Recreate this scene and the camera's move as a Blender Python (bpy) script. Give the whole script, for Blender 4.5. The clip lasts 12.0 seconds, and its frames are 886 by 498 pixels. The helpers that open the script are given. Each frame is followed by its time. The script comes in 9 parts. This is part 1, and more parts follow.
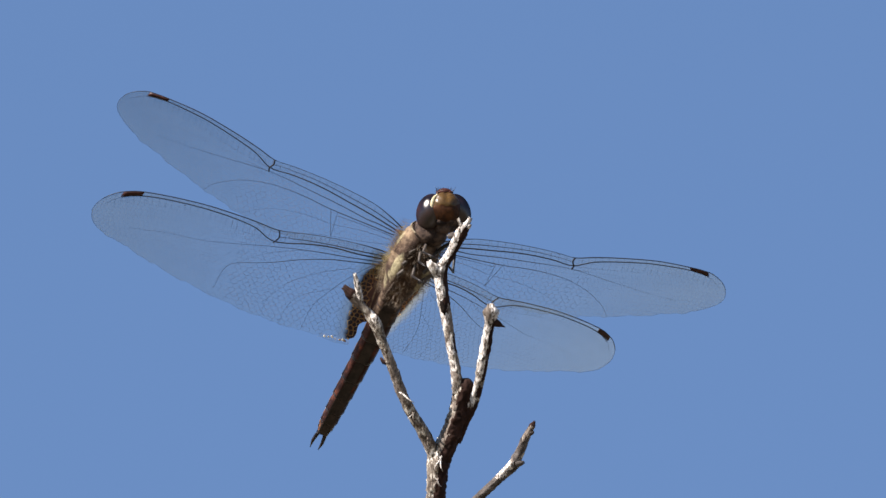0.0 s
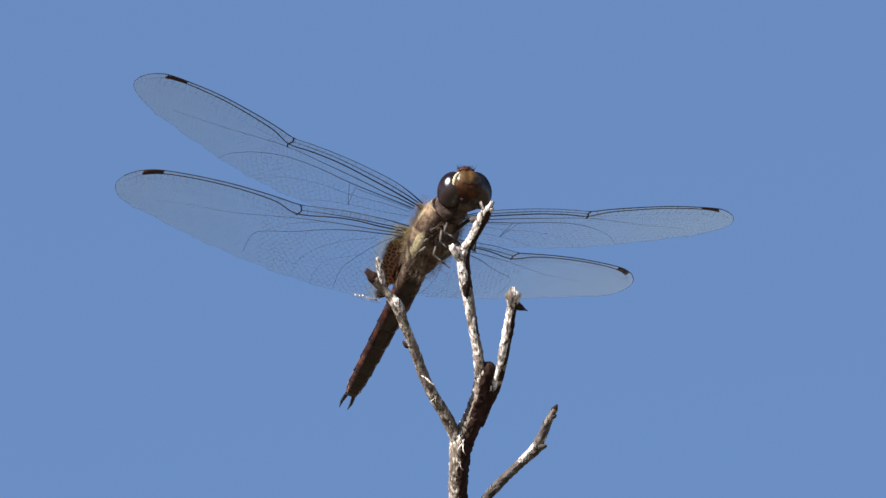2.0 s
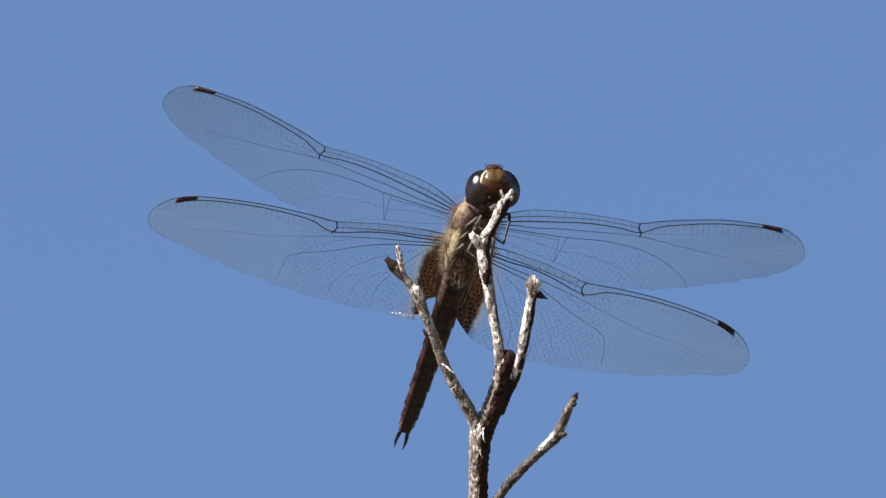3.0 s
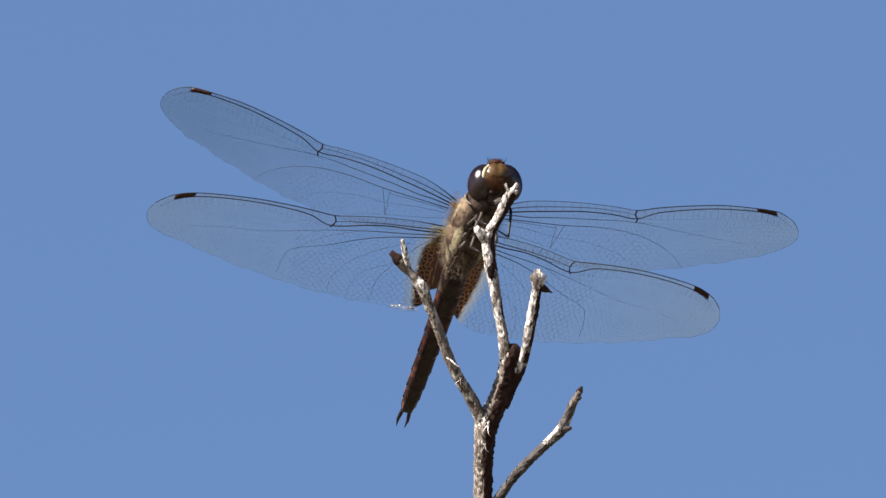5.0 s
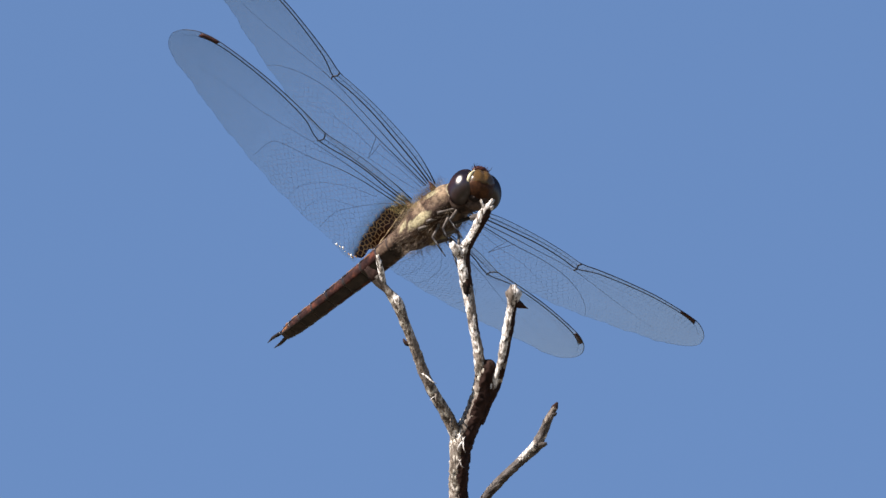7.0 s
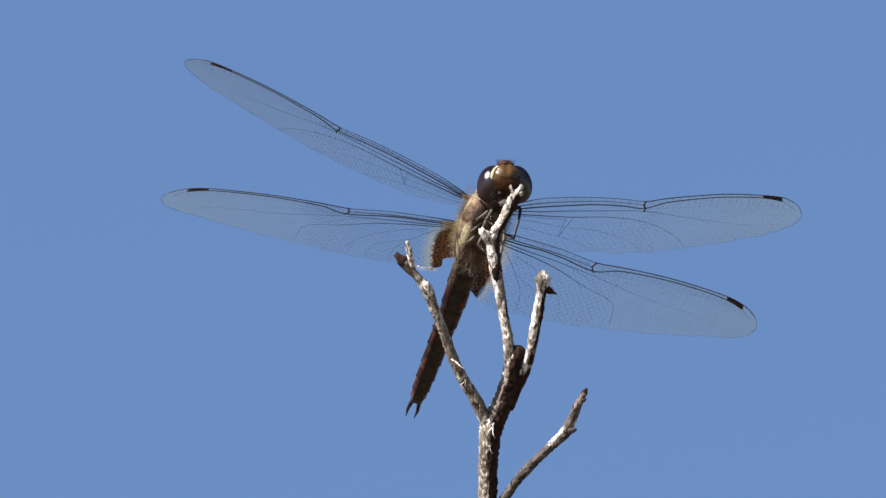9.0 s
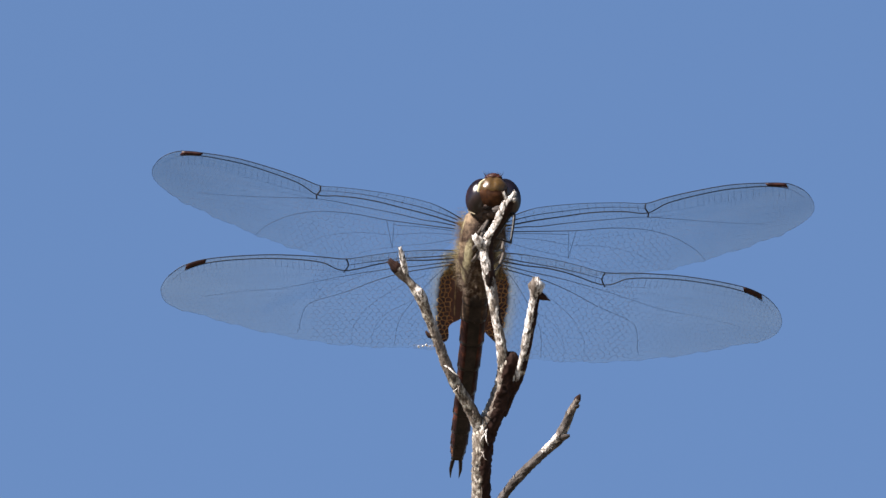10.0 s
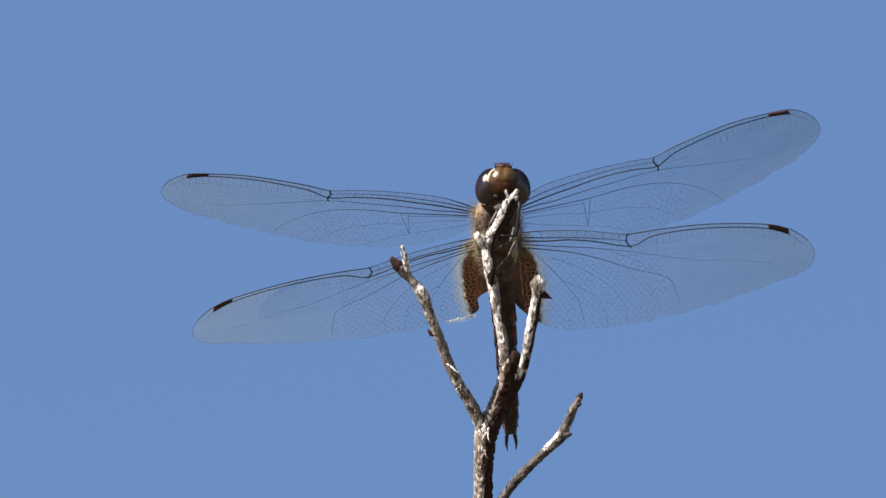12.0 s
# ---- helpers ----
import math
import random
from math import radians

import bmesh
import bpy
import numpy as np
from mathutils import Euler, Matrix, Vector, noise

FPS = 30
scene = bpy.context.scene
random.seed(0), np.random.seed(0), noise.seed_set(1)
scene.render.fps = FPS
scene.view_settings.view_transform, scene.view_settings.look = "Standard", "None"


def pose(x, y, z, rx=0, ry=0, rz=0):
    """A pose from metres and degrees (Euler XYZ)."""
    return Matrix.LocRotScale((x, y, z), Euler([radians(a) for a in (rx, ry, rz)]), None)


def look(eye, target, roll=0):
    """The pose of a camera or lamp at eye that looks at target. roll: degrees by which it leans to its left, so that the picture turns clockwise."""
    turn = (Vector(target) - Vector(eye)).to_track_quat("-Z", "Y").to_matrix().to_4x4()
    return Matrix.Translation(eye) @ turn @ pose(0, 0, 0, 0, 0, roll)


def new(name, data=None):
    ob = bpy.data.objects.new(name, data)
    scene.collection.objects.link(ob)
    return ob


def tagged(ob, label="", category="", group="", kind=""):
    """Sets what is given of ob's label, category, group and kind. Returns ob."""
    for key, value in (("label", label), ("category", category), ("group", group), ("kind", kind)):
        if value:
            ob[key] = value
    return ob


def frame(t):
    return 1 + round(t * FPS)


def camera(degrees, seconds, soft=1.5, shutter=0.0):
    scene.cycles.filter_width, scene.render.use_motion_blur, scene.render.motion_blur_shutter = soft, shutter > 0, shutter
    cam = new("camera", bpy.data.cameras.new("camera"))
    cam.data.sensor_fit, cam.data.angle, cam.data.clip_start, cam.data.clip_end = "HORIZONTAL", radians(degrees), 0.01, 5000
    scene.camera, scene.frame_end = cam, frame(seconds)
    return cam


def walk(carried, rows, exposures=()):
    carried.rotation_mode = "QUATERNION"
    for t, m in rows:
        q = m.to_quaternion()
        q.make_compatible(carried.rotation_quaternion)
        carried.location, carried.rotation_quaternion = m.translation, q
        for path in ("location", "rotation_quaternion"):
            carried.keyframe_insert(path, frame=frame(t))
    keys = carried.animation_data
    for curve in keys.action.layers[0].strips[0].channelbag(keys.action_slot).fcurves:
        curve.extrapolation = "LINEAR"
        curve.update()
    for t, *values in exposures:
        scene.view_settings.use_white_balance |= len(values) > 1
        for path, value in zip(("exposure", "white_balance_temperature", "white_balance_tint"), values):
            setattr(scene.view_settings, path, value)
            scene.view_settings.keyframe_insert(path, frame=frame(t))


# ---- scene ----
# A dragonfly on a dead twig against a clear sky, seen through a long lens from about three metres.
EYE_X, EYE_Y, EYE_Z = 0, -2.5981, 1.5
MM = 0.001

# ---- camera ----
cam = camera(2.43, 12.0, soft=1.5)
walk(cam, [
    (0, pose(EYE_X, EYE_Y, EYE_Z, 120.0465, 0, -0.0931)),
    (0.1, pose(EYE_X, EYE_Y, EYE_Z, 120.0355, -0, -0.0874)),
    (0.2, pose(EYE_X, EYE_Y, EYE_Z, 120.0356, 0, -0.0537)),
    (0.3, pose(EYE_X, EYE_Y, EYE_Z, 120.0324, -0, -0.0531)),
    (0.4, pose(EYE_X, EYE_Y, EYE_Z, 120.0293, -0, -0.0567)),
    (0.5, pose(EYE_X, EYE_Y, EYE_Z, 120.031, 0, -0.0447)),
    (0.6, pose(EYE_X, EYE_Y, EYE_Z, 120.0215, -0, -0.026)),
    (0.7, pose(EYE_X, EYE_Y, EYE_Z, 120.0199, -0, -0.0134)),
    (0.8, pose(EYE_X, EYE_Y, EYE_Z, 120.0075, -0, -0.0044)),
    (0.9, pose(EYE_X, EYE_Y, EYE_Z, 119.9903, -0, 0.0118)),
    (1, pose(EYE_X, EYE_Y, EYE_Z, 119.9814, 0, 0.0268)),
    (1.1, pose(EYE_X, EYE_Y, EYE_Z, 119.9824, -0, 0.0263)),
    (1.2, pose(EYE_X, EYE_Y, EYE_Z, 119.9907, 0, 0.0072)),
    (1.3, pose(EYE_X, EYE_Y, EYE_Z, 119.9918, -0, 0.0119)),
    (1.4, pose(EYE_X, EYE_Y, EYE_Z, 120.0028, -0, -0.0044)),
    (1.5, pose(EYE_X, EYE_Y, EYE_Z, 120, 0, 0)),
    (1.6, pose(EYE_X, EYE_Y, EYE_Z, 119.9887, 0, 0.0119)),
    (1.7, pose(EYE_X, EYE_Y, EYE_Z, 119.9871, 0, 0.0065)),
    (1.8, pose(EYE_X, EYE_Y, EYE_Z, 119.9938, 0, -0.0072)),
    (1.9, pose(EYE_X, EYE_Y, EYE_Z, 120.0012, -0, -0.017)),
    (2, pose(EYE_X, EYE_Y, EYE_Z, 120.0015, 0, -0.0224)),
    (2.1, pose(EYE_X, EYE_Y, EYE_Z, 120.0105, -0, -0.0278)),
    (2.2, pose(EYE_X, EYE_Y, EYE_Z, 120.0201, 0, -0.0519)),
    (2.3, pose(EYE_X, EYE_Y, EYE_Z, 120.0136, -0, -0.0296)),
    (2.4, pose(EYE_X, EYE_Y, EYE_Z, 119.9933, -0, 0.0065)),
    (2.5, pose(EYE_X, EYE_Y, EYE_Z, 119.9907, 0, 0.0098)),
    (2.6, pose(EYE_X, EYE_Y, EYE_Z, 119.9903, -0, 0.0118)),
    (2.7, pose(EYE_X, EYE_Y, EYE_Z, 119.9903, -0, 0.0064)),
    (2.8, pose(EYE_X, EYE_Y, EYE_Z, 119.9856, -0, 0.0118)),
    (2.9, pose(EYE_X, EYE_Y, EYE_Z, 119.9825, -0, 0.0262)),
    (3, pose(EYE_X, EYE_Y, EYE_Z, 119.969, 0, 0.0412)),
    (3.1, pose(EYE_X, EYE_Y, EYE_Z, 119.9668, 0, 0.0425)),
    (3.2, pose(EYE_X, EYE_Y, EYE_Z, 119.9715, 0, 0.0353)),
    (4.8, pose(EYE_X, EYE_Y, EYE_Z, 119.9659, 0, 0.0385)),
    (4.9, pose(EYE_X, EYE_Y, EYE_Z, 119.9606, -0, 0.0533)),
    (5, pose(EYE_X, EYE_Y, EYE_Z, 119.952, 0, 0.0564)),
    (5.1, pose(EYE_X, EYE_Y, EYE_Z, 119.9543, -0, 0.066)),
    (5.2, pose(EYE_X, EYE_Y, EYE_Z, 119.959, -0, 0.0443)),
    (5.3, pose(EYE_X, EYE_Y, EYE_Z, 119.9621, -0, 0.0371)),
    (5.4, pose(EYE_X, EYE_Y, EYE_Z, 119.9746, -0, 0.0172)),
    (5.5, pose(EYE_X, EYE_Y, EYE_Z, 119.9799, 0, 0.0188)),
    (5.6, pose(EYE_X, EYE_Y, EYE_Z, 119.9856, -0, 0.0046)),
    (5.7, pose(EYE_X, EYE_Y, EYE_Z, 119.9861, 0, 0.0018)),
    (5.8, pose(EYE_X, EYE_Y, EYE_Z, 119.9855, -0, 0.0137)),
    (5.9, pose(EYE_X, EYE_Y, EYE_Z, 119.9855, -0, 0.0047)),
    (6, pose(EYE_X, EYE_Y, EYE_Z, 119.9969, 0, -0.0197)),
    (6.1, pose(EYE_X, EYE_Y, EYE_Z, 119.9949, 0, -0.0242)),
    (6.2, pose(EYE_X, EYE_Y, EYE_Z, 119.9933, 0, -0.0369)),
    (6.3, pose(EYE_X, EYE_Y, EYE_Z, 119.9907, 0, -0.0215)),
    (6.4, pose(EYE_X, EYE_Y, EYE_Z, 119.9808, -0, 0.0029)),
    (6.5, pose(EYE_X, EYE_Y, EYE_Z, 119.983, 0, -0.0116)),
    (6.6, pose(EYE_X, EYE_Y, EYE_Z, 119.9949, -0, -0.0351)),
    (6.7, pose(EYE_X, EYE_Y, EYE_Z, 119.9933, -0, -0.0297)),
    (6.8, pose(EYE_X, EYE_Y, EYE_Z, 119.9902, -0, -0.0116)),
    (6.9, pose(EYE_X, EYE_Y, EYE_Z, 119.9918, -0, -0.0279)),
    (7, pose(EYE_X, EYE_Y, EYE_Z, 119.9954, 0, -0.0215)),
    (7.1, pose(EYE_X, EYE_Y, EYE_Z, 119.9933, -0, -0.0152)),
    (7.2, pose(EYE_X, EYE_Y, EYE_Z, 119.9861, 0, 0.0027)),
    (8.8, pose(EYE_X, EYE_Y, EYE_Z, 119.9752, 0, 0.0412)),
    (8.9, pose(EYE_X, EYE_Y, EYE_Z, 119.9669, -0, 0.0425)),
    (9, pose(EYE_X, EYE_Y, EYE_Z, 119.9566, 0, 0.0716)),
    (9.1, pose(EYE_X, EYE_Y, EYE_Z, 119.9575, -0, 0.0786)),
    (9.2, pose(EYE_X, EYE_Y, EYE_Z, 119.9628, 0, 0.0609)),
    (9.3, pose(EYE_X, EYE_Y, EYE_Z, 119.9622, 0, 0.0605)),
    (9.4, pose(EYE_X, EYE_Y, EYE_Z, 119.9653, 0, 0.0677)),
    (9.5, pose(EYE_X, EYE_Y, EYE_Z, 119.9636, 0, 0.0698)),
    (9.6, pose(EYE_X, EYE_Y, EYE_Z, 119.9606, -0, 0.0714)),
    (9.7, pose(EYE_X, EYE_Y, EYE_Z, 119.9622, -0, 0.0623)),
    (9.8, pose(EYE_X, EYE_Y, EYE_Z, 119.9732, -0, 0.0443)),
    (9.9, pose(EYE_X, EYE_Y, EYE_Z, 119.9716, -0, 0.0389)),
    (10, pose(EYE_X, EYE_Y, EYE_Z, 119.9737, 0, 0.0501)),
    (10.1, pose(EYE_X, EYE_Y, EYE_Z, 119.9778, -0, 0.0533)),
    (10.2, pose(EYE_X, EYE_Y, EYE_Z, 119.9778, -0, 0.0425)),
    (10.3, pose(EYE_X, EYE_Y, EYE_Z, 119.9731, -0, 0.0263)),
    (10.4, pose(EYE_X, EYE_Y, EYE_Z, 119.9731, -0, 0.0299)),
    (10.5, pose(EYE_X, EYE_Y, EYE_Z, 119.9814, 0, 0.0179)),
    (10.6, pose(EYE_X, EYE_Y, EYE_Z, 119.9856, 0, 0.019)),
    (10.7, pose(EYE_X, EYE_Y, EYE_Z, 119.9872, 0, 0.0245)),
    (10.8, pose(EYE_X, EYE_Y, EYE_Z, 119.9903, 0, 0.019)),
    (10.9, pose(EYE_X, EYE_Y, EYE_Z, 119.9919, 0, 0.0299)),
    (11, pose(EYE_X, EYE_Y, EYE_Z, 119.9899, 0, 0.0313)),
    (11.1, pose(EYE_X, EYE_Y, EYE_Z, 119.9903, 0, 0.0263)),
    (11.2, pose(EYE_X, EYE_Y, EYE_Z, 119.9856, 0, 0.0371)),
    (11.3, pose(EYE_X, EYE_Y, EYE_Z, 119.9856, 0, 0.0407)),
    (11.4, pose(EYE_X, EYE_Y, EYE_Z, 119.9856, 0, 0.0245)),
    (11.5, pose(EYE_X, EYE_Y, EYE_Z, 119.9845, 0, 0.026)),
    (11.6, pose(EYE_X, EYE_Y, EYE_Z, 119.984, -0, 0.0335)),
    (11.7, pose(EYE_X, EYE_Y, EYE_Z, 119.983, 0, 0.0268)),
    (11.8, pose(EYE_X, EYE_Y, EYE_Z, 119.9799, 0, 0.0447)),
    (11.9, pose(EYE_X, EYE_Y, EYE_Z, 119.983, 0, 0.0483)),
    (12, pose(EYE_X, EYE_Y, EYE_Z, 119.969, 0, 0.0564)),
], exposures=[(0, 1.62, 6500, 13.5), (12, 1.62, 6500, 13.5)])

# ---- sky, sun and ground light ----
SUN_WAY = Vector((-0.62, -0.51, 0.60)).normalized()
world = bpy.data.worlds.new("sky")
scene.world = world
world.use_nodes = True
wn = world.node_tree.nodes
sky = wn.new("ShaderNodeTexSky")
sky.sky_type = "NISHITA"
sky.sun_disc = False
sky.sun_elevation = math.asin(SUN_WAY.z)
sky.sun_rotation = math.atan2(SUN_WAY.x, SUN_WAY.y)
sky.air_density, sky.dust_density, sky.ozone_density = 1.0, 0.0, 4.5
wn["Background"].inputs["Strength"].default_value = 0.0562
world.node_tree.links.new(sky.outputs[0], wn["Background"].inputs["Color"])
sun = new("sun", bpy.data.lights.new("sun", "SUN"))
sun.data.energy, sun.data.angle, sun.data.color = 5.0, radians(0.53), (1.0, 0.95, 0.87)
sun.matrix_world = look((0, 0, 8), Vector((0, 0, 8)) - SUN_WAY)


# ---- materials ----
def material(name):
    m = bpy.data.materials.new(name)
    m.use_nodes = True
    return m, m.node_tree.nodes, m.node_tree.links, m.node_tree.nodes["Principled BSDF"]


def coords(nodes, links, scale=(1, 1, 1)):
    c, mp = nodes.new("ShaderNodeTexCoord"), nodes.new("ShaderNodeMapping")
    mp.inputs["Scale"].default_value = scale
    links.new(c.outputs["Object"], mp.inputs["Vector"])
    return mp.outputs["Vector"]


def noise_tex(nodes, links, vec, scale, detail=4.0, rough=0.55):
    n = nodes.new("ShaderNodeTexNoise")
    n.inputs["Scale"].default_value, n.inputs["Detail"].default_value, n.inputs["Roughness"].default_value = scale, detail, rough
    links.new(vec, n.inputs["Vector"])
    return n.outputs["Fac"]


def ramp(nodes, links, fac, stops):
    r = nodes.new("ShaderNodeValToRGB")
    e = r.color_ramp.elements
    while len(e) < len(stops):
        e.new(0.5)
    for k, (p, c) in zip(e, stops):
        k.position, k.color = p, (*c, 1)
    links.new(fac, r.inputs["Fac"])
    return r.outputs["Color"]


def bump(nodes, links, height, p, strength, dist):
    b = nodes.new("ShaderNodeBump")
    b.inputs["Strength"].default_value, b.inputs["Distance"].default_value = strength, dist
    links.new(height, b.inputs["Height"])
    links.new(b.outputs["Normal"], p.inputs["Normal"])


def mix_col(nodes, links, fac, a, b):
    x = nodes.new("ShaderNodeMix")
    x.data_type = "RGBA"
    links.new(fac, x.inputs[0]) if not isinstance(fac, float) else setattr(x.inputs[0], "default_value", fac)
    for s, v in ((x.inputs[6], a), (x.inputs[7], b)):
        if isinstance(v, tuple):
            s.default_value = (*v, 1)
        else:
            links.new(v, s)
    return x.outputs[2]


def skin(name, stops, scale, rough, relief=0.3, dist=0.0001, gloss=0.15):
    """A cuticle of one pigment with mottling at two sizes."""
    m, n, l, p = material(name)
    v = coords(n, l)
    c = ramp(n, l, noise_tex(n, l, v, scale), stops)
    fine = noise_tex(n, l, v, scale * 6)
    dark = tuple(x * 0.55 for x in stops[0][1])
    f = ramp(n, l, fine, [(0.35, (0.45,) * 3), (0.6, (0, 0, 0))])
    l.new(mix_col(n, l, f, c, dark), p.inputs["Base Color"])
    p.inputs["Roughness"].default_value = rough
    p.inputs["Specular IOR Level"].default_value = gloss
    bump(n, l, fine, p, relief, dist)
    return m


def eye_material():
    """Near-black cornea with a soft-edged, strong highlight."""
    m = bpy.data.materials.new("dark_compound_eye")
    m.use_nodes = True
    n, l = m.node_tree.nodes, m.node_tree.links
    n.clear()
    out, inner, sheen, both = (n.new("ShaderNode" + k) for k in ("OutputMaterial", "BsdfDiffuse", "BsdfGlossy", "MixShader"))
    l.new(ramp(n, l, noise_tex(n, l, coords(n, l), 400), [(0.35, (0.006, 0.004, 0.005)), (0.7, (0.020, 0.010, 0.011))]), inner.inputs["Color"])
    sheen.distribution = "BECKMANN"
    sheen.inputs["Roughness"].default_value = 0.34
    sheen.inputs["Color"].default_value = (1, 0.96, 0.93, 1)
    both.inputs[0].default_value = 0.045
    l.new(inner.outputs[0], both.inputs[1]), l.new(sheen.outputs[0], both.inputs[2])
    l.new(both.outputs[0], out.inputs["Surface"])
    return m


def bark_material(name, bleach, dim=1.0):
    """Fibrous grey bark flaking off brown wood; bleach: how much of it is worn white."""
    m, n, l, p = material(name)
    streak, along = coords(n, l, (1, 1, 0.26)), coords(n, l, (1, 1, 0.4))
    patch = noise_tex(n, l, along, 380, 5, 0.65)
    flake = noise_tex(n, l, streak, 2100, 5, 0.65)
    grain = noise_tex(n, l, streak, 6000, 3, 0.6)
    plain = ramp(n, l, grain, [(0.35, (0.070 * dim, 0.054 * dim, 0.044 * dim)), (0.65, (0.135 * dim, 0.112 * dim, 0.095 * dim))])
    flaky = ramp(n, l, flake, [(0.38, (0.03 * dim, 0.022 * dim, 0.016 * dim)), (0.47, (0.10 * dim, 0.08 * dim, 0.064 * dim)), (0.53, (0.15 * dim, 0.128 * dim, 0.105 * dim)), (0.57, (0.30 * dim, 0.275 * dim, 0.235 * dim)), (0.7, (0.42 * dim, 0.39 * dim, 0.34 * dim))])
    tone = mix_col(n, l, ramp(n, l, noise_tex(n, l, along, 520, 3, 0.5), [(0.45, (0, 0, 0)), (0.52, (1, 1, 1))]), plain, flaky)
    bare = ramp(n, l, patch, [(0.58 - bleach, (0, 0, 0)), (0.66 - bleach, (1, 1, 1))])
    pit = ramp(n, l, flake, [(0.35, (1, 1, 1)), (0.39, (0, 0, 0))])
    worn = ramp(n, l, noise_tex(n, l, streak, 2600, 4, 0.6), [(0.36, (0.11, 0.088, 0.075)), (0.45, (0.38, 0.34, 0.31)), (0.59, (0.72, 0.675, 0.63))])
    c = mix_col(n, l, bare, tone, worn)
    crack = ramp(n, l, noise_tex(n, l, coords(n, l, (1, 1, 0.13)), 2400, 3, 0.55), [(0.385, (1, 1, 1)), (0.43, (0, 0, 0))])
    c = mix_col(n, l, crack, c, (0.045, 0.034, 0.026))
    c = mix_col(n, l, pit, c, (0.035, 0.022, 0.016))
    c = mix_col(n, l, ramp(n, l, grain, [(0.4, (0.4,) * 3), (0.6, (0, 0, 0))]), c, (0.06, 0.045, 0.034))
    l.new(c, p.inputs["Base Color"])
    p.inputs["Roughness"].default_value = 0.85
    p.inputs["Specular IOR Level"].default_value = 0.2
    bump(n, l, flake, p, 0.45, 0.00012)
    return m


# brown wood; down the twig's right sides it also stands for shade
def dark_wood_and_shade_material():
    m, n, l, p = material("brown_wood_and_shade")
    v = coords(n, l, (1, 1, 0.3))
    g = noise_tex(n, l, v, 1500, 4)
    l.new(ramp(n, l, g, [(0.35, (0.013, 0.0065, 0.005)), (0.65, (0.032, 0.016, 0.012))]), p.inputs["Base Color"])
    p.inputs["Roughness"].default_value = 0.9
    p.inputs["Specular IOR Level"].default_value = 0.1
    bump(n, l, g, p, 0.4, 0.0002)
    return m


def membrane_material(name, stained):
    """A thin clear film; on the hind wing the base carries an amber-brown stain with a pale rim."""
    m = bpy.data.materials.new(name)
    m.use_nodes = True
    n, l = m.node_tree.nodes, m.node_tree.links
    n.clear()
    out, clear, film, gloss = (n.new("ShaderNode" + k) for k in ("OutputMaterial", "BsdfTransparent", "BsdfTranslucent", "BsdfGlossy"))
    v = coords(n, l)
    tone = noise_tex(n, l, v, 420, 3)
    gloss.inputs["Roughness"].default_value = 0.22
    film.inputs["Color"].default_value = (0.168, 0.196, 0.182, 1)
    tint = ramp(n, l, tone, [(0.3, (0.972, 0.957, 0.925)), (0.7, (0.992, 0.98, 0.952))])
    l.new(tint, clear.inputs["Color"])
    a, b = n.new("ShaderNodeMixShader"), n.new("ShaderNodeMixShader")
    b.inputs[0].default_value = 0.015
    # the net is closer, and the film duller, towards the tip
    sep, span, grow = n.new("ShaderNodeSeparateXYZ"), n.new("ShaderNodeMath"), n.new("ShaderNodeMapRange")
    span.operation = "ABSOLUTE"
    grow.inputs["From Min"].default_value, grow.inputs["From Max"].default_value = 0.010, 0.040
    grow.inputs["To Min"].default_value, grow.inputs["To Max"].default_value = 0.04, 0.30
    l.new(v, sep.inputs[0]), l.new(sep.outputs[0], span.inputs[0])
    l.new(span.outputs[0], grow.inputs["Value"]), l.new(grow.outputs["Result"], a.inputs[0])
    both, front = n.new("ShaderNodeMixShader"), n.new("ShaderNodeBsdfDiffuse")
    front.inputs["Color"].default_value = film.inputs["Color"].default_value
    l.new(film.outputs[0], both.inputs[1]), l.new(front.outputs[0], both.inputs[2])
    l.new(clear.outputs[0], a.inputs[1]), l.new(both.outputs[0], a.inputs[2])
    l.new(a.outputs[0], b.inputs[1]), l.new(gloss.outputs[0], b.inputs[2])
    last = b
    if stained:
        last = stain(n, l, v, b)
    l.new(last.outputs[0], out.inputs["Surface"])
    return m


def stain_mask(n, l, v, reach, soft, run_out=95.0):
    """1 within the stained base of a hind wing, whose edge runs along the chord at about reach metres."""
    sep = n.new("ShaderNodeSeparateXYZ")
    l.new(v, sep.inputs[0])

    def op(kind, x, y=None, z=None):
        k = n.new("ShaderNodeMath")
        k.operation = kind
        for i, q in enumerate((x, y, z)):
            if q is not None:
                k.inputs[i].default_value = q if isinstance(q, float) else 0
                if not isinstance(q, float):
                    l.new(q, k.inputs[i])
        return k.outputs[0]

    span = op("ABSOLUTE", sep.outputs[0])
    chord = op("MULTIPLY", sep.outputs[1], -1.0)
    wob = op("MULTIPLY", op("SUBTRACT", noise_tex(n, l, v, 600, 2), 0.5), 0.0009)
    # the stain is widest a third of the way down the chord
    away = op("ABSOLUTE", op("SUBTRACT", chord, 0.0095))
    edge = op("SUBTRACT", reach, op("MULTIPLY", op("MULTIPLY", away, away), 17.0))
    # and runs out towards the leading edge
    lead = op("MAXIMUM", op("SUBTRACT", 0.005, chord), 0.0)
    edge = op("SUBTRACT", edge, op("MULTIPLY", op("MULTIPLY", lead, lead), run_out))
    d = op("SUBTRACT", op("ADD", edge, wob), span)
    r = n.new("ShaderNodeMapRange")
    r.inputs["From Min"].default_value, r.inputs["From Max"].default_value = -soft, soft
    l.new(d, r.inputs["Value"])
    return r.outputs["Result"]


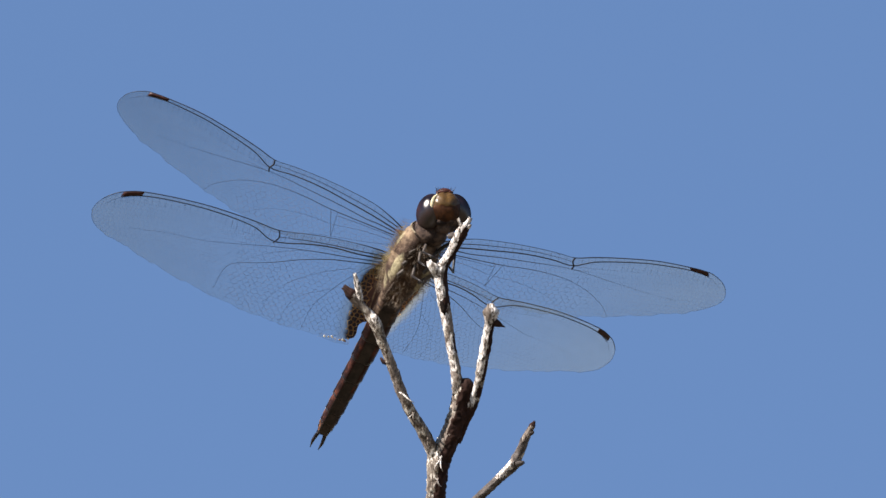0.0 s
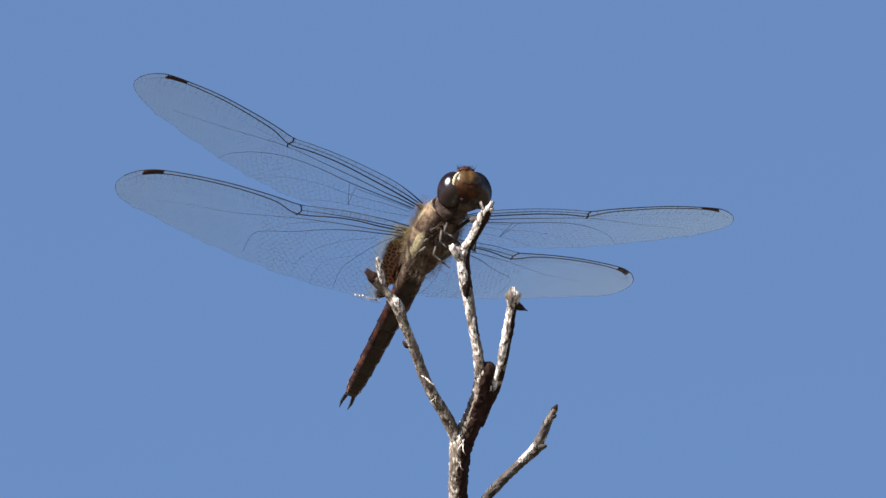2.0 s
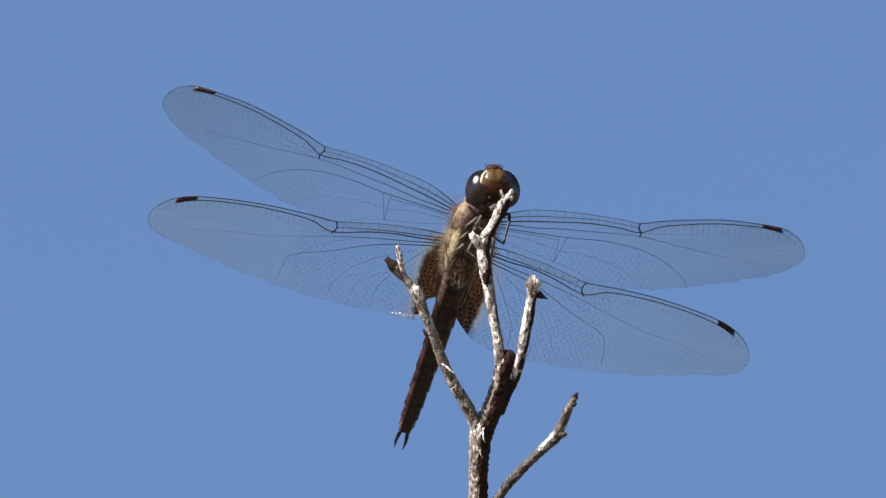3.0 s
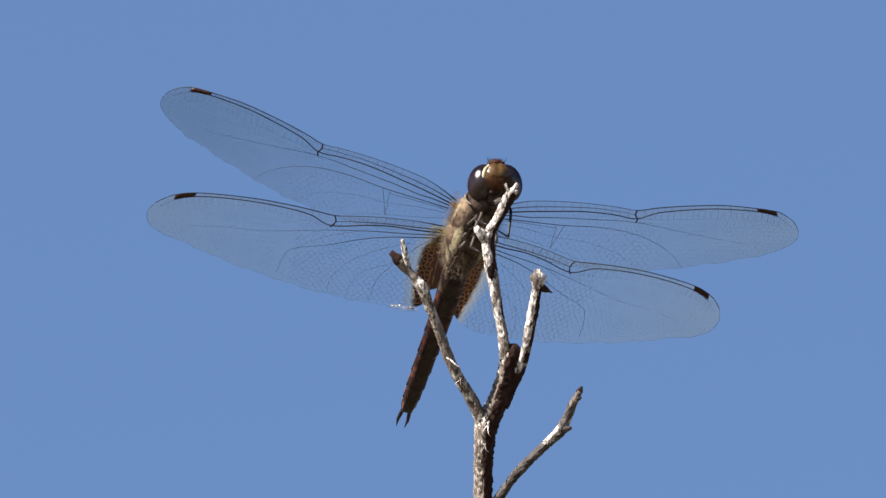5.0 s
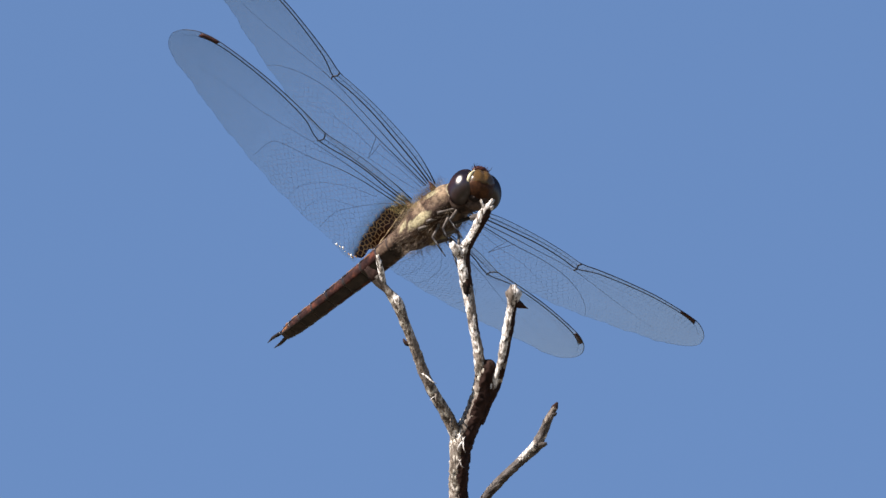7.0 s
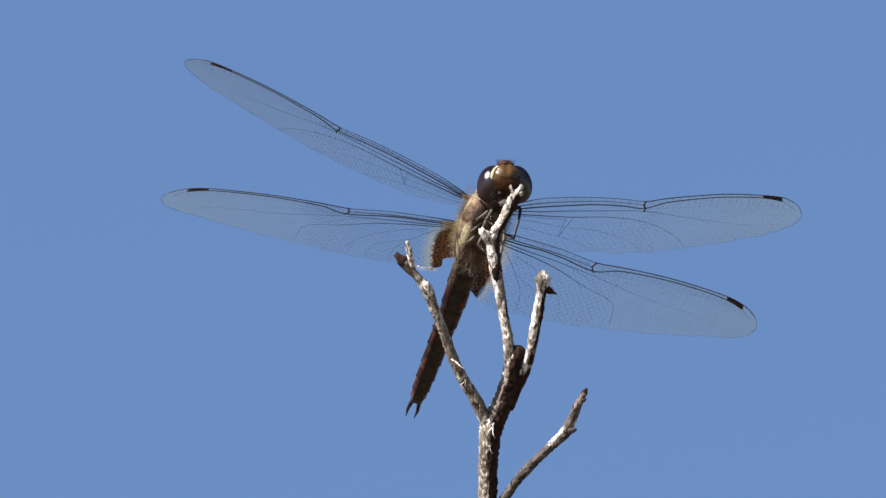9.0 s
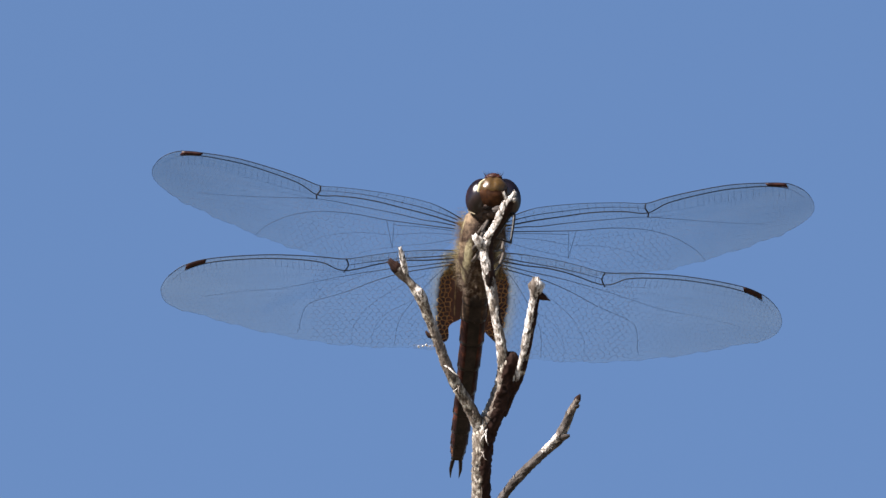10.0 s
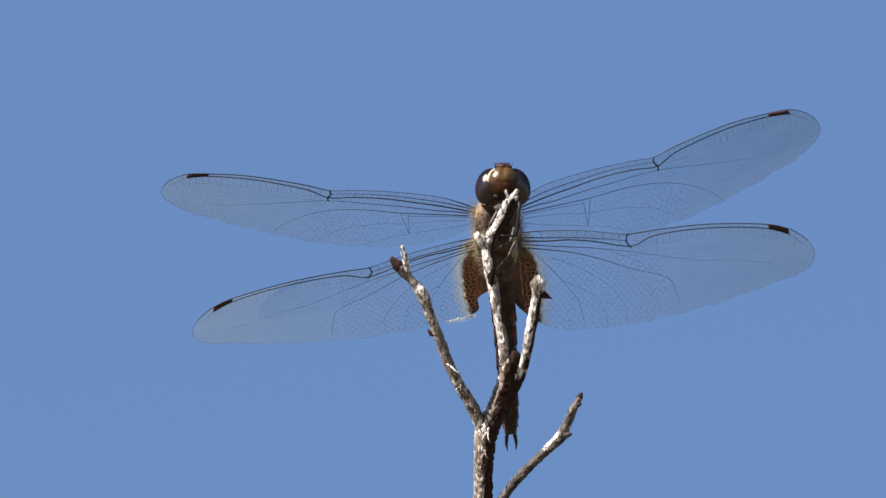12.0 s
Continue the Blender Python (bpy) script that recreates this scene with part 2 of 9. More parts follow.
def stain(n, l, v, under):
    rim, core = stain_mask(n, l, v, 0.0041, 0.0008, 30.0), stain_mask(n, l, v, 0.0031, 0.0003)
    pale, brown, amber = n.new("ShaderNodeBsdfTranslucent"), n.new("ShaderNodeBsdfDiffuse"), n.new("ShaderNodeBsdfTranslucent")
    pale.inputs["Color"].default_value = (0.20, 0.165, 0.05, 1)
    a, b, c, half = (n.new("ShaderNodeMixShader") for _ in range(4))
    half.inputs[0].default_value = 0.35
    near = stain_mask(n, l, v, 0.0015, 0.0005)
    l.new(mix_col(n, l, near, (0.016, 0.006, 0.004), (0.036, 0.013, 0.007)), brown.inputs["Color"])
    l.new(mix_col(n, l, near, (0.016, 0.006, 0.003), (0.040, 0.014, 0.006)), amber.inputs["Color"])
    l.new(brown.outputs[0], half.inputs[1]), l.new(amber.outputs[0], half.inputs[2])
    w = n.new("ShaderNodeMath")
    w.operation = "MULTIPLY"
    w.inputs[1].default_value = 0.36
    l.new(rim, w.inputs[0])
    l.new(w.outputs[0], a.inputs[0])
    l.new(under.outputs[0], a.inputs[1]), l.new(pale.outputs[0], a.inputs[2])
    k = n.new("ShaderNodeMath")
    k.operation = "MULTIPLY"
    k.inputs[1].default_value = 0.985
    l.new(core, k.inputs[0])
    l.new(k.outputs[0], b.inputs[0])
    # the pigment lets some amber light through
    glow, thick = n.new("ShaderNodeBsdfTransparent"), n.new("ShaderNodeMixShader")
    glow.inputs["Color"].default_value = (0.15, 0.055, 0.018, 1)
    thick.inputs[0].default_value = 0.20
    l.new(half.outputs[0], thick.inputs[1]), l.new(glow.outputs[0], thick.inputs[2])
    l.new(a.outputs[0], b.inputs[1]), l.new(thick.outputs[0], b.inputs[2])
    return b


def vein_material(name, dark, stained, rough=0.45, gloss=0.4):
    m, n, l, p = material(name)
    v = coords(n, l)
    t = ramp(n, l, noise_tex(n, l, v, 500, 2), [(0.3, dark), (0.7, tuple(x * 1.9 for x in dark))])
    if stained:
        t = mix_col(n, l, stain_mask(n, l, v, 0.0034, 0.0004), t, (0.36, 0.19, 0.05))
    l.new(t, p.inputs["Base Color"])
    p.inputs["Roughness"].default_value = rough
    p.inputs["Specular IOR Level"].default_value = gloss
    return m


def gold_material():
    """Golden veins of the stained wing base, through which light passes."""
    m = bpy.data.materials.new("golden_vein")
    m.use_nodes = True
    n, l = m.node_tree.nodes, m.node_tree.links
    n.clear()
    out, front, through_it, both = (n.new("ShaderNode" + k) for k in ("OutputMaterial", "BsdfDiffuse", "BsdfTranslucent", "MixShader"))
    t = ramp(n, l, noise_tex(n, l, coords(n, l), 700, 2), [(0.3, (0.56, 0.38, 0.19)), (0.7, (0.86, 0.65, 0.38))])
    l.new(t, front.inputs["Color"]), l.new(t, through_it.inputs["Color"])
    both.inputs[0].default_value = 0.82
    l.new(front.outputs[0], both.inputs[1]), l.new(through_it.outputs[0], both.inputs[2])
    l.new(both.outputs[0], out.inputs["Surface"])
    return m


BARK, BLEACHED, WORN, GREY_BARK, DARK_WOOD_AND_SHADE = bark_material("flaking_bark", -0.02, 1.4), bark_material("bleached_wood", 0.155), bark_material("worn_white_wood", 0.3), skin("smooth_grey_bark", [(0.3, (0.026, 0.020, 0.018)), (0.5, (0.068, 0.057, 0.051)), (0.7, (0.17, 0.15, 0.138))], 700, 0.85, 0.5, 0.0002), dark_wood_and_shade_material()
HOLLOW_SHADE = skin("hollow_shade_wood", [(0.35, (0.007, 0.005, 0.004)), (0.65, (0.022, 0.015, 0.012))], 1500, 0.9, 0.6, 0.0002, 0.05)
CLEAR, STAINED = membrane_material("clear_membrane", False), membrane_material("stained_membrane", True)
VEIN = vein_material("dark_vein", (0.009, 0.008, 0.009), False, 0.5, 0.15)
VEIN_STAINED = vein_material("dark_vein_gold_at_base", (0.009, 0.008, 0.009), True, 0.5, 0.15)
MESH_VEIN = vein_material("fine_vein", (0.052, 0.043, 0.050), False, 0.9, 0.0)
MESH_VEIN_STAINED = vein_material("fine_vein_gold_at_base", (0.042, 0.034, 0.038), True, 0.9, 0.0)
GOLD_VEIN = gold_material()
STIGMA = skin("red_brown_stigma", [(0.35, (0.022, 0.009, 0.009)), (0.65, (0.062, 0.022, 0.018))], 900, 0.45)
EYE_SKIN = eye_material()
FACE = skin("ochre_face", [(0.35, (0.032, 0.017, 0.005)), (0.65, (0.078, 0.042, 0.011))], 520, 0.3, 0.15, 0.0001, 0.25)
CHEEK = skin("dull_yellow_cuticle", [(0.3, (0.34, 0.29, 0.17)), (0.7, (0.62, 0.56, 0.40))], 700, 0.45)
FACE_LOW = skin("red_brown_face_plate", [(0.35, (0.020, 0.007, 0.003)), (0.65, (0.075, 0.029, 0.010))], 620, 0.5, 0.3, 0.0001, 0.1)
RIM = skin("grey_yellow_rim", [(0.4, (0.05, 0.035, 0.022)), (0.6, (0.21, 0.17, 0.11))], 900, 0.6)
CHESTNUT = skin("chestnut_cuticle", [(0.3, (0.022, 0.007, 0.005)), (0.7, (0.058, 0.017, 0.010))], 600, 0.5)
MOUTH = skin("dark_mouthparts", [(0.40, (0.013, 0.008, 0.007)), (0.62, (0.085, 0.056, 0.042))], 900, 0.75, 0.8, 0.0003)


def thorax_material():
    """Brown, mottled cuticle with pale slanting stripes on the sides and a dark belly line."""
    m, n, l, p = material("striped_thorax")
    v = coords(n, l)
    sep = n.new("ShaderNodeSeparateXYZ")
    l.new(v, sep.inputs[0])
    base = ramp(n, l, noise_tex(n, l, v, 560, 5), [(0.38, (0.024, 0.014, 0.010)), (0.5, (0.064, 0.038, 0.026)), (0.62, (0.130, 0.090, 0.060))])

    def op(kind, x, y, z=None):
        k = n.new("ShaderNodeMath")
        k.operation = kind
        for i, q in enumerate((x, y, z)):
            if isinstance(q, (int, float)):
                k.inputs[i].default_value = q
            elif q is not None:
                l.new(q, k.inputs[i])
        return k.outputs[0]

    slant = op("ADD", sep.outputs[1], op("MULTIPLY", sep.outputs[2], 0.6))
    wob = op("MULTIPLY", noise_tex(n, l, v, 500, 3), 1.6)
    wave = op("SINE", op("ADD", op("MULTIPLY", slant, 1250.0), wob), 0.0)
    side = op("SUBTRACT", op("ABSOLUTE", sep.outputs[0], 0.0), 0.0013)
    side = op("MULTIPLY", side, 900.0)
    front = op("MULTIPLY", op("ADD", slant, 0.0015), 400.0)
    amount = op("MULTIPLY", op("MINIMUM", op("MAXIMUM", side, 0.0), 1.0), op("MINIMUM", op("MAXIMUM", front, 0.3), 1.0))
    stripe = op("MULTIPLY", op("MINIMUM", op("MAXIMUM", op("MULTIPLY", op("SUBTRACT", wave, 0.35), 3.0), 0.0), 1.0), amount)
    c = mix_col(n, l, stripe, base, (0.20, 0.14, 0.09))
    flank = op("MULTIPLY", op("ADD", op("ABSOLUTE", sep.outputs[0], 0.0), op("MULTIPLY", op("MAXIMUM", sep.outputs[2], -0.002), 0.8)), 420.0)
    belly = op("SUBTRACT", 1.0, op("ADD", flank, op("MULTIPLY", noise_tex(n, l, v, 420, 3), 0.6)))
    belly = op("MINIMUM", op("MAXIMUM", op("MULTIPLY", belly, 1.4), 0.0), 0.35)
    c = mix_col(n, l, belly, c, (0.018, 0.011, 0.008))
    # pale yellow plates: one at each shoulder, one slanting down each side
    ragged = op("MULTIPLY", op("SUBTRACT", noise_tex(n, l, v, 620, 5), 0.5), 2.6)
    wide = op("ABSOLUTE", sep.outputs[0], 0.0)
    for x0, y0, z0, rx, ry, rz in ((0.0028, 0.0036, 0.0003, 0.0009, 0.0021, 0.0008), (0.0021, 0.0008, -0.0025, 0.0007, 0.0032, 0.0011), (0.0025, -0.0036, -0.0012, 0.0007, 0.0024, 0.0010)):
        d = None
        for q, q0, qr in ((wide, x0, rx), (sep.outputs[1], y0, ry), (sep.outputs[2], z0, rz)):
            e = op("DIVIDE", op("SUBTRACT", q, q0), qr)
            e = op("MULTIPLY", e, e)
            d = e if d is None else op("ADD", d, e)
        hit = op("MULTIPLY", op("SUBTRACT", 1.0, op("ADD", d, ragged)), 1.1)
        c = mix_col(n, l, op("MINIMUM", op("MAXIMUM", hit, 0.0), 0.72), c, (0.36, 0.315, 0.19))
    fine = noise_tex(n, l, v, 2200, 3)
    c = mix_col(n, l, ramp(n, l, fine, [(0.40, (0.45,) * 3), (0.54, (0, 0, 0))]), c, (0.020, 0.012, 0.008))
    l.new(c, p.inputs["Base Color"])
    p.inputs["Roughness"].default_value = 0.8
    p.inputs["Specular IOR Level"].default_value = 0.12
    bump(n, l, fine, p, 0.5, 0.0003)
    return m


STRIPED = thorax_material()
DARK_HAIR = skin("dark_red_hair", [(0.3, (0.030, 0.011, 0.007)), (0.7, (0.075, 0.028, 0.016))], 700, 0.6)
YELLOW_HAIR = skin("yellow_hair", [(0.3, (0.13, 0.095, 0.035)), (0.7, (0.30, 0.24, 0.10))], 700, 0.6)
RUSTY_HAIR = skin("olive_yellow_hair", [(0.42, (0.085, 0.048, 0.018)), (0.58, (0.26, 0.205, 0.085))], 420, 0.6)
HAIR = skin("pale_hair", [(0.4, (0.085, 0.060, 0.042)), (0.6, (0.20, 0.155, 0.112))], 700, 0.6)
RED = skin("red_brown_abdomen", [(0.36, (0.011, 0.005, 0.005)), (0.52, (0.030, 0.013, 0.011)), (0.66, (0.088, 0.029, 0.018))], 480, 0.6, 0.4, 0.0001, 0.06)
BLACK = skin("black_cuticle", [(0.35, (0.010, 0.008, 0.008)), (0.7, (0.035, 0.025, 0.022))], 700, 0.3)
THIGH = skin("grey_brown_thigh", [(0.35, (0.034, 0.027, 0.023)), (0.7, (0.125, 0.105, 0.090))], 900, 0.5)
LEG_SKIN = skin("grey_black_leg", [(0.35, (0.007, 0.006, 0.006)), (0.7, (0.024, 0.020, 0.019))], 900, 0.35)


def ground_material():
    m, n, l, p = material("unseen_warm_ground")
    v = coords(n, l)
    big, small = noise_tex(n, l, v, 0.6, 5), noise_tex(n, l, v, 22, 6)
    c = ramp(n, l, big, [(0.35, (0.10, 0.078, 0.045)), (0.65, (0.18, 0.142, 0.088))])
    f = ramp(n, l, small, [(0.4, (0.7, 0.7, 0.7)), (0.6, (0, 0, 0))])
    l.new(mix_col(n, l, f, c, (0.055, 0.045, 0.024)), p.inputs["Base Color"])
    p.inputs["Roughness"].default_value = 0.95
    bump(n, l, small, p, 0.8, 0.02)
    return m


# ---- mesh helpers ----
def finish(name, bm, mat, parent=None, label="", smooth=True):
    bmesh.ops.recalc_face_normals(bm, faces=bm.faces)
    me = bpy.data.meshes.new(name)
    bm.to_mesh(me)
    bm.free()
    for q in (mat if isinstance(mat, list) else [mat]):
        me.materials.append(q)
    for q in me.polygons:
        q.use_smooth = smooth
    ob = new(name, me)
    ob.parent = parent
    return tagged(ob, label)


def smooth_path(nodes, step):
    """Catmull-Rom through nodes of any dimension, about one point every step of length."""
    p = [np.array(q, float) for q in nodes]
    p = [2 * p[0] - p[1]] + p + [2 * p[-1] - p[-2]]
    out = []
    for i in range(1, len(p) - 2):
        a, b, c, d = p[i - 1:i + 3]
        n = max(2, int(np.linalg.norm((c - b)[:3]) / step))
        for k in range(n):
            t = k / n
            out.append(0.5 * (2 * b + (c - a) * t + (2 * a - 5 * b + 4 * c - d) * t * t + (3 * b - a - 3 * c + d) * t ** 3))
    out.append(p[-2])
    return out


def tube(bm, path, radii, sides=8, shape=None, cap=True, mat=0):
    """A tube along path; shape(i, angle) scales the radius."""
    path = [Vector(q) for q in path]
    n = len(path)
    side = None
    rings = []
    for i in range(n):
        d = (path[min(i + 1, n - 1)] - path[max(i - 1, 0)]).normalized()
        if side is None:
            side = d.orthogonal().normalized()
        side = (side - d * side.dot(d)).normalized()
        up = d.cross(side)
        ring = []
        for k in range(sides):
            a = 2 * math.pi * k / sides
            r = radii[i] * (shape(i, a) if shape else 1)
            ring.append(bm.verts.new(path[i] + (side * math.cos(a) + up * math.sin(a)) * r))
        rings.append(ring)
    for r, s in zip(rings, rings[1:]):
        for k in range(sides):
            f = bm.faces.new((r[k], r[(k + 1) % sides], s[(k + 1) % sides], s[k]))
            f.material_index = mat
    if cap:
        for ring, c in ((rings[0], path[0]), (rings[-1], path[-1])):
            bm.faces.new(ring).material_index = mat
    return rings


def loft(bm, rings, sides=24, power=2.0, mat=0):
    """A body from rings (y, half width, half height, centre z); closed at both ends."""
    made = []
    for y, w, h, z in rings:
        ring = []
        for k in range(sides):
            a = 2 * math.pi * k / sides
            c, s = math.cos(a), math.sin(a)
            e = 2 / power
            ring.append(bm.verts.new((w * math.copysign(abs(c) ** e, c), y, z + h * math.copysign(abs(s) ** e, s))))
        made.append(ring)
    for r, s in zip(made, made[1:]):
        for k in range(sides):
            bm.faces.new((r[k], r[(k + 1) % sides], s[(k + 1) % sides], s[k])).material_index = mat
    bm.faces.new(made[0]).material_index = mat
    bm.faces.new(made[-1]).material_index = mat


def ball(bm, centre, radii, turn=None, detail=3):
    m = Matrix.Translation(centre) @ (turn or Matrix()) @ Matrix.Diagonal((*radii, 1))
    return bmesh.ops.create_icosphere(bm, subdivisions=detail, radius=1, matrix=m)["verts"]


# ---- ground ----
# unseen ground, its warm tone set for light bounced onto undersides
def build_ground():
    bm = bmesh.new()
    radii = [0.0, 0.5, 1.5, 4, 10, 30, 100, 400, 1500, 4000]
    centre = bm.verts.new((0, 0, 0))
    last = None
    for r in radii[1:]:
        ring = []
        for k in range(48):
            a = 2 * math.pi * k / 48
            x, y = r * math.cos(a), r * math.sin(a)
            ring.append(bm.verts.new((x, y, 0.05 * noise.noise((x * 0.5, y * 0.5, 0)) * (0.2 < r < 50))))
        for k in range(48):
            if last is None:
                bm.faces.new((centre, ring[k], ring[(k + 1) % 48]))
            else:
                bm.faces.new((last[k], ring[k], ring[(k + 1) % 48], last[(k + 1) % 48]))
        last = ring
    ob = finish("ground", bm, ground_material())
    return tagged(ob, "unseen mottled ground, toned to bounce warm light upward", "ground", kind="structure")


# ---- dead twig ----
TWIG_STEM = [(0.00413, 0.03628, 2.93117, 0.0022), (0.00227, 0.02209, 2.95574, 0.00152), (0.00308, 0.01763, 2.96346, 0.00128), (0.00316, 0.01544, 2.96726, 0.00134), (0.00332, 0.01277, 2.97189, 0.00142), (0.00373, 0.01123, 2.97456, 0.00162), (0.00511, 0.00985, 2.97694, 0.00146), (0.00608, 0.00863, 2.97905, 0.00142), (0.00689, 0.00709, 2.98172, 0.00146), (0.0073, 0.00612, 2.9834, 0.0013), (0.00738, 0.00563, 2.98425, 0.00097), (0.00738, 0.00543, 2.9846, 0.00041)]
TWIG_LEADER = [(0.0064, 0.00626, 2.98236, 0.00081), (0.00616, 0.00512, 2.98433, 0.00077), (0.00576, 0.00405, 2.98699, 0.00069), (0.00511, 0.00257, 2.99034, 0.00072), (0.00446, 0.00097, 2.99391, 0.00082), (0.00397, -0.00038, 2.99706, 0.00090), (0.00406, -0.00136, 2.99875, 0.00088), (0.00527, -0.00276, 3.00037, 0.00068), (0.00616, -0.004, 3.00172, 0.00078), (0.00681, -0.00474, 3.0026, 0.00086), (0.00735, -0.00535, 3.00333, 0.00066), (0.00775, -0.0057, 3.00385, 0.00042), (0.00803, -0.00592, 3.00426, 0.0005)]
TWIG_RIGHT = [(0.006, 0.01001, 2.97666, 0.00073), (0.00697, 0.00871, 2.97872, 0.00081), (0.00786, 0.00773, 2.98022, 0.00081), (0.00851, 0.00682, 2.98138, 0.00077), (0.00924, 0.00542, 2.98301, 0.00069), (0.01005, 0.00293, 2.98653, 0.00077), (0.0107, 0.00076, 2.98949, 0.00073), (0.01094, 0.00002, 2.99056, 0.00073), (0.01102, -0.00043, 2.99114, 0.00093), (0.0111, -0.00079, 2.99178, 0.00106), (0.0111, -0.00112, 2.99234, 0.00097), (0.0111, -0.00132, 2.99269, 0.00057)]
TWIG_LEFT = [(0.0034, 0.01121, 2.97418, 0.00097), (0.00195, 0.00932, 2.97665, 0.00089), (-0.0002, 0.00698, 2.97951, 0.00081), (-0.00154, 0.00525, 2.9817, 0.00073), (-0.003, 0.003, 2.9848, 0.00069), (-0.00446, 0.00075, 2.9879, 0.00069), (-0.00551, -0.0008, 2.99018, 0.00085), (-0.00608, -0.0012, 2.99089, 0.00073), (-0.00689, -0.00169, 2.99173, 0.00057), (-0.00802, -0.00226, 2.99271, 0.00065), (-0.00899, -0.00282, 2.99369, 0.00076), (-0.0098, -0.00323, 2.99439, 0.00064)]
TWIG_LOW = [(0.00259, 0.01824, 2.96241, 0.00081), (0.00527, 0.01609, 2.96493, 0.00069), (0.00729, 0.01433, 2.96719, 0.00065), (0.00972, 0.01247, 2.96921, 0.00065), (0.01232, 0.0109, 2.97112, 0.00065), (0.01426, 0.00958, 2.9726, 0.00081), (0.01491, 0.00897, 2.97366, 0.00073), (0.01604, 0.00754, 2.97573, 0.00058), (0.01672, 0.00672, 2.97676, 0.00042), (0.01712, 0.00632, 2.97742, 0.00044), (0.01735, 0.00612, 2.97782, 0.0002)]
UPPER_SPURS = {
    "crown_knob": [(0.00649, -0.00424, 3.00214, 0.0005), (0.00592, -0.00423, 3.00250, 0.00052), (0.00545, -0.00410, 3.00262, 0.00062), (0.00512, -0.00398, 3.00258, 0.0005)],
    "crown_prong": [(0.00722, -0.00523, 3.00306, 0.00042), (0.00672, -0.00575, 3.00362, 0.0003), (0.00640, -0.00612, 3.00425, 0.00032)],
    "crown_nub": [(0.00735, -0.00535, 3.00333, 0.00044), (0.00792, -0.0056, 3.00336, 0.0004), (0.0082, -0.0057, 3.0036, 0.00022)],
    "fork_stub": [(0.0041, -0.0006, 2.9974, 0.00070), (0.0031, -0.00165, 2.99845, 0.00074), (0.00225, -0.00225, 2.9991, 0.00070)],
    "right_knob": [(0.0111, -0.00005, 2.99089, 0.00049), (0.01191, -0.00007, 2.99051, 0.00053), (0.01256, 0.00001, 2.99018, 0.00028), (0.01313, 0.00005, 2.98992, 0.00008)],
}
LOWER_SPURS = {
    "left_spur": [(-0.00745, -0.00197, 2.99222, 0.00041), (-0.00786, -0.00341, 2.99391, 0.00045), (-0.00842, -0.00476, 2.99585, 0.00037)],
    "low_knob": [(0.01458, 0.00954, 2.97267, 0.00057), (0.01523, 0.00894, 2.97252, 0.00057), (0.01579, 0.00868, 2.97256, 0.00032)],
    "low_bump": [(0.01648, 0.0070, 2.97632, 0.00038), (0.01700, 0.00672, 2.97630, 0.00034), (0.01722, 0.00655, 2.97638, 0.00018)],
    "left_knuckle": [(-0.00607, -0.00113, 2.99037, 0.00041), (-0.00567, -0.00147, 2.99055, 0.00065), (-0.00518, -0.00098, 2.98971, 0.00057), (-0.00478, -0.00029, 2.9887, 0.00032)],
    "left_bud": [(-0.00348, 0.0026, 2.9855, 0.00041), (-0.00429, 0.00256, 2.98557, 0.00041), (-0.0047, 0.00227, 2.98606, 0.00024)],
}
TWIG_SPURS = {**UPPER_SPURS, **LOWER_SPURS}


def limb(name, nodes, parent, label="", broken=True, step=0.00026, sides=32, rough=1.0, bark=None):
    """A branch with lumps, ridged bark and a snapped end."""
    pts = smooth_path(nodes, step)
    seed = random.uniform(0, 50)
    n = len(pts)

    def shape(i, a):
        p = pts[i]
        x, y, z = p[0] * 1000, p[1] * 1000, p[2] * 1000
        g = noise.noise((math.cos(a) * 1.3 + seed, math.sin(a) * 1.3, z * 0.45 + x * 0.3))
        f = noise.noise((math.cos(a) * 3.4, math.sin(a) * 3.4 + seed, z * 1.5 + x))
        k = noise.noise((math.cos(a) * 7, math.sin(a) * 7, z * 3.1 + x * 2 + seed))
        e = noise.noise((math.cos(a) * 5, math.sin(a) * 5 - seed, z * 4.5 + x * 3))
        s = 1 + rough * (0.16 * g + 0.15 * f + 0.12 * k + 0.09 * e)
        if broken and i > n - 4:
            s *= 1 - 0.16 * (i - n + 4) * (0.6 + 0.8 * abs(f))
        return s

    bm = bmesh.new()
    rings = tube(bm, [q[:3] for q in pts], [q[3] for q in pts], sides, shape, True)
    if broken:
        d = (Vector(pts[-1][:3]) - Vector(pts[-3][:3])).normalized()
        for k, v in enumerate(rings[-1]):
            v.co += d * pts[-1][3] * (0.5 * random.random() + 0.35 * math.sin(k * 1.1 + seed))
    return finish(name, bm, bark or BARK, parent, label)


